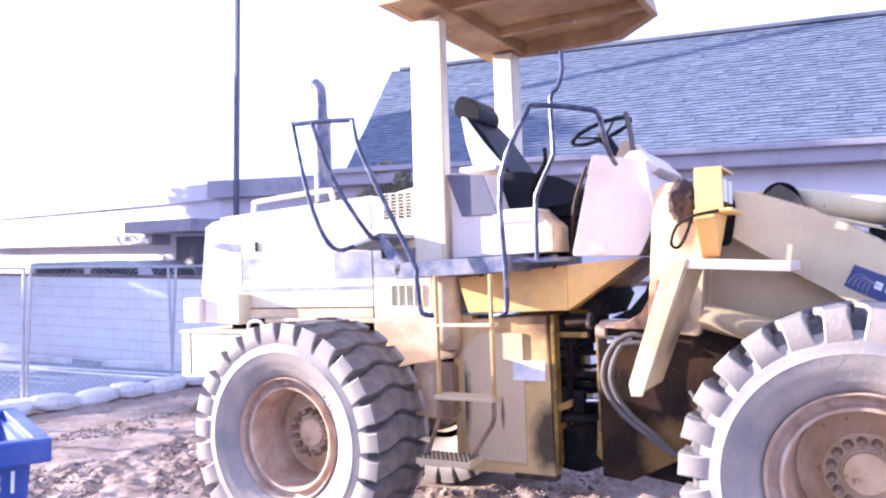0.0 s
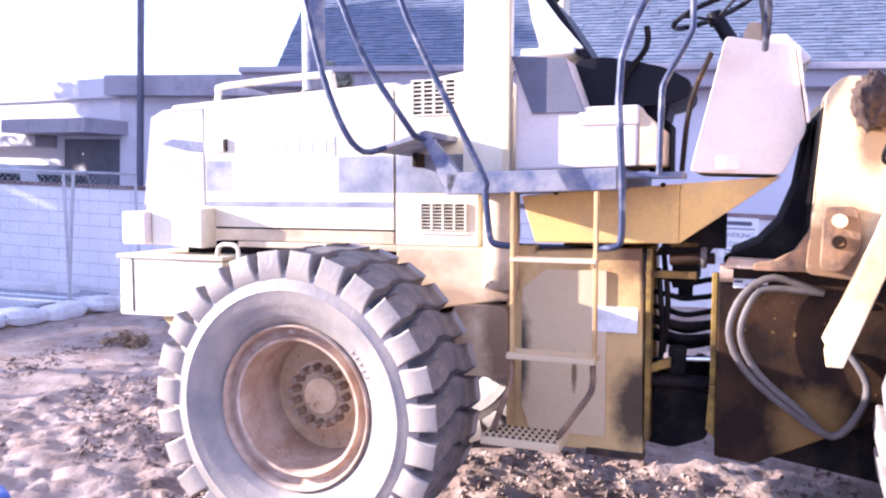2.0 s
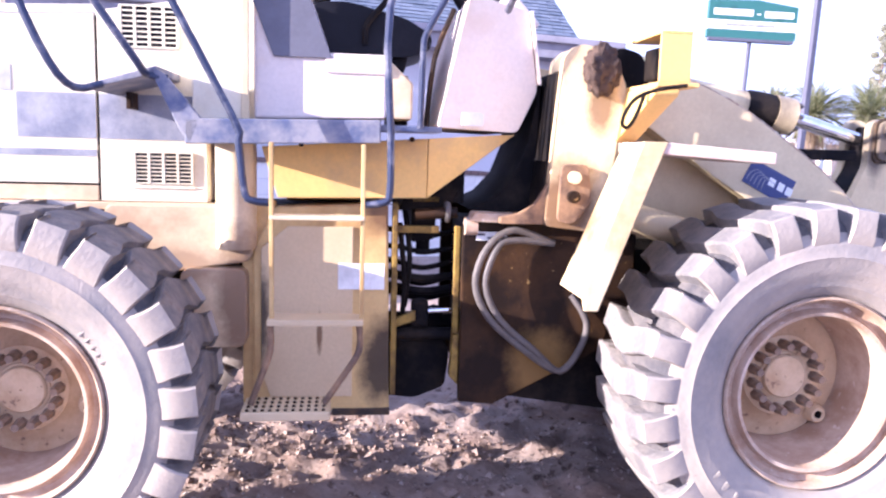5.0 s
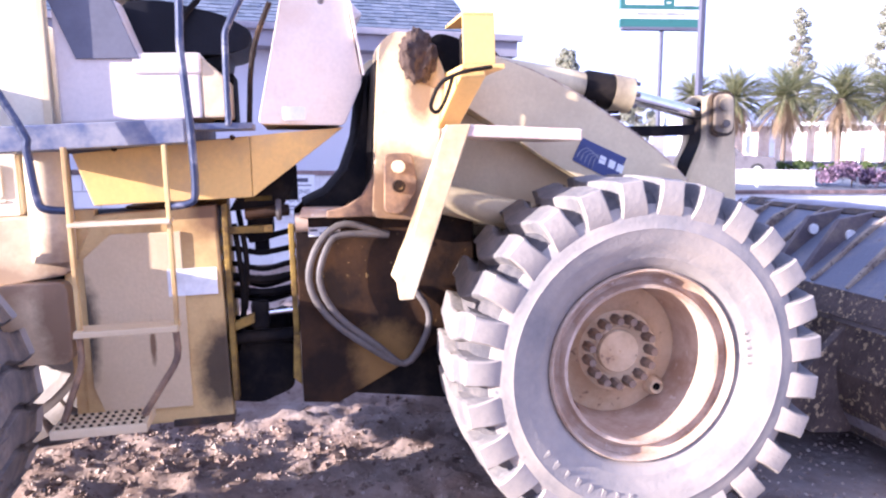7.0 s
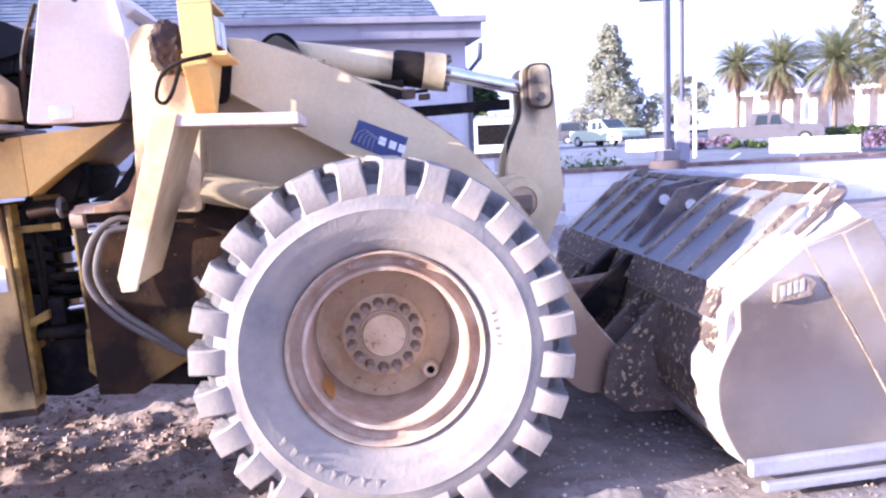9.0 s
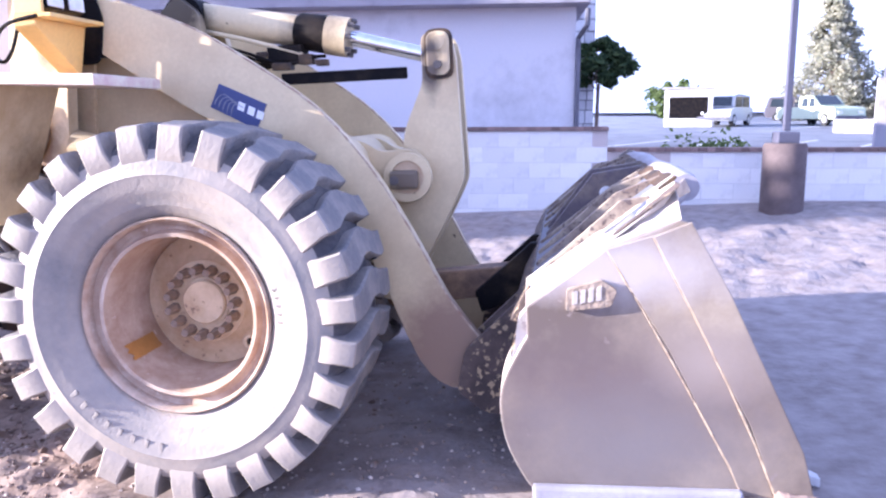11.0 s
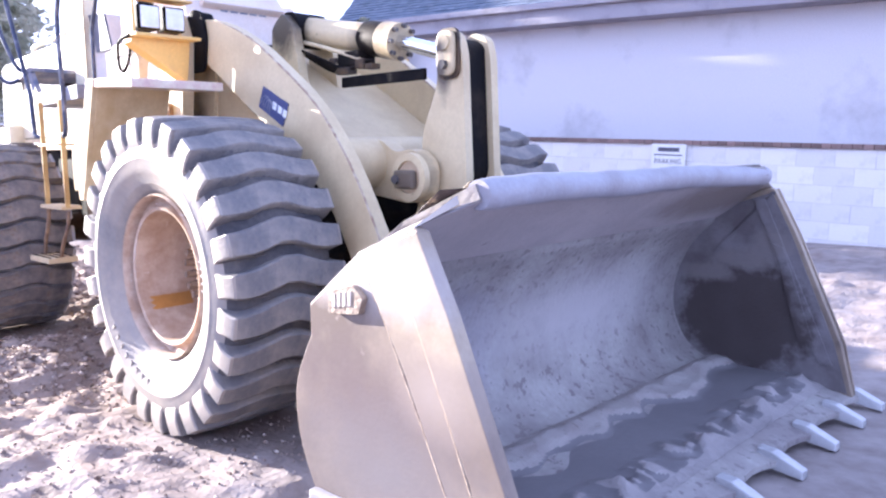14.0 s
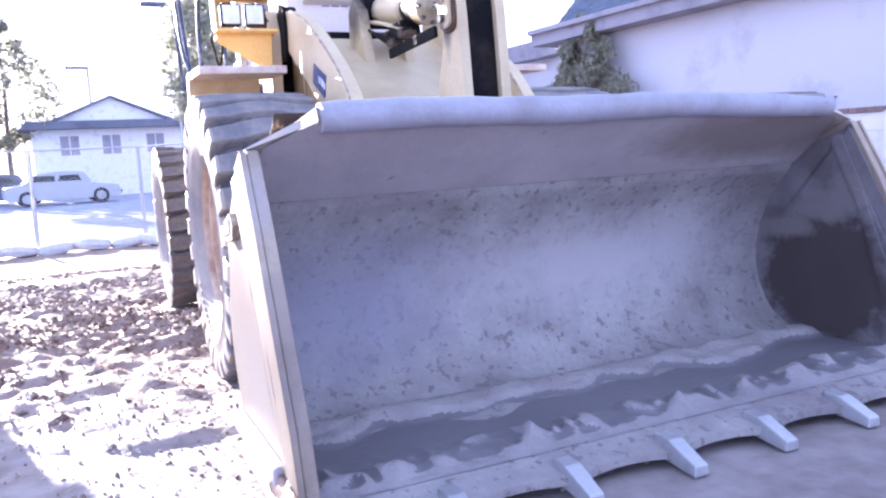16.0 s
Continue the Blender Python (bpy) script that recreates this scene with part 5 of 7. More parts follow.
NEARE = [(4.84, 1.092), (4.72, 1.05), (4.60, 1.004), (4.465, 0.905), (4.334, 0.806)] + [tuple(p[:2]) for p in CURVE] + [(4.60, 0.042)]
FARE = [(4.85, 1.206, 0.27), (4.72, 1.118, 0.27), (4.585, 1.022, 0.27), (4.46, 0.936, 0.27), (4.332, 0.846, 0.27)] + [(p[0], p[1], 0.26 - 0.14 * i / len(CURVE)) for i, p in enumerate(CURVE)] + [(4.60, 0.04, 0.06)]
for edge, way in ((-1.331, 1), (1.361, -1)):
    b = bmesh.new()
    rings = []
    for i, ((x, z), (xf, zf, w)) in enumerate(zip(NEARE, FARE)):
        (xa, za), (xb, zb) = NEARE[max(i - 1, 0)], NEARE[min(i + 1, len(NEARE) - 1)]
        d = Vector((xb - xa, zb - za)).normalized()
        nx, nz = d.y, -d.x
        t = 0.0015 + 0.001 * noise.noise(Vector((x * 9, z * 9, edge)))
        w += 0.05 * noise.noise(Vector((x * 13, z * 13, 2))) + 0.025 * noise.noise(Vector((x * 41, z * 41, 5)))
        rings.append([b.verts.new(p) for p in ((x - nx * 0.003, edge, z - nz * 0.003), (x + nx * t, edge, z + nz * t), (xf + nx * (t + 0.010), edge + way * w, zf + nz * (t + 0.010)), (xf - nx * 0.03, edge + way * w, zf - nz * 0.03))])
    for ra, rb in zip(rings, rings[1:]):
        for k in range(4):
            b.faces.new((ra[k], ra[(k + 1) % 4], rb[(k + 1) % 4], rb[k]))
    b.faces.new(rings[0])
    b.faces.new(rings[-1][::-1])
    part("edge_band", b, WORN, bucket, "pale worn edge band of the bucket side")
for v in (-0.62, -0.38, 0.38, 0.62):
    part("bucket_ear", prism(rounded([(4.30, 0.70), (4.02, 0.44), (3.98, 0.26), (4.10, 0.16), (4.34, 0.14), (4.26, 0.4)], 0.03), v - 0.025, v + 0.025, 0.005), RUSTY, bucket)
part("bucket_back_skin", prism([(so[0][0] - 0.03, so[0][1] - 0.012), (4.345, 0.822), (4.28, 0.66), (4.236, 0.47), (4.262, 0.30), (4.35, 0.135), (4.36, 0.15), (4.28, 0.30), (4.25, 0.47), (4.30, 0.66), (4.36, 0.81)], -1.235, 1.265, 0), RUSTY, bucket)
TEETH = (1.40, 1.08, 0.69, 0.285, -0.11, -0.51, -0.91, -1.27)
b = bmesh.new()
rings = []
for hi, lo in zip(TEETH, TEETH[1:]):
    for k in range(9):
        f = k / 9
        v = hi + (lo - hi) * f
        bite = 0.055 * math.sin(math.pi * f) ** 0.8 * min(1, (hi - lo) / 0.35)
        u = 5.325 - bite
        rings.append([b.verts.new(p) for p in ((5.14, v, 0.086), (u, v, 0.052), (u, v, 0.026), (5.14, v, 0.025))])
for ra, rb in zip(rings, rings[1:]):
    for k in range(4):
        b.faces.new((ra[k], ra[(k + 1) % 4], rb[(k + 1) % 4], rb[k]))
part("cutting_edge", b, STEEL, bucket, "scalloped worn cutting edge")
for v in TEETH:
    b = bmesh.new()
    for x, hw, zt, zb in ((5.225, 0.036, 0.088, 0.02), (5.29, 0.037, 0.082, 0.015), (5.41, 0.031, 0.03, -0.005)):
        for y, z in ((-hw, zb), (hw, zb), (hw * 0.8, zt), (-hw * 0.8, zt)):
            b.verts.new((x, v + y, z))
    b.verts.ensure_lookup_table()
    for i in (0, 4):
        for k in range(4):
            b.faces.new([b.verts[i + k], b.verts[i + (k + 1) % 4], b.verts[i + 4 + (k + 1) % 4], b.verts[i + 4 + k]])
    b.faces.new(b.verts[0:4])
    b.faces.new(b.verts[8:12])
    part("tooth", soften(b, 0.005), GALV, bucket, "worn bright steel tooth")

# soil left in the bucket, and the caked corner
b = bmesh.new()
nx, nyy = 64, 200
rows, kind_of = [], {}
for i in range(nx):
    row = []
    for j in range(nyy):
        u = 4.50 + (5.16 - 4.50) * i / (nx - 1)
        v = -1.285 + 2.60 * j / (nyy - 1)
        p = Vector((u * 3, v * 3, 1))
        edge = min(1, i / 8) * min(1, (nx - 1 - i) / 9)
        front = max(0.0, min(1.0, (u - 4.90) / 0.12))
        lumps = max(0.0, noise.noise(Vector((u * 6, v * 9, 3)))) ** 0.8 * 0.06 + max(0.0, noise.noise(Vector((u * 15, v * 22, 8)))) * 0.035
        bank = max(0.0, min(1.0, (4.71 + 0.12 * noise.noise(Vector((v * 2.1, 0, 4))) + 0.07 * noise.noise(Vector((v * 6, 0, 9))) - u) / 0.06))
        kind_of[i, j] = 1 if bank > 0.55 else (0 if front * lumps > 0.012 or u > 5.10 else 2)
        z = 0.085 + 0.05 * max(0, (4.66 - u) / 0.2) + edge * (0.012 + 0.010 * noise.noise(p) + 0.03 * bank + 0.014 * noise.noise(p * 3.1) * bank + front * lumps + 0.03 * max(0, (v - 0.7)))
        row.append(b.verts.new((u, v, z)))
    rows.append(row)
for i in range(nx - 1):
    for j in range(nyy - 1):
        b.faces.new((rows[i][j], rows[i + 1][j], rows[i + 1][j + 1], rows[i][j + 1]))
soil = part("caked_soil", b, SOIL, bucket, "grey soil on the bucket floor, damp band and pale crust", True)
soil.data.materials.append(CRUST)
soil.data.materials.append(WET)
for k, p in enumerate(soil.data.polygons):
    p.material_index = kind_of[k // (nyy - 1), k % (nyy - 1)]
part("inner_side", prism([(4.87, 1.07), (4.60, 0.98), (4.38, 0.80), (4.31, 0.64), (4.29, 0.47), (4.31, 0.32), (4.40, 0.17), (4.56, 0.10), (5.26, 0.07), (5.19, 0.31), (4.96, 0.85), (4.85, 1.07)], 1.318, 1.3245, 0), INNERP, bucket, "inner side plate with dark mud stains")
part("inner_strip", prism([(4.76, 1.03), (4.82, 1.03), (5.19, 0.20), (5.12, 0.20)], 1.306, 1.3175, 0.003), INNERP, bucket)
part("inner_strip", prism([(4.88, 0.80), (4.93, 0.78), (5.10, 0.30), (5.02, 0.30)], 1.296, 1.3055, 0.003), INNERP, bucket)

# dirt packed at the near foot of the side plate
for cu, cz, seed in ((5.0, 0.12, 1), (5.12, 0.10, 5), (5.2, 0.13, 9)):
    b = bmesh.new()
    bmesh.ops.create_icosphere(b, subdivisions=3, radius=1)
    for v in b.verts:
        v.co = Vector((v.co.x * 0.09, v.co.y * 0.022, v.co.z * 0.045)) * (1 + 0.5 * noise.noise(v.co * 1.4 + Vector((seed, 0, 0))) + 0.15 * noise.noise(v.co * 6))
    part("packed_dirt", b, DIRT, bucket, "dried dirt packed on the wear strip", True).matrix_local = pose(cu, -1.318, cz)
for o in [bucket] + [c for c in bucket.children if not c.name.startswith("packed_dirt")]:
    # the finished bucket is a little narrower than its plan
    for sub in [o] + ([] if o == bucket else list(o.children)):
        for q in sub.data.vertices:
            q.co.y *= 0.972


# ---- ground ----
def lot_height(x, y):
    """The lot's lie: it falls to the rear of the loader and rises gently to the wall."""
    s = max(-7.5, min(8.0, x)) * 0.0402
    up = max(0.0, min(1.0, (y - 2.5) / 4.2)) * max(0.0, min(1.0, (x + 6) / 5)) * 0.22
    return s - 0.012 + up


def clods(x, y):
    """Churned, tracked dirt round the rear of the loader; smoother by the bucket."""
    p = Vector((x, y, 0))
    rough = max(0.14 + 0.5 * max(0, min(1, (y - 2.6) / 0.8)), min(1.0, (4.6 - x) / 2.2)) * max(0.3, min(1.0, (x + 6.5) / 3))
    n = 0.05 * noise.noise(p * 0.9) * (0.3 + 0.7 * rough) + 0.045 * noise.noise(p * 2.7) * rough + 0.005 * noise.noise(p * 13)
    ridge = 1 - abs(noise.noise(p * Vector((2.2, 5.5, 1)) + Vector((7, 3, 0)))) * 2
    return n + 0.045 * ridge * rough * max(0, noise.noise(p * 0.8) + 0.45) + 0.045 * noise.noise(p * 8) * rough + 0.022 * noise.noise(p * 23) * rough


def wheel_clear(x, y):
    """Flattens the dirt where the tyres and the bucket stand."""
    k = 1.0
    for cx, cy in ((-0.12, 0.18), (2.9, -0.03), (0.0, 2.0), (3.05, 1.8)):
        k = min(k, max(0.0, (math.hypot((x - cx) / 1.2, y - cy) - 0.28) / 0.35))
    if 3.9 < x < 5.7 and -0.9 < y < 2.4:
        k = 0.0
    return k


def steps(cuts):
    out = []
    for a, b, s in cuts:
        n = max(1, round((b - a) / s))
        out += [a + (b - a) * i / n for i in range(n)]
    return out + [cuts[-1][1]]


def ground_material():
    """Brown clods round the loader; trodden grey dust in front of the bucket and along the wall."""
    m = DIRT.copy()
    m.name = "lot dirt and pale dust"
    n, l = m.node_tree.nodes, m.node_tree.links
    bs = n["Principled BSDF"]
    old = bs.inputs["Base Color"].links[0].from_socket
    tc = n.new("ShaderNodeTexCoord")
    xyz = n.new("ShaderNodeSeparateXYZ")
    l.new(tc.outputs["Object"], xyz.inputs[0])
    wob = n.new("ShaderNodeTexNoise")
    wob.inputs["Scale"].default_value, wob.inputs["Detail"].default_value, wob.inputs["Roughness"].default_value = 1.1, 7, 0.7
    l.new(tc.outputs["Object"], wob.inputs["Vector"])
    add = n.new("ShaderNodeMath")
    add.operation = "MULTIPLY_ADD"
    add.inputs[1].default_value = 5.0
    l.new(wob.outputs["Fac"], add.inputs[0])
    l.new(xyz.outputs[0], add.inputs[2])
    fade = n.new("ShaderNodeMapRange")
    fade.inputs[1].default_value, fade.inputs[2].default_value = 4.6, 6.6
    l.new(add.outputs[0], fade.inputs[0])
    grain = n.new("ShaderNodeTexNoise")
    grain.inputs["Scale"].default_value, grain.inputs["Detail"].default_value = 7, 9
    l.new(tc.outputs["Object"], grain.inputs["Vector"])
    ramp = n.new("ShaderNodeValToRGB")
    ramp.color_ramp.elements[0].position, ramp.color_ramp.elements[0].color = 0.32, (0.20, 0.165, 0.158, 1)
    ramp.color_ramp.elements[1].position, ramp.color_ramp.elements[1].color = 0.66, (0.315, 0.275, 0.265, 1)
    l.new(grain.outputs["Fac"], ramp.inputs[0])
    mix = n.new("ShaderNodeMix")
    mix.data_type = "RGBA"
    l.new(fade.outputs[0], mix.inputs[0])
    l.new(old, mix.inputs[6])
    l.new(ramp.outputs[0], mix.inputs[7])
    l.new(mix.outputs[2], bs.inputs["Base Color"])
    return m


GROUND = ground_material()
xs = steps([(-1500, -300, 400), (-300, -60, 60), (-60, -12, 6), (-12, -3.5, 0.16), (-3.5, 4.6, 0.04), (4.6, 9.0, 0.06), (9, 30, 1.5), (30, 90, 10), (90, 300, 70), (300, 1500, 400)])
ys = steps([(-1500, -300, 400), (-300, -60, 60), (-60, -8, 6), (-8, -3.2, 0.1), (-3.2, 2.6, 0.04), (2.6, 4.0, 0.08), (4.0, 7.1, 0.12), (7.1, 30, 1.6), (30, 90, 10), (90, 300, 70), (300, 1500, 400)])
verts, faces = [], []
for x in xs:
    for y in ys:
        inside = max(0.0, min(1.0, (x + 7.2) / 1.0, (11 - x) / 2.5, (y + 8) / 2, (7.0 - y) / 0.4))
        z = lot_height(x, y)
        if inside > 0:
            z += clods(x, y) * inside * wheel_clear(x, y)
        if y > 7.1:
            z = lot_height(x, 7.1) - 0.02
        verts.append((x, y, z))
ny = len(ys)
for i in range(len(xs) - 1):
    for j in range(ny - 1):
        faces.append((i * ny + j, (i + 1) * ny + j, (i + 1) * ny + j + 1, i * ny + j + 1))
me = bpy.data.meshes.new("ground")
me.from_pydata(verts, [], faces)
me.materials.append(GROUND)
for p in me.polygons:
    p.use_smooth = True
tagged(new("ground", me), "churned brown dirt lot with tyre tracks", "ground", kind="structure")

# small pale pebbles on the churned dirt
rnd = random.Random(77)
pv, pf = [], []
for k in range(5200):
    x, y = rnd.uniform(-1.2, 5.2), rnd.uniform(-1.9, 1.6)
    r = rnd.choice((0.004, 0.005, 0.006, 0.008, 0.011)) * rnd.uniform(0.8, 1.3)
    z = lot_height(x, y) + clods(x, y) * wheel_clear(x, y)
    n = len(pv)
    a = rnd.uniform(0, 3)
    for dx_, dy_, dz_ in ((1, 0, 0), (0, 1.2, 0.1), (-1, 0.1, 0), (0.1, -0.9, 0), (0, 0, 0.8), (0, 0, -0.8)):
        pv.append((x + r * (dx_ * math.cos(a) - dy_ * math.sin(a)), y + r * (dx_ * math.sin(a) + dy_ * math.cos(a)), z + r * dz_ + 0.3 * r))
    for q in ((0, 1, 4), (1, 2, 4), (2, 3, 4), (3, 0, 4), (1, 0, 5), (2, 1, 5), (3, 2, 5), (0, 3, 5)):
        pf.append(tuple(n + t for t in q))
me = bpy.data.meshes.new("pebbles")
me.from_pydata(pv, [], pf)
me.materials.append(PEBBLE)
tagged(new("pebbles", me), "small pale pebbles scattered on the dirt", "pebbles", kind="stuff")

# loose clods and stones
b = bmesh.new()
rnd = random.Random(4)
cl_v, cl_f = [], []
for _ in range(60000):
    x, y = rnd.uniform(-5.0, 5.0), rnd.uniform(-2.2, 3.6)
    if rnd.random() > 0.04 + 0.96 * max(0, min(1, (3.0 - x) / 2)) or noise.noise(Vector((x * 0.9, y * 0.9, 5))) < -0.12 or wheel_clear(x, y) < 0.5:
        continue
    s = 0.0065 * (1 + 3.2 * rnd.random() ** 6)
    z = lot_height(x, y) + clods(x, y) * wheel_clear(x, y) + s * 0.3
    base = len(cl_v)
    for dx, dy, dz in ((1, 0, 0), (-1, 0, 0), (0, 1, 0), (0, -1, 0), (0, 0, 0.8), (0, 0, -0.8)):
        cl_v.append((x + s * (dx * rnd.uniform(0.7, 1.4) + rnd.uniform(-0.3, 0.3)), y + s * (dy * rnd.uniform(0.7, 1.4) + rnd.uniform(-0.3, 0.3)), z + s * dz * rnd.uniform(0.6, 1.1)))
    for f in ((0, 2, 4), (2, 1, 4), (1, 3, 4), (3, 0, 4), (2, 0, 5), (1, 2, 5), (3, 1, 5), (0, 3, 5)):
        cl_f.append(tuple(base + i for i in f))
me = bpy.data.meshes.new("clods")
me.from_pydata(cl_v, [], cl_f)
me.materials.append(CLOD)
tagged(new("dirt_clods", me), "loose brown clods and small stones on the dirt", "soil", kind="stuff")

# the lots beyond the wall and the fence
lot = tagged(new("asphalt_lot"), "grey asphalt parking lot beyond the wall", "road", kind="structure")


def lotz(y):
    """The far lot climbs gently to the street."""
    return 0.36 + (y - 7.45) * 0.02


b = bmesh.new()
vs = [b.verts.new(p) for p in ((5.6, 7.45, lotz(7.45)), (90, 7.45, lotz(7.45)), (90, 90, lotz(90)), (-10, 90, lotz(90)), (5.6, 20, lotz(20)))]
b.faces.new(vs)
bmesh.ops.solidify(b, geom=list(b.faces), thickness=0.06)
part("surface", b, ASPHALT, lot)
part("surface", box(-40, -7.35, 2.2, 7.15, -0.36, -0.24, 0), ASPHALT, lot)
part("surface", box(-40, -9.9, -40, 2.199, -0.36, -0.24, 0), ASPHALT, lot)
for i, (x, y) in enumerate(((-9.3, 6.2), (-12.2, 5.7))):
    o = part("parking_line", box(-2.2, 2.2, -0.05, 0.05, 0, 0.006, 0), WHITE, lot)
    o.matrix_local = pose(x, y, -0.238, rz=6)
    o = part("parking_line", box(-2.2, 2.2, -0.05, 0.05, 0, 0.006, 0), WHITE, lot)
    o.matrix_local = pose(x + 0.1, y - 0.35, -0.238, rz=6)
for k in range(7):
    o = part("parking_line", box(-0.05, 0.05, -2.4, 2.4, 0, 0.006, 0), WHITE, lot)
    o.matrix_local = Matrix.Translation((8.5 + 2.6 * k, 24, lotz(24) + 0.004)) @ Matrix.Rotation(math.atan(0.02), 4, "X") @ pose(0, 0, 0, rz=-35)


def wheel_stop(m):
    b = prism([(-0.9, 0), (-0.86, 0.13), (0.86, 0.13), (0.9, 0)], -0.09, 0.09, 0.02)
    o = tagged(part("wheel_stop", b, WALLW), "white concrete wheel stop on the asphalt", "wheel stop", "wheel stops")
    o.matrix_world = m
    return o


stop = wheel_stop(pose(-8.55, 6.75, -0.24, rz=4))
copy_thing(stop, pose(-11.2, 6.55, -0.24, rz=4))
copy_thing(stop, pose(-13.9, 6.4, -0.24, rz=4))

# block wall along the lot
wall = tagged(new("wall_north"), "white painted block wall with brown brick coping", "wall", kind="structure")
wall.matrix_world = pose(0, 7.2, 0)
part("wall_core", box(-26, 0.2, 0.0045, 0.19, -0.4, 1.42, 0), JOINT, wall)
part("wall_core", box(0.2, 5.38, 0.0045, 0.19, -0.4, 1.42, 0), WALLW, wall)
part("wall_core", box(5.382, 42, 0.0045, 0.19, -0.1, 1.15, 0), WALLW, wall)
part("pillar_base", prism([(5.17, 0.38), (5.21, 0.63), (6.13, 0.63), (6.32, 0.38)], -0.2, 0.0, 0.02), WALLW, wall)

# building with the shingle roof
hall = tagged(new("stucco_building"), "pale stucco building with grey shingle roof and fascia", "building")
part("wall", box(-4.9, 5.0, 7.9, 18, 0, 3.1, 0.01), STUCCO, hall)
part("fascia", box(-5.2, 5.15, 7.5, 18.4, 3.07, 3.35, 0.01), FASCIA, hall)
part("gutter", box(-5.2, 5.2, 7.42, 7.5, 3.27, 3.36, 0.015), FASCIA, hall)
part("downspout", tube([(5.12, 7.5, 3.0), (5.12, 7.55, 2.8), (5.03, 7.84, 2.65), (5.03, 7.86, 1.2)], 0.035, 8), GREYP, hall)
ROOF = ((-4.72, 7.7, 3.35), (4.62, 7.7, 3.35), (3.95, 10.3, 5.72), (-5.25, 10.3, 5.72))
b = bmesh.new()
vs = [b.verts.new(p) for p in ROOF + ((4.62, 16, 3.35), (3.95, 13.4, 5.72), (-4.95, 16, 3.35), (-5.0, 13.4, 5.72))]
for f in ((0, 1, 2, 3), (1, 4, 5, 2), (4, 6, 7, 5), (3, 2, 5, 7), (6, 0, 3, 7), (0, 6, 4, 1)):
    b.faces.new([vs[i] for i in f])
roof = part("roof", b, SHINGLE, hall, "grey shingle roof in mixed blue-grey tones")
# courses of shingles on the slope that faces the lot
rnd = random.Random(9)
N_COURSE = 42
slope = math.hypot(2.6, 2.6) / N_COURSE
sv, sf = [], []
for i in range(N_COURSE):
    t0, t1 = i / N_COURSE, (i + 1.25) / N_COURSE
    xl, xr = -4.72 - 0.53 * (i / N_COURSE), 4.62 - 0.67 * (i / N_COURSE)
    x = xl - rnd.random() * 0.25
    while x < xr:
        w = rnd.uniform(0.08, 0.21)
        a, c = max(x, xl), min(x + w - 0.004, xr)
        x += w
        if c - a < 0.03:
            continue
        lift = rnd.choice((0.010, 0.012, 0.016))
        n = len(sv)
        for xx, tt, up in ((a, t0, lift + 0.012), (c, t0, lift + 0.012), (c, t1, lift - 0.004), (a, t1, lift - 0.004), (a, t0, 0.0), (c, t0, 0.0)):
            tt = min(tt, 1.0)
            sv.append((xx, 7.7 + 2.6 * tt - up * 0.7, 3.35 + 2.37 * tt + up * 0.7))
        sf += [(n, n + 1, n + 2, n + 3), (n + 4, n + 5, n + 1, n)]
me = bpy.data.meshes.new("shingles")
me.from_pydata(sv, [], sf)
me.materials.append(SHINGLES)
o = new("shingles", me)
o.parent = hall
o["kind"] = "stuff"
part("ridge_cap", prism([(-5.02, 5.70), (-5.02, 5.77), (3.93, 5.77), (3.97, 5.70)], 10.2, 10.4, 0.01), SHINGLE, hall)
for x in (2.0, 3.4, 0.4):
    part("roof_vent", tube([(x, 11.0, 5.7), (x, 11.0, 5.98)], 0.05, 10), GALV, hall)

annex = tagged(new("flat_roofed_annex"), "low lavender-white flat-roofed building behind the wall", "building")
annex.matrix_world = pose(-8.6, 9.0, 0, rz=163.8)
part("wall", box(0, 13.5, -9, 0, -0.3, 3.1, 0.01), STUCCO, annex)
part("parapet", box(-0.1, 13.6, -9, 0.12, 3.06, 3.42, 0.01), STUCCO, annex)
part("fascia", box(2.2, 13.6, 0.0, 0.45, 2.12, 2.36, 0.01), FASCIA, annex)
part("porch_roof", box(-0.2, 2.6, 0.0, 0.9, 2.36, 2.62, 0.01), FASCIA, annex)
part("doorway", box(0.1, 1.9, 0.004, 0.02, 0.2, 2.3, 0), GREYP, annex)
o = part("link_fascia", box(-8.7, -5.2, 8.6, 9.0, 3.06, 3.42, 0.01), FASCIA, hall)
part("link_wall", box(-8.6, -4.9, 8.9, 12, -0.3, 3.1, 0.01), STUCCO, hall)


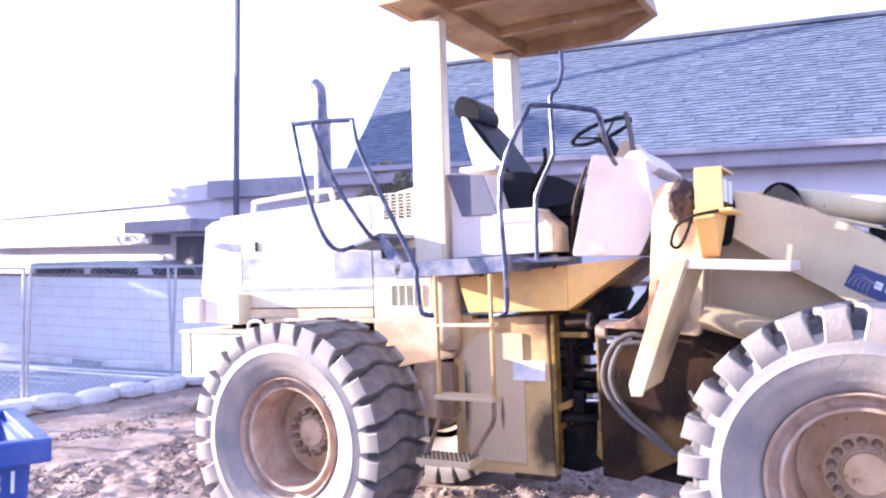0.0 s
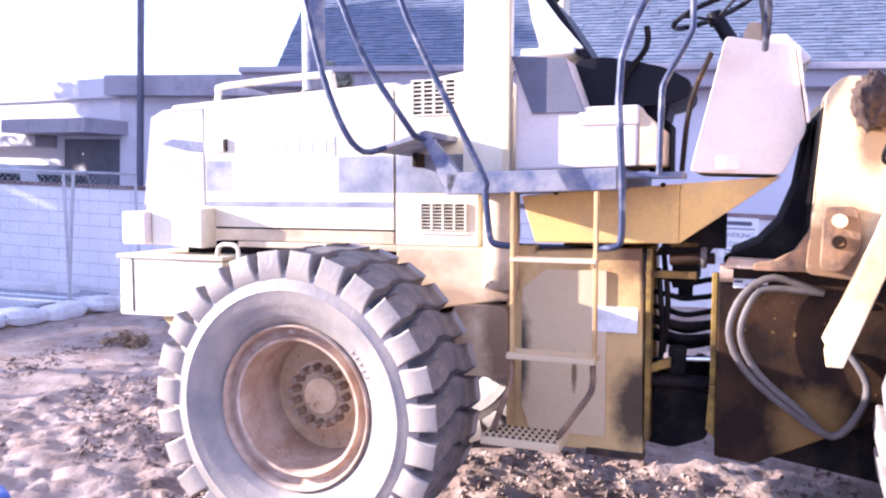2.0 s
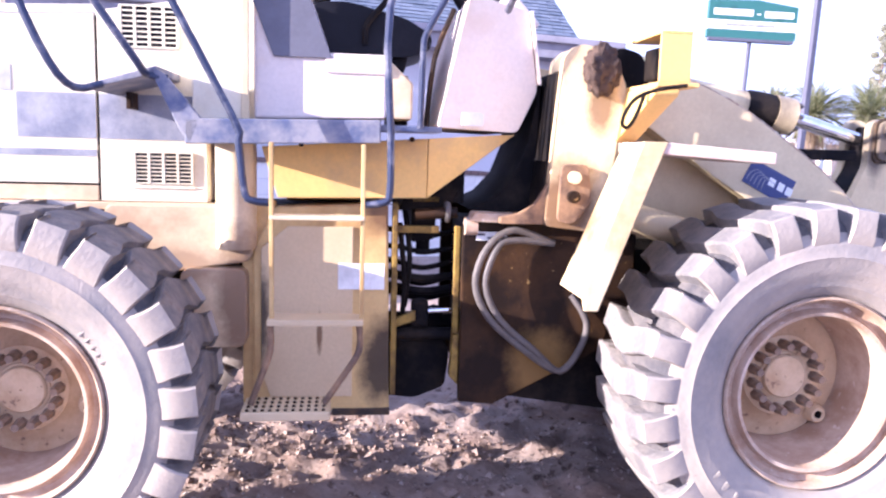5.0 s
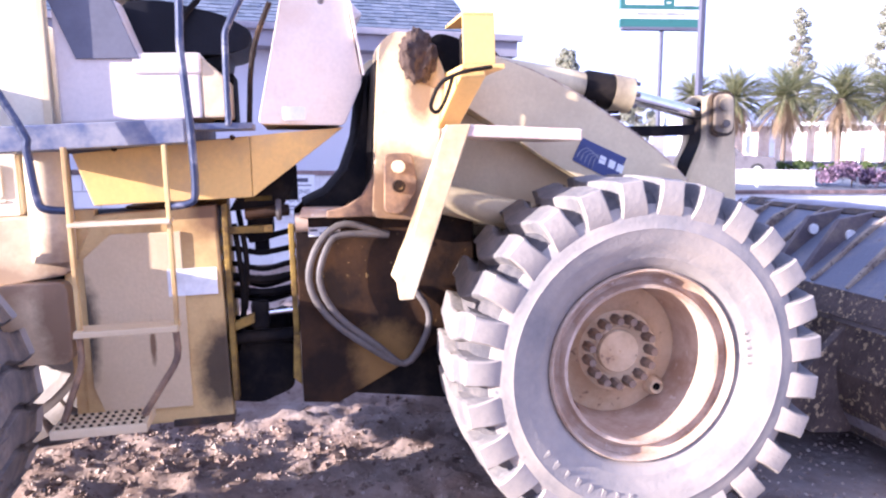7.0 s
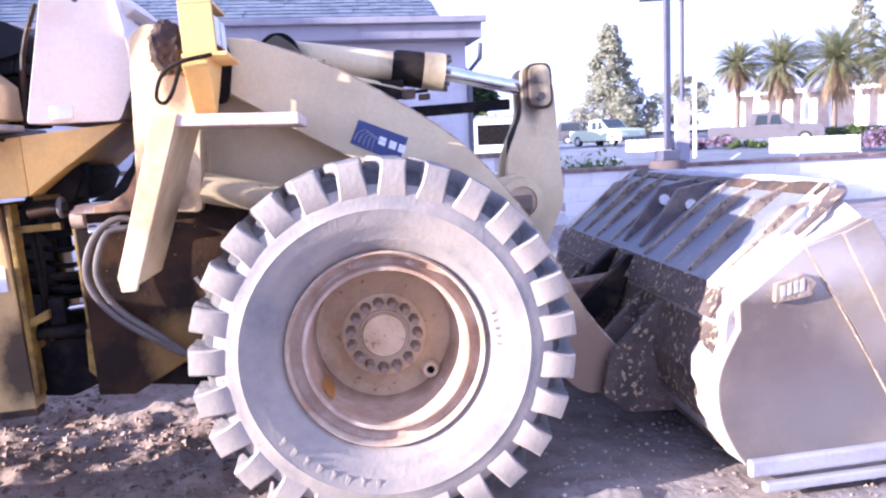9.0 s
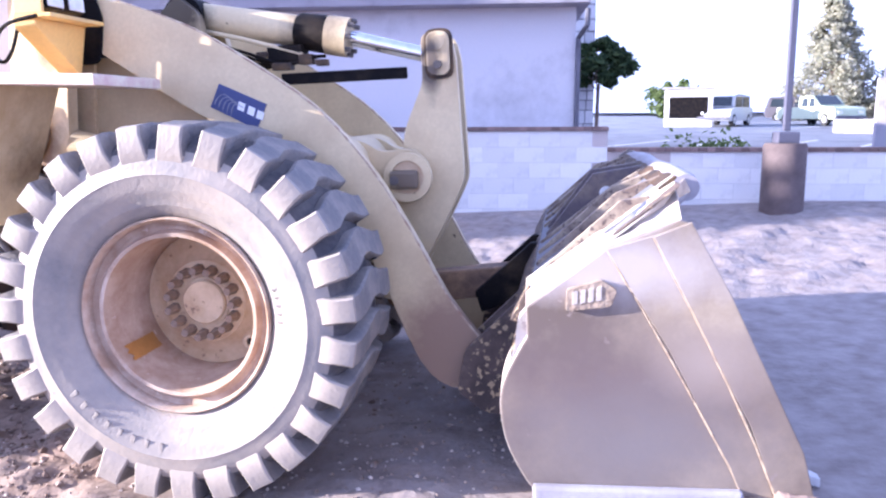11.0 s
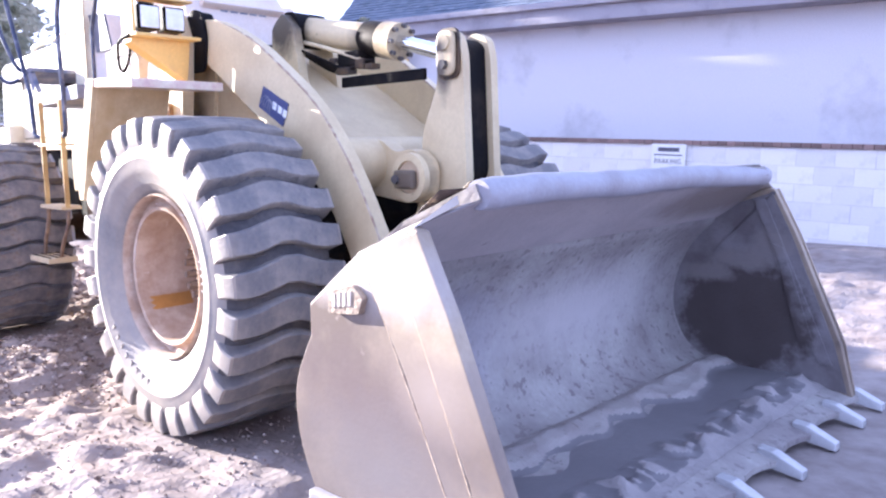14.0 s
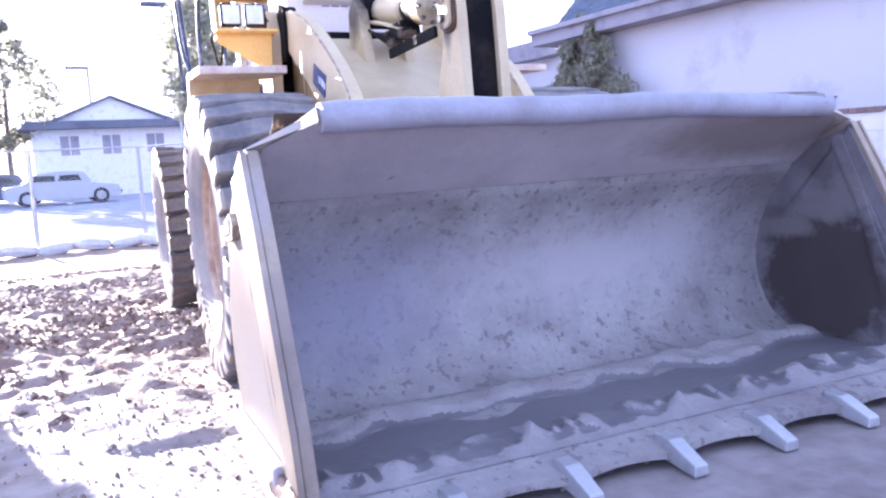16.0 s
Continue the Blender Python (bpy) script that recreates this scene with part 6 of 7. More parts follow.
# ---- fence, sandbags, waste bin ----
def fence_panel(a, c, height=1.95, lean=0.0):
    """A temporary panel: tube frame with a chain-link sheet, between two points of the plan."""
    a, c = Vector(a), Vector(c)
    d = c - a
    n = d.length
    th = tagged(new("fence_panel"), "galvanised temporary fence panel with chain link", "fence panel", "fence panels")
    th.matrix_world = Matrix.Translation((a.x, a.y, lot_height(a.x, a.y))) @ Matrix.Rotation(math.atan2(d.y, d.x), 4, "Z") @ pose(0, 0, 0, lean, 0, 0)
    for x in (0.02, n - 0.02):
        part("post", tube([(x, 0, 0), (x, 0, height)], 0.022, 8), GALV, th, smooth=True)
    for z in (height, 0.12):
        part("rail", tube([(0, 0, z), (n, 0, z)], 0.018, 8), GALV, th, smooth=True)
    b = bmesh.new()
    s = 0.085
    k = -int(height / s)
    while k * s < n:
        for sgn in (1, -1):
            x0 = k * s
            z0, z1 = 0.12, height
            p, q = (x0, x0 + (z1 - z0)) if sgn > 0 else (x0 + (z1 - z0), x0)
            (xa, za), (xb, zb) = (p, z0), (q, z1)
            ta = [t for t in ((0 - xa) / (xb - xa), (n - xa) / (xb - xa))]
            lo, hi = max(0, min(ta)), min(1, max(ta))
            if hi - lo > 0.01:
                tube([(xa + (xb - xa) * lo, 0, za + (zb - za) * lo), (xa + (xb - xa) * hi, 0, za + (zb - za) * hi)], 0.0019, 3, bm=b, caps=False)
        k += 1
    part("chain_link", b, LINK, th)
    return th


FENCE = [(-6.5, 6.9), (-6.62, 5.55), (-6.95, 3.2), (-8.0, 1.9), (-9.6, 0.95), (-9.5, -1.0), (-9.3, -3.3), (-9.2, -6.0)]
for i, (p, q) in enumerate(zip(FENCE, FENCE[1:])):
    fence_panel(p, q, 1.95, (4, -3, 1.5, 0, -1, 2, 0)[i])


def sandbag(k):
    r = random.Random(k)
    b = bmesh.new()
    bmesh.ops.create_cube(b, size=2)
    bmesh.ops.subdivide_edges(b, edges=b.edges, cuts=5, use_grid_fill=True)
    off = Vector((k * 3.7, 0, 0))
    for v in b.verts:
        p = v.co
        q = p.normalized() * 1.15
        p = p.lerp(q, 0.62)
        pinch = 1 - 0.25 * abs(p.x) ** 3
        v.co = Vector((p.x * 0.33, p.y * 0.19 * pinch, p.z * 0.105 * pinch * (1 + 0.25 * noise.noise(p * 1.4 + off)))) * (1 + 0.10 * noise.noise(p * 2.3 + off))
    return part("sandbag", b, BAG, smooth=True)


bags = [tagged(sandbag(k), "lumpy white sandbag along the fence foot", "sandbag", "sandbags along the fence") for k in range(4)]
k = 0
for p, q in zip(FENCE[:-1], FENCE[1:]):
    p, q = Vector(p), Vector(q)
    n = max(1, round((q - p).length / 0.56))
    for i in range(n):
        c = p.lerp(q, (i + 0.5) / n)
        d = q - p
        m = pose(c.x + 0.24, c.y - 0.05, lot_height(c.x, c.y) + 0.10 + 0.02 * (k % 2), 0, 6 * (-1) ** k, math.degrees(math.atan2(d.y, d.x)) + (k * 37 % 17) - 8)
        if k < 4:
            bags[k].matrix_world = m
        else:
            copy_thing(bags[k % 4], m)
        k += 1

# blue waste bin
bin_ = tagged(new("waste_bin"), "dented blue steel waste bin with white lettering", "waste bin")
bin_.matrix_world = Matrix.Translation((0.385, -2.085, lot_height(0.2, -2.2))) @ Matrix(((-0.45, -0.893, 0, 0), (-0.893, 0.45, 0, 0), (0, 0, 1, 0), (0, 0, 0, 1)))
W, D, H = 1.25, 0.68, 1.165
b = bmesh.new()
outer = [[b.verts.new((x, y, z)) for x, y in ((ins, ins), (W - ins, ins), (W - ins, D - ins), (ins, D - ins))] for z, ins in ((0.05, 0.13), (H, 0.05))]
inner = [[b.verts.new((x, y, z)) for x, y in ((ins, ins), (W - ins, ins), (W - ins, D - ins), (ins, D - ins))] for z, ins in ((H, 0.07), (0.09, 0.15))]
rings = outer + inner
for ra, rb in zip(rings, rings[1:]):
    for i in range(4):
        b.faces.new((ra[i], ra[(i + 1) % 4], rb[(i + 1) % 4], rb[i]))
b.faces.new(rings[0][::-1])
b.faces.new(rings[-1])
part("bin_body", b, BINBLUE, bin_)
for x0, x1, y0, y1 in ((0, W, 0, 0.05), (0, W, D - 0.05, D), (0, 0.05, 0.051, D - 0.051), (W - 0.05, W, 0.051, D - 0.051)):
    part("rim", box(x0, x1, y0, y1, H - 0.05, H + 0.03, 0.008), BINBLUE, bin_)
part("rib", box(0.1, W - 0.1, 0.06, 0.10, 0.40, 0.46, 0.006), BINBLUE, bin_)
for txt, x in (("931", 0.05),):
    cu = bpy.data.curves.new("lettering", "FONT")
    cu.body, cu.size, cu.extrude = txt, 0.106, 0.001
    tmp = bpy.data.objects.new("lettering", cu)
    me = bpy.data.meshes.new_from_object(tmp)
    bpy.data.objects.remove(tmp)
    me.materials.append(WHITE)
    o = new("lettering", me)
    o.parent = bin_
    o.matrix_local = Matrix.Translation((0.24, 0.052, 1.02)) @ Matrix.Rotation(radians(4.5), 4, "X") @ Matrix(((-1, 0, 0, 0), (0, 0, -1, 0), (0, 1, 0, 0), (0, 0, 0, 1)))

# ---- poles and sign ----
lamp = tagged(new("light_pole"), "tall dark parking lot light pole on concrete footing", "light pole")
lamp.matrix_world = pose(7.35, 6.42, 0.11)
part("footing", lathe([(0.0, 1.18), (0.225, 1.18), (0.245, 1.15), (0.245, 0.1)], 28, "z"), CONC, lamp, smooth=True)
part("base_cap", box(-0.12, 0.12, -0.12, 0.12, 1.18, 1.31, 0.01), POLEM, lamp)
part("pole", box(-0.038, 0.038, -0.038, 0.038, 1.32, 8.5, 0.012), POLEM, lamp)
part("lamp_head", box(-0.9, 0.9, -0.15, 0.15, 8.5, 8.65, 0.02), POLEM, lamp)
lamp2 = tagged(new("light_pole"), "tall dark light pole behind the loader", "light pole")
lamp2.matrix_world = pose(-7.75, 8.4, -0.3)
part("footing", lathe([(0.0, 1.05), (0.225, 1.05), (0.245, 1.02), (0.245, 0.0)], 28, "z"), CONC, lamp2, smooth=True)
part("base_cap", box(-0.12, 0.12, -0.12, 0.12, 1.05, 1.17, 0.01), POLEM, lamp2)
part("pole", box(-0.045, 0.045, -0.045, 0.045, 1.171, 9, 0.012), POLEM, lamp2)
part("lamp_head", box(-0.5, 0.5, -0.15, 0.15, 9, 9.15, 0.02), POLEM, lamp2)

sign = tagged(new("roadside_sign"), "green and white roadside sign on a pole", "sign")
sign.matrix_world = pose(14.2, 19.2, 0.2, rz=-14) @ Matrix.Diagonal((1.15, 1.0, 1.0, 1.0))
part("post", tube([(0, 0, 2.4), (0, 0, 5.609)], 0.06, 10), POLEM, sign, smooth=True)
part("post_box", box(-0.17, 0.17, -0.17, 0.17, 0.3, 2.4, 0.01), FASCIA, sign)
part("panel", prism([(-1.15, 6.061), (-1.15, 6.636), (0.1, 6.682), (1.15, 6.521), (1.15, 6.061)], -0.10, 0.10, 0.006), TEAL, sign, "teal top panel with white bars")
part("panel", box(-1.15, 1.15, -0.10, 0.10, 5.785, 6.055, 0.006), WHITE, sign)
part("panel", box(-1.15, 1.15, -0.10, 0.10, 5.532, 5.779, 0.006), TEAL, sign)
part("sign_tray", box(-1.1, 1.1, -0.14, 0.14, 5.44, 5.526, 0.01), POLEM, sign)
for x0, x1, z0, z1 in ((-1.02, 0.0, 6.199, 6.383), (0.1, 0.2, 6.245, 6.279), (0.3, 1.05, 6.176, 6.36)):
    part("lettering", box(x0, x1, -0.108, -0.1015, z0, z1, 0), WHITE, sign)
for x0, x1, z0, z1 in ((-0.7, 0.6, 5.877, 5.969),):
    part("lettering", box(x0, x1, -0.108, -0.1015, z0, z1, 0), STRIPE, sign)

# parking notice on the wall
nb = tagged(part("parking_notice", box(1.83, 2.28, 7.150, 7.165, 0.92, 1.43, 0.004), WHITE), "white parking notice fixed to the block wall", "sign")
for x0, x1, z0, z1 in ((1.92, 2.20, 1.335, 1.385), (1.87, 2.24, 1.285, 1.30), (1.90, 2.20, 1.015, 1.03), (1.90, 2.20, 0.975, 0.99)):
    part("lettering", box(x0, x1, 7.146, 7.1495, z0, z1, 0), POLEM, nb)
for txt, x, z, s in (("PARKING", 1.875, 1.185, 0.085), ("ONLY", 1.945, 1.075, 0.085)):
    cu = bpy.data.curves.new("lettering", "FONT")
    cu.body, cu.size, cu.extrude = txt, s, 0.001
    tmp = bpy.data.objects.new("lettering", cu)
    me = bpy.data.meshes.new_from_object(tmp)
    bpy.data.objects.remove(tmp)
    me.materials.append(POLEM)
    o = new("lettering", me)
    o.parent = nb
    o.matrix_local = pose(x, 7.148, z, 90)


# ---- plants ----
def leaves(n, place, size, seed, quad=True):
    """n small leaves: place(random) gives a point and the way it hangs."""
    r = random.Random(seed)
    vs, fs = [], []
    for _ in range(n):
        p = place(r)
        u = Vector((r.uniform(-1, 1), r.uniform(-1, 1), r.uniform(-0.8, 0.8))).normalized()
        w = u.orthogonal().normalized()
        w = (Matrix.Rotation(r.uniform(0, 6.28), 3, u) @ w)
        s = size * r.uniform(0.6, 1.4)
        i = len(vs)
        vs += [p - u * s, p + w * s * 0.5, p + u * s, p - w * s * 0.5]
        fs.append((i, i + 1, i + 2, i + 3))
    me = bpy.data.meshes.new("leaves")
    me.from_pydata(vs, [], fs)
    return me


def crown(name, me, mat, parent, label=""):
    me.materials.append(mat)
    o = new(name, me)
    o.parent = parent
    if label:
        o["label"] = label
    return o


def blob_points(centres):
    def place(r):
        c, rad = centres[int(r.random() * len(centres)) % len(centres)]
        while True:
            d = Vector((r.uniform(-1, 1), r.uniform(-1, 1), r.uniform(-1, 1)))
            if 0.25 < d.length < 1:
                break
        d *= rad * (0.75 + 0.5 * noise.noise(d * 2 + c))
        return Vector(c) + Vector((d.x, d.y, d.z * 0.8))
    return place


def tree(name, label, m, height, spread, mat, n, leaf, seed, bare=0.35, clumps=16, trunk=0.16, shape="round"):
    th = tagged(new(name), label, "tree")
    th.matrix_world = m
    r = random.Random(seed)
    b = tube([(0, 0, -0.2), (0.05 * spread, 0, height * bare), (0, 0.05 * spread, height * 0.7), (0, 0, height * 0.92)], [trunk, trunk * 0.8, trunk * 0.5, trunk * 0.15], 9)
    cs = []
    for i in range(clumps):
        f = (i + 0.5) / clumps
        z = height * (bare + (1 - bare) * f)
        wide = spread * ((1 - f) ** 0.8 + 0.08 if shape == "cone" else math.sin(math.pi * min(0.95, 0.15 + 0.8 * f)))
        a = i * 2.4 + r.uniform(-0.5, 0.5)
        d = wide * r.uniform(0.45, 0.9)
        c = Vector((d * math.cos(a), d * math.sin(a), z))
        cs.append((c, max(0.18 * spread, wide * 0.42)))
        tube([(0, 0, z - height * 0.06), (c.x * 0.5, c.y * 0.5, z - height * 0.02), tuple(c)], [trunk * 0.3, trunk * 0.2, trunk * 0.06], 5, bm=b)
    part("trunk", b, BARK, th, smooth=True)
    crown("crown", leaves(n, blob_points(cs), leaf, seed), mat, th)
    return th


def fronds(r, count, height, reach, top, low, droop):
    """Feathered fronds from one crown centre, their first slope between top and low."""
    vs, fs = [], []
    for k in range(count):
        a = r.uniform(0, 6.283)
        ang = top - (top - low) * (k + r.random()) / count
        n = 11
        length = reach * r.uniform(0.85, 1.08)
        p = Vector((0, 0, height))
        d0 = Vector((math.cos(a), math.sin(a), 0))
        side = Vector((-math.sin(a), math.cos(a), 0))
        for i in range(n):
            step = d0 * math.cos(ang) + Vector((0, 0, math.sin(ang)))
            q = p + step * length / n
            ang = max(-1.45, ang - droop * (0.6 + 0.12 * i))
            w = 0.19 * reach * math.sin(math.pi * min(0.96, 0.10 + i / n))
            for sgn in (-1, 1):
                for h in (0.0, 0.33, 0.66):
                    g = p.lerp(q, h)
                    j = len(vs)
                    tip = g + side * sgn * w * 0.55 + step * w * 1.0 - Vector((0, 0, w * 0.25))
                    vs += [g, g + step * 0.045, tip]
                    fs.append((j, j + 1, j + 2))
            j = len(vs)
            vs += [p - side * 0.018, p + side * 0.018, q + side * 0.012, q - side * 0.012]
            fs.append((j, j + 1, j + 2, j + 3))
            p = q
    me = bpy.data.meshes.new("fronds")
    me.from_pydata(vs, [], fs)
    return me


def palm(m, seed, height, reach):
    r = random.Random(seed)
    th = tagged(new("palm_tree"), "date palm with arching fronds and a dry skirt", "palm tree", "row of palms")
    th.matrix_world = m
    b = tube([(0, 0, -0.3), (0.03, 0, height * 0.5), (0, 0.03, height)], [0.17, 0.13, 0.13, 0.15, 0.22], 10, 2)
    part("trunk", b, BARK, th, smooth=True)
    crown("crown", fronds(r, 150, height, reach * 1.18, 1.45, -0.35, 0.085), PALM, th)
    crown("skirt", fronds(r, 60, height - 0.1, reach * 1.12, -0.35, -1.15, 0.05), DRYPALM, th, "dry tan hanging fronds")
    return th


for i, (x, y, z, reach) in enumerate(((25.8, 35.4, 5.15, 1.45), (27.6, 34.3, 4.95, 1.85), (29.7, 32.8, 5.0, 2.15), (31.55, 30.9, 4.9, 2.0), (33.9, 29.9, 4.9, 2.0))):
    palm(pose(x, y, lotz(y) - 0.05, rz=40 * i), 20 + i, z - lotz(y), reach)
tree("cedar_tree", "tall pale cedar beyond the parking lot", pose(25.6, 52.3, 1.2), 8.4, 3.0, HAZELEAF, 13000, 0.15, 3, 0.03, 70, 0.16, "cone")
tree("pine_tree", "tall thin pale pine behind the palms", pose(60.8, 58.1, 1.2), 15.5, 3.4, HAZELEAF, 5000, 0.22, 5, 0.2, 34, 0.26, "cone")
tree("cedar_tree", "slim pale cedar behind the palms", pose(58.4, 67.2, 1.2), 16.0, 3.0, HAZELEAF, 6500, 0.2, 6, 0.1, 44, 0.24, "cone")
tree("street_tree", "pale round street tree", pose(27.4, 51.5, 1.2), 3.0, 2.2, HAZELEAF, 2600, 0.15, 7, 0.2, 16, 0.12)
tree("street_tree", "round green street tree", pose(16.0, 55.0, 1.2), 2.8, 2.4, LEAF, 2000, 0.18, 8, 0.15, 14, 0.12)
tree("street_tree", "pale loose street tree behind the sign", pose(30.4, 50.0, 1.2), 4.6, 2.2, HAZELEAF, 3200, 0.15, 9, 0.25, 18, 0.12)
tree("bougainvillea", "dark bougainvillea tree with red bracts by the pillar", pose(5.72, 12.0, 0.3) @ Matrix.Diagonal((1.2, 0.9, 1.0, 1.0)), 2.72, 0.66, FLOWER, 6500, 0.05, 10, 0.70, 17, 0.035)
tree("oleander_shrub", "pale dusty shrub against the stucco wall", pose(-3.75, 7.56, 0.2) @ Matrix.Diagonal((1.0, 0.3, 1.0, 1.0)), 3.15, 1.2, PALEAF, 15000, 0.055, 11, 0.05, 34, 0.05)
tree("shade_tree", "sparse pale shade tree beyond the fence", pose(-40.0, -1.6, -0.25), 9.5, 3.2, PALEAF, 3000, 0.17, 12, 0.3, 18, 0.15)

tree("shade_tree", "tall pale tree set beyond the fence to shade the walls", pose(-13.4, 4.3, -0.25), 7.0, 2.25, HAZELEAF, 14000, 0.11, 13, 0.25, 60, 0.15)
# added behind the first tree, out of sight, to shade the left wall
tree("shade_tree", "tall pale tree set beyond the fence to shade the walls", pose(-19.3, 5.8, -0.25), 8.2, 2.65, HAZELEAF, 14000, 0.14, 14, 0.22, 60, 0.17)


def shrub(name, label, m, r, mat, n, leaf, seed, h=0.7):
    th = tagged(new(name), label, "shrub")
    th.matrix_world = m
    rr = random.Random(seed)
    cs = [(Vector((rr.uniform(-r, r), rr.uniform(-r * 0.5, r * 0.5), h * rr.uniform(0.3, 0.7))), 0.5 * h) for _ in range(int(6 + r * 6))]
    part("stems", tube([(0, 0, -0.1), (0.03, 0, h * 0.4)], 0.03, 6), BARK, th)
    crown("crown", leaves(n, blob_points(cs), leaf, seed), mat, th)


shrub("dry_weeds", "small dry brown weed tuft on the dirt", pose(-4.1, 3.6, lot_height(-4.1, 3.6) - 0.02), 0.22, DRYPALM, 420, 0.035, 36, 0.22)
shrub("purple_shrub", "low purple flowering shrub in a planter", pose(24.3, 22.0, 0.72), 1.6, PURPLE, 3800, 0.07, 31, 0.95)
shrub("purple_shrub", "low purple flowering shrub in a planter", pose(21.6, 31.2, 0.8), 1.3, PURPLE, 1500, 0.08, 32, 0.6)
shrub("hedge", "clipped green hedge along the street", pose(31.2, 30.2, 1.0, rz=-42), 4.6, LEAF, 5000, 0.09, 33, 0.7)
shrub("ground_cover", "low bright green ground cover", pose(22.8, 29.6, 0.78), 0.9, LEAF, 1400, 0.07, 34, 0.45)
shrub("ground_cover", "low bright green ground cover", pose(6.6, 8.3, 0.35), 0.7, LEAF, 1600, 0.05, 35, 1.1)

# stone planters and the stone pillar
def stone_course(th, x0, x1, z0, z1, y, seed, mat=STONE, h=0.16):
    r = random.Random(seed)
    z = z0
    while z < z1 - 0.04:
        hh = min(h * r.uniform(0.8, 1.35), z1 - z)
        x = x0
        while x < x1 - 0.03:
            w = min(h * r.uniform(0.9, 2.2), x1 - x)
            part("stone", box(x + 0.008, x + w - 0.008, y - 0.03 * r.uniform(0.6, 1.3), y + 0.02, z + 0.008, z + hh - 0.008, 0.008), mat, th)
            x += w
        z += hh


pillar = tagged(new("stone_pillar"), "grey fieldstone pillar beside the building", "pillar")
pillar.matrix_world = pose(5.45, 12.5, 0) @ Matrix.Diagonal((1.2, 1.2, 1.25, 1.0))
part("core", box(-0.21, 0.21, -0.2, 0.2, 0.2, 3.3, 0), MORTAR, pillar)
stone_course(pillar, -0.22, 0.22, 0.8, 3.3, -0.2, 41, STONE, 0.17)
for i, (x, y, w) in enumerate(((21.9, 23.6, 1.6), (18.9, 31.6, 1.1))):
    pl = tagged(new("stone_planter"), "pale dry-stone planter on the street corner", "planter")
    pl.matrix_world = pose(x, y, lotz(y) - 0.02, rz=-40)
    part("core", box(-w, w, -0.002, 1.2, 0, 0.60, 0.02), MORTAR, pl)
    stone_course(pl, -w, w, 0.0, 0.64, 0.0, 50 + i, PSTONE, 0.30)


# ---- vehicles ----
def car(m, kind, paint, label):
    th = tagged(new("pickup_truck" if kind == "pickup" else "parked_car"), label, "car")
    th.matrix_world = m
    L, Wd, H = (5.2, 0.92, 1.65) if kind == "pickup" else ((4.6, 0.88, 1.45) if kind == "sedan" else (4.7, 0.92, 1.75))
    h = L / 2
    if kind == "sedan":
        body = [(-h, 0.45), (-h + 0.05, 0.85), (-h + 0.9, 0.95), (h - 1.3, 0.92), (h - 0.1, 0.75), (h, 0.4), (h - 0.1, 0.25), (-h + 0.1, 0.25)]
        cab = [(-h + 0.75, 0.94), (-h + 1.35, 1.40), (0.25, H), (0.85, 1.38), (h - 1.15, 0.92)]
    elif kind == "pickup":
        body = [(-h, 0.5), (-h, 1.0), (0.0, 1.0), (h - 1.35, 1.05), (h - 0.08, 0.95), (h, 0.5), (h - 0.1, 0.35), (-h + 0.1, 0.35)]
        cab = [(-0.75, 1.0), (-0.68, 1.58), (0.35, H), (1.15, 1.05)]
    else:
        body = [(-h, 0.45), (-h, 1.0), (h - 1.2, 1.02), (h - 0.1, 0.85), (h, 0.4), (h - 0.1, 0.28), (-h + 0.1, 0.28)]
        cab = [(-h + 0.05, 1.0), (-h + 0.25, 1.68), (0.5, H), (1.0, 1.6), (h - 1.0, 1.02)]
    part("body", prism(rounded(body, 0.12), -Wd, Wd, 0.05), paint, th)
    part("cabin", prism(rounded(cab, 0.12), -Wd * 0.86, Wd * 0.86, 0.05), paint, th)
    lo = min(x for x, z in cab) + 0.28
    hi = max(x for x, z in cab) - 0.42
    for s in (-1, 1):
        for a, c in ((lo, (lo + hi) / 2 - 0.05), ((lo + hi) / 2 + 0.05, hi)):
            part("side_window", prism([(a, 1.03), (a + 0.10, H - 0.17), (c - 0.12 if c == hi else c, H - 0.17), (c, 1.03)], min(s * Wd * 0.862, s * Wd * 0.875), max(s * Wd * 0.862, s * Wd * 0.875), 0), GLASS, th)
    (xa, za), (xb, zb) = cab[-2], cab[-1]
    b = bmesh.new()
    nx, nz = (za - zb), (xb - xa)
    n = math.hypot(nx, nz)
    o = (nx / n * 0.012, nz / n * 0.012)
    q = [b.verts.new((x + o[0], y, z + o[1])) for x, z, y in ((xa * 0.95 + xb * 0.05, za * 0.95 + zb * 0.05, -0.65), (xa * 0.1 + xb * 0.9, za * 0.1 + zb * 0.9, -0.7), (xa * 0.1 + xb * 0.9, za * 0.1 + zb * 0.9, 0.7), (xa * 0.95 + xb * 0.05, za * 0.95 + zb * 0.05, 0.65))]
    b.faces.new(q)
    part("windscreen", b, GLASS, th)
    for x in (-h + 0.85, h - 0.85):
        for s in (-1, 1):
            w = part("wheel", tube([(x, s * (Wd - 0.2), 0.33), (x, s * (Wd + 0.01), 0.33)], 0.33, 20), TYREB, th)
            part("hubcap", tube([(x, s * (Wd + 0.011), 0.33), (x, s * (Wd + 0.02), 0.33)], 0.2, 16), GALV, w)
    for s in (-0.62, 0.62):
        part("headlight", box(h - 0.06, h + 0.005, s - 0.15, s + 0.15, 0.62, 0.76, 0.02), WHITE, th)
        part("tail_light", box(-h - 0.005, -h + 0.05, s - 0.12, s + 0.12, 0.68, 0.85, 0.02), FASCIA, th)
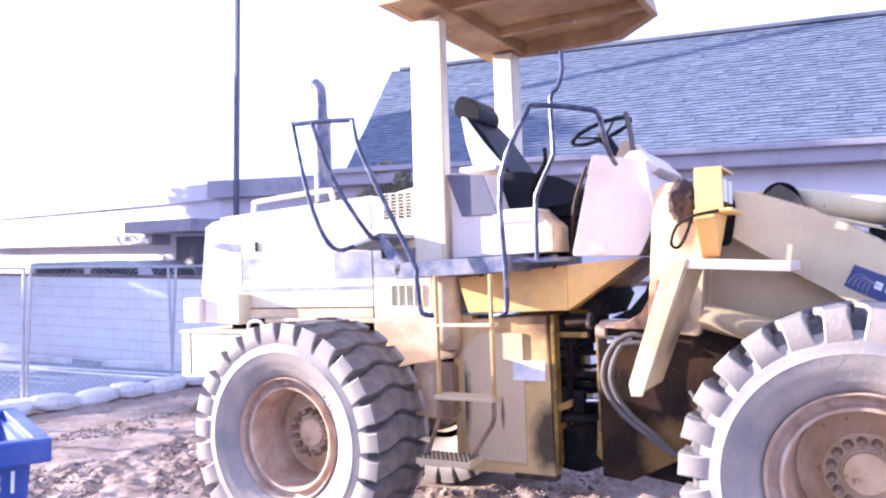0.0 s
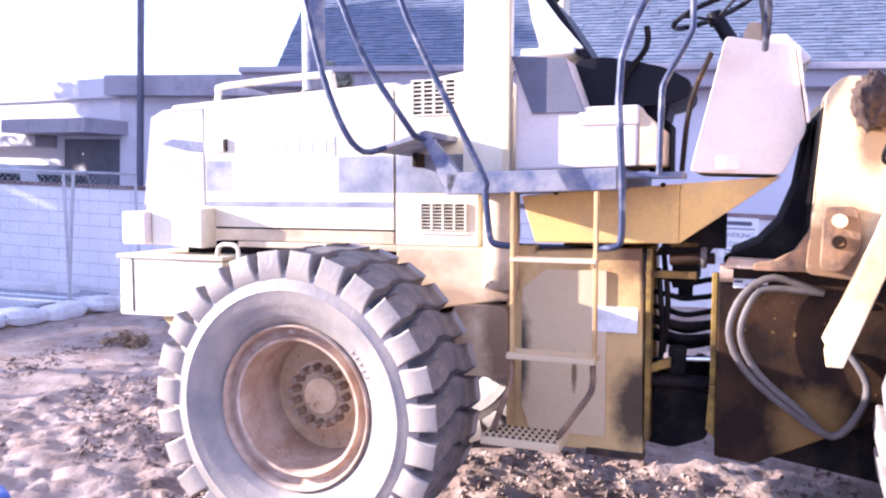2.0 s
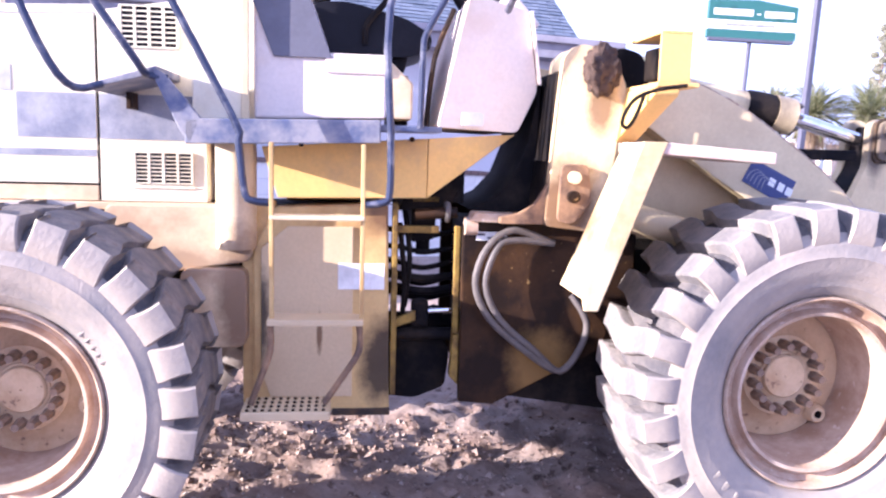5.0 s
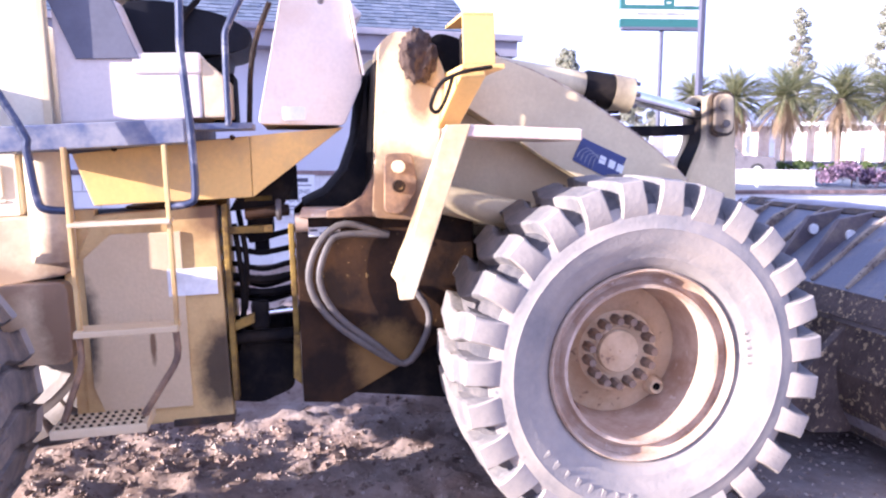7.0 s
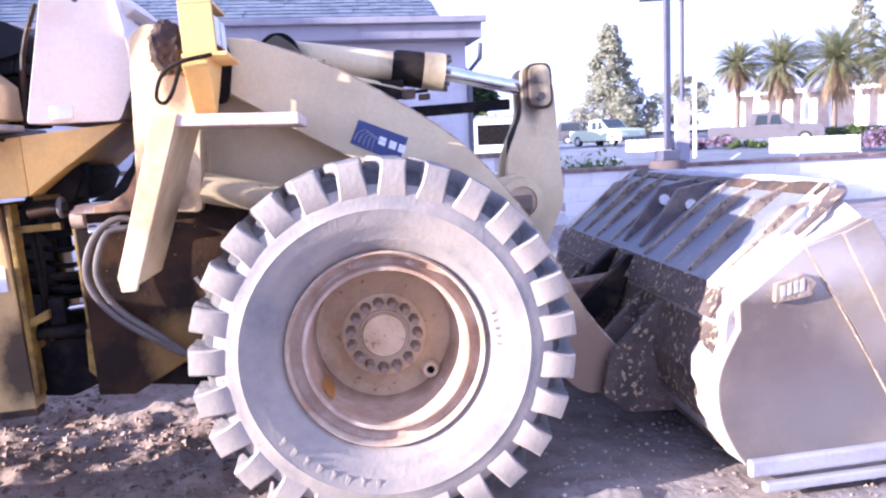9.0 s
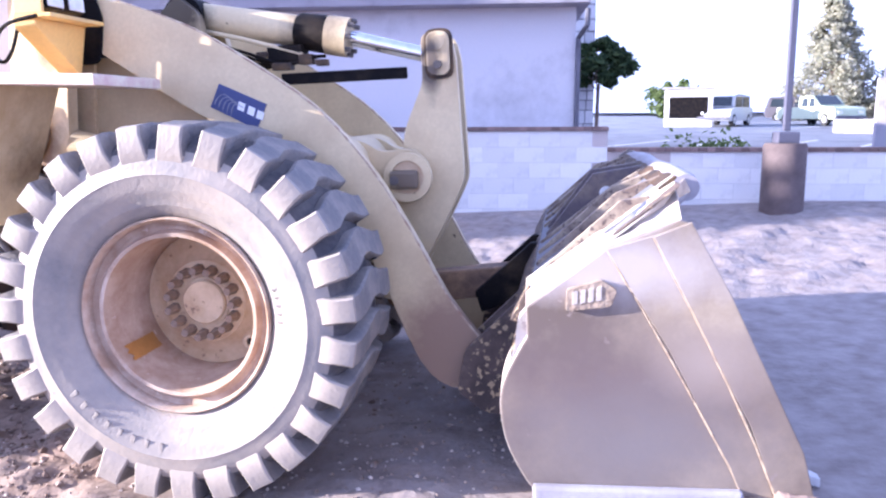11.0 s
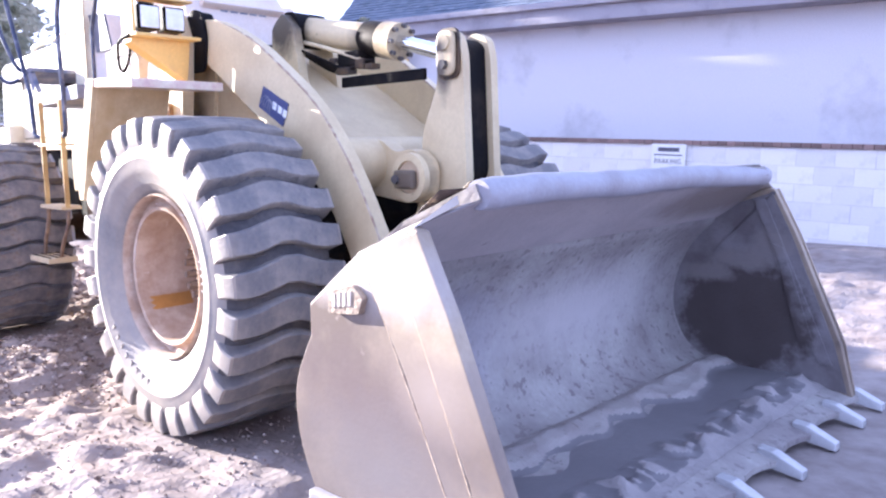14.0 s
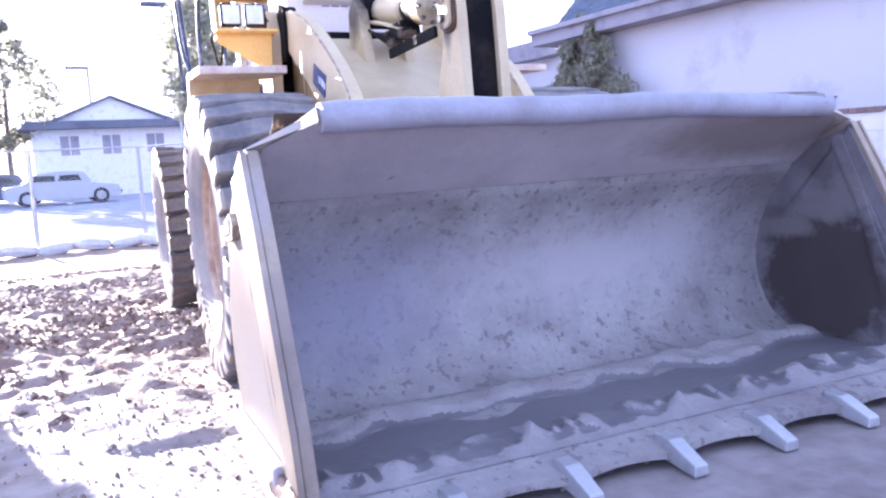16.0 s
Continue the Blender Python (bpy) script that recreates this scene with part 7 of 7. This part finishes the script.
    part("bumper", box(h - 0.05, h + 0.05, -Wd * 0.95, Wd * 0.95, 0.36, 0.52, 0.03), GREYP, th)
    return th


car(pose(-31.0, 0.35, -0.24, rz=94), "sedan", CARWHITE, "white sedan parked beyond the fence")
car(pose(-34.5, -2.2, -0.24, rz=94), "sedan", CARBLUE, "dark sedan parked beside a white one")
car(pose(21.3, 42.6, lotz(42.6), rz=-75), "pickup", CARGREEN, "pale green pickup truck on the street")
car(pose(16.0, 42.0, lotz(42), rz=-120), "van", CARWHITE, "white van parked on the far lot")
car(pose(25.2, 31.8, lotz(31.8), rz=-36), "pickup", CARGREY, "blue-grey pickup truck beyond the planter")
car(pose(24.0, 52.8, lotz(52.8) - 0.1, rz=-20), "van", CARGREY, "dark grey car on the far street")
car(pose(-10.6, 8.45, 0.02, rz=5), "van", CARWHITE, "white van behind the block wall")

# ---- far houses ----
def house(m, w, d, eave, ridge, label, seed=0):
    th = tagged(new("house"), label, "house")
    th.matrix_world = m
    part("wall", box(-w, w, 0, d, -0.4, eave, 0.01), WHITE, th)
    part("porch_roof", prism([(-w - 0.6, eave - 0.15), (-w - 0.2, eave + 0.25), (w + 0.2, eave + 0.25), (w + 0.6, eave - 0.15)], -0.9, d + 0.5, 0.01), SHINGLE, th)
    part("gable", prism([(-w * 0.75, eave + 0.25), (0, ridge), (w * 0.75, eave + 0.25)], -0.3, 0.0, 0), WHITE, th)
    part("roof", prism([(-w * 0.85, eave + 0.2), (0, ridge + 0.12), (w * 0.85, eave + 0.2), (w * 0.75, eave + 0.2), (0, ridge), (-w * 0.75, eave + 0.2)], -0.6, d, 0.01), SHINGLE, th)
    for x in (-w * 0.55, -0.1, w * 0.55):
        # panes in grey rather than dark glass: haze is put into their colour
        win = part("window", box(x - 0.45, x + 0.45, -0.03, -0.002, eave - 1.5, eave - 0.5, 0), FASCIA, th)
        part("window_frame", box(x - 0.03, x + 0.03, -0.05, -0.031, eave - 1.5, eave - 0.5, 0.004), WHITE, win)
    return th


house(pose(-38.5, 3.4, -0.2, rz=90), 3.9, 9, 3.7, 5.15, "white house with a low gable roof beyond the fence")
house(pose(-44.0, 18.0, -0.2, rz=90), 4.5, 9, 3.2, 4.6, "pale house behind the trees")
house(pose(-42.0, -9.0, -0.2, rz=90), 4.5, 9, 3.2, 4.6, "pale house behind the trees")
far = tagged(new("colonnade_building"), "long white building with columns behind the palms", "building")
far.matrix_world = pose(52, 50, 1.6, rz=-42)
part("wall", box(-16, 16, 1.5, 8, 0, 3.2, 0.02), PINK, far)
part("roof", box(-16.5, 16.5, -0.3, 8.5, 3.0, 3.3, 0.02), WALLG, far)
for k in range(17):
    part("column", box(-15.7 + 1.95 * k, -15.3 + 1.95 * k, 0, 0.4, 0, 3.0, 0.02), WHITE, far)
kiosk = tagged(new("notice_board"), "white framed notice board on the far lot", "sign board")
kiosk.matrix_world = pose(13.7, 40.6, lotz(40.6) - 0.3, rz=-15)
part("frame", box(-1.25, 1.25, -0.15, 0.15, 0.3, 2.3, 0.03), WALLG, kiosk)
part("panel", box(-1.0, 1.0, -0.17, -0.151, 0.75, 1.9, 0.01), DARK, kiosk)
part("cap", box(-1.4, 1.4, -0.25, 0.25, 2.3, 2.42, 0.02), FASCIA, kiosk)
for lx, ly, lh in ((-40.0, 2.6, 6.9),):
    far_lamp = tagged(new("street_lamp"), "thin street lamp by the far houses", "street lamp", "street lamps")
    far_lamp.matrix_world = pose(lx, ly, -0.25)
    part("post", tube([(0, 0, 0), (0, 0, lh)], 0.08, 8), GALV, far_lamp, smooth=True)
    part("lamp_head", box(-0.12, 0.12, -1.1, 0.05, lh - 0.02, lh + 0.12, 0.02), GREYP, far_lamp)
post = tagged(new("utility_post"), "plain white utility post by the planter", "post")
post.matrix_world = pose(17.3, 24.15, lotz(24.15))
part("shaft", tube([(0, 0, -0.2), (0, 0, 3.2)], 0.075, 10), WHITE, post, smooth=True)
part("cap", lathe([(0.0, 3.24), (0.08, 3.23), (0.085, 3.20)], 12, "z"), GALV, post, smooth=True)
board = tagged(new("street_sign"), "small blank pale sign on a thin post", "sign")
board.matrix_world = pose(24.2, 21.6, lotz(21.6), rz=-42)
part("post", tube([(0, 0, -0.1), (0, 0, 2.1)], 0.045, 8), GALV, board, smooth=True)
part("plate", box(-0.4, 0.4, -0.06, -0.046, 1.55, 2.12, 0.006), WALLG, board)
light = tagged(new("street_lamp"), "thin street lamp beyond the fence", "street lamp")
light.matrix_world = pose(-21.0, 3.9, -0.25)
part("post", tube([(0, 0, 0), (0, 0, 6.8)], 0.07, 8), GALV, light, smooth=True)
part("lamp_head", box(-0.12, 0.12, -1.0, 0.05, 6.78, 6.92, 0.02), GREYP, light)

# ---- pieces of the wall ----
def block_mesh(w, h, d, r=0.006):
    me = bpy.data.meshes.new("block")
    b = box(0.004, w - 0.004, -d, 0.012, 0.004, h - 0.004, 0)
    b.to_mesh(me)
    b.free()
    return me


BW, BH = 0.405, 0.203
full, half_b, brick = block_mesh(BW, BH, 0.0), block_mesh(BW / 2, BH, 0.0), block_mesh(0.105, 0.062, 0.03)
raw_full, raw_half = full.copy(), half_b.copy()
for me, mt in ((full, BLOCK), (half_b, BLOCK), (raw_full, RAWBLOCK), (raw_half, RAWBLOCK), (brick, COPING)):
    me.materials.append(mt)
bv, bf = [], []


def joined(x, w, z, h, y=-0.0):
    n = len(bv)
    bv.extend([(x + 0.006, y, z + 0.006), (x + w - 0.006, y, z + 0.006), (x + w - 0.006, y, z + h - 0.006), (x + 0.006, y, z + h - 0.006),
               (x + 0.006, 0.012, z + 0.006), (x + w - 0.006, 0.012, z + 0.006), (x + w - 0.006, 0.012, z + h - 0.006), (x + 0.006, 0.012, z + h - 0.006)])
    for f in ((0, 1, 2, 3), (1, 0, 4, 5), (2, 1, 5, 6), (3, 2, 6, 7), (0, 3, 7, 4)):
        bf.append(tuple(n + i for i in f))


for x0, x1, top in ((-26, 5.38, 1.42), (5.382, 42, 1.15)):
    row = 0
    z = top - BH
    while z > -0.5:
        x = x0 if x0 < 0 else x0
        i = 0
        while x < x1 - 0.05:
            w = BW / 2 if (i == 0 and row % 2) else min(BW, x1 - x)
            i += 1
            if z + BH > lot_height(x, 7.1) - 0.05:
                bare = 5.05 < x + w / 2 < 6.35 and z + BH / 2 > 0.5 and (row % 2 == 0 or 5.3 < x + w / 2 < 6.1)
                if 0.3 < x < 11.5 and (abs(w - BW) < 0.01 or abs(w - BW / 2) < 0.01):
                    o = new("block", (raw_full if bare else full) if abs(w - BW) < 0.01 else (raw_half if bare else half_b))
                    o.parent = wall
                    o.location = (x, 0.0, z)
                else:
                    joined(x, w, z, BH)
            x += w
        z -= BH
        row += 1
me = bpy.data.meshes.new("blocks")
me.from_pydata(bv, [], bf)
me.materials.append(WALLG)
o = new("far_blocks", me)
o.parent = wall
o["kind"] = "stuff"
bv, bf = [], []
for x0, x1, z in ((-26, 5.38, 1.42), (5.382, 42, 1.15)):
    x = x0
    while x < x1 - 0.05:
        if 0.3 < x < 12:
            o = new("coping_brick", brick)
            o.parent = wall
            o.location = (x, 0.0, z)
        else:
            joined(x, 0.105, z, 0.062, -0.03)
        x += 0.105
me = bpy.data.meshes.new("coping_rest")
me.from_pydata(bv, [], bf)
me.materials.append(COPING)
o = new("far_coping", me)
o.parent = wall
o["kind"] = "stuff"
part("coping_core", box(-26, 5.375, 0.0125, 0.2, 1.421, 1.478, 0), COPING, wall)
part("coping_core", box(5.385, 42, 0.0125, 0.2, 1.151, 1.208, 0), COPING, wall)
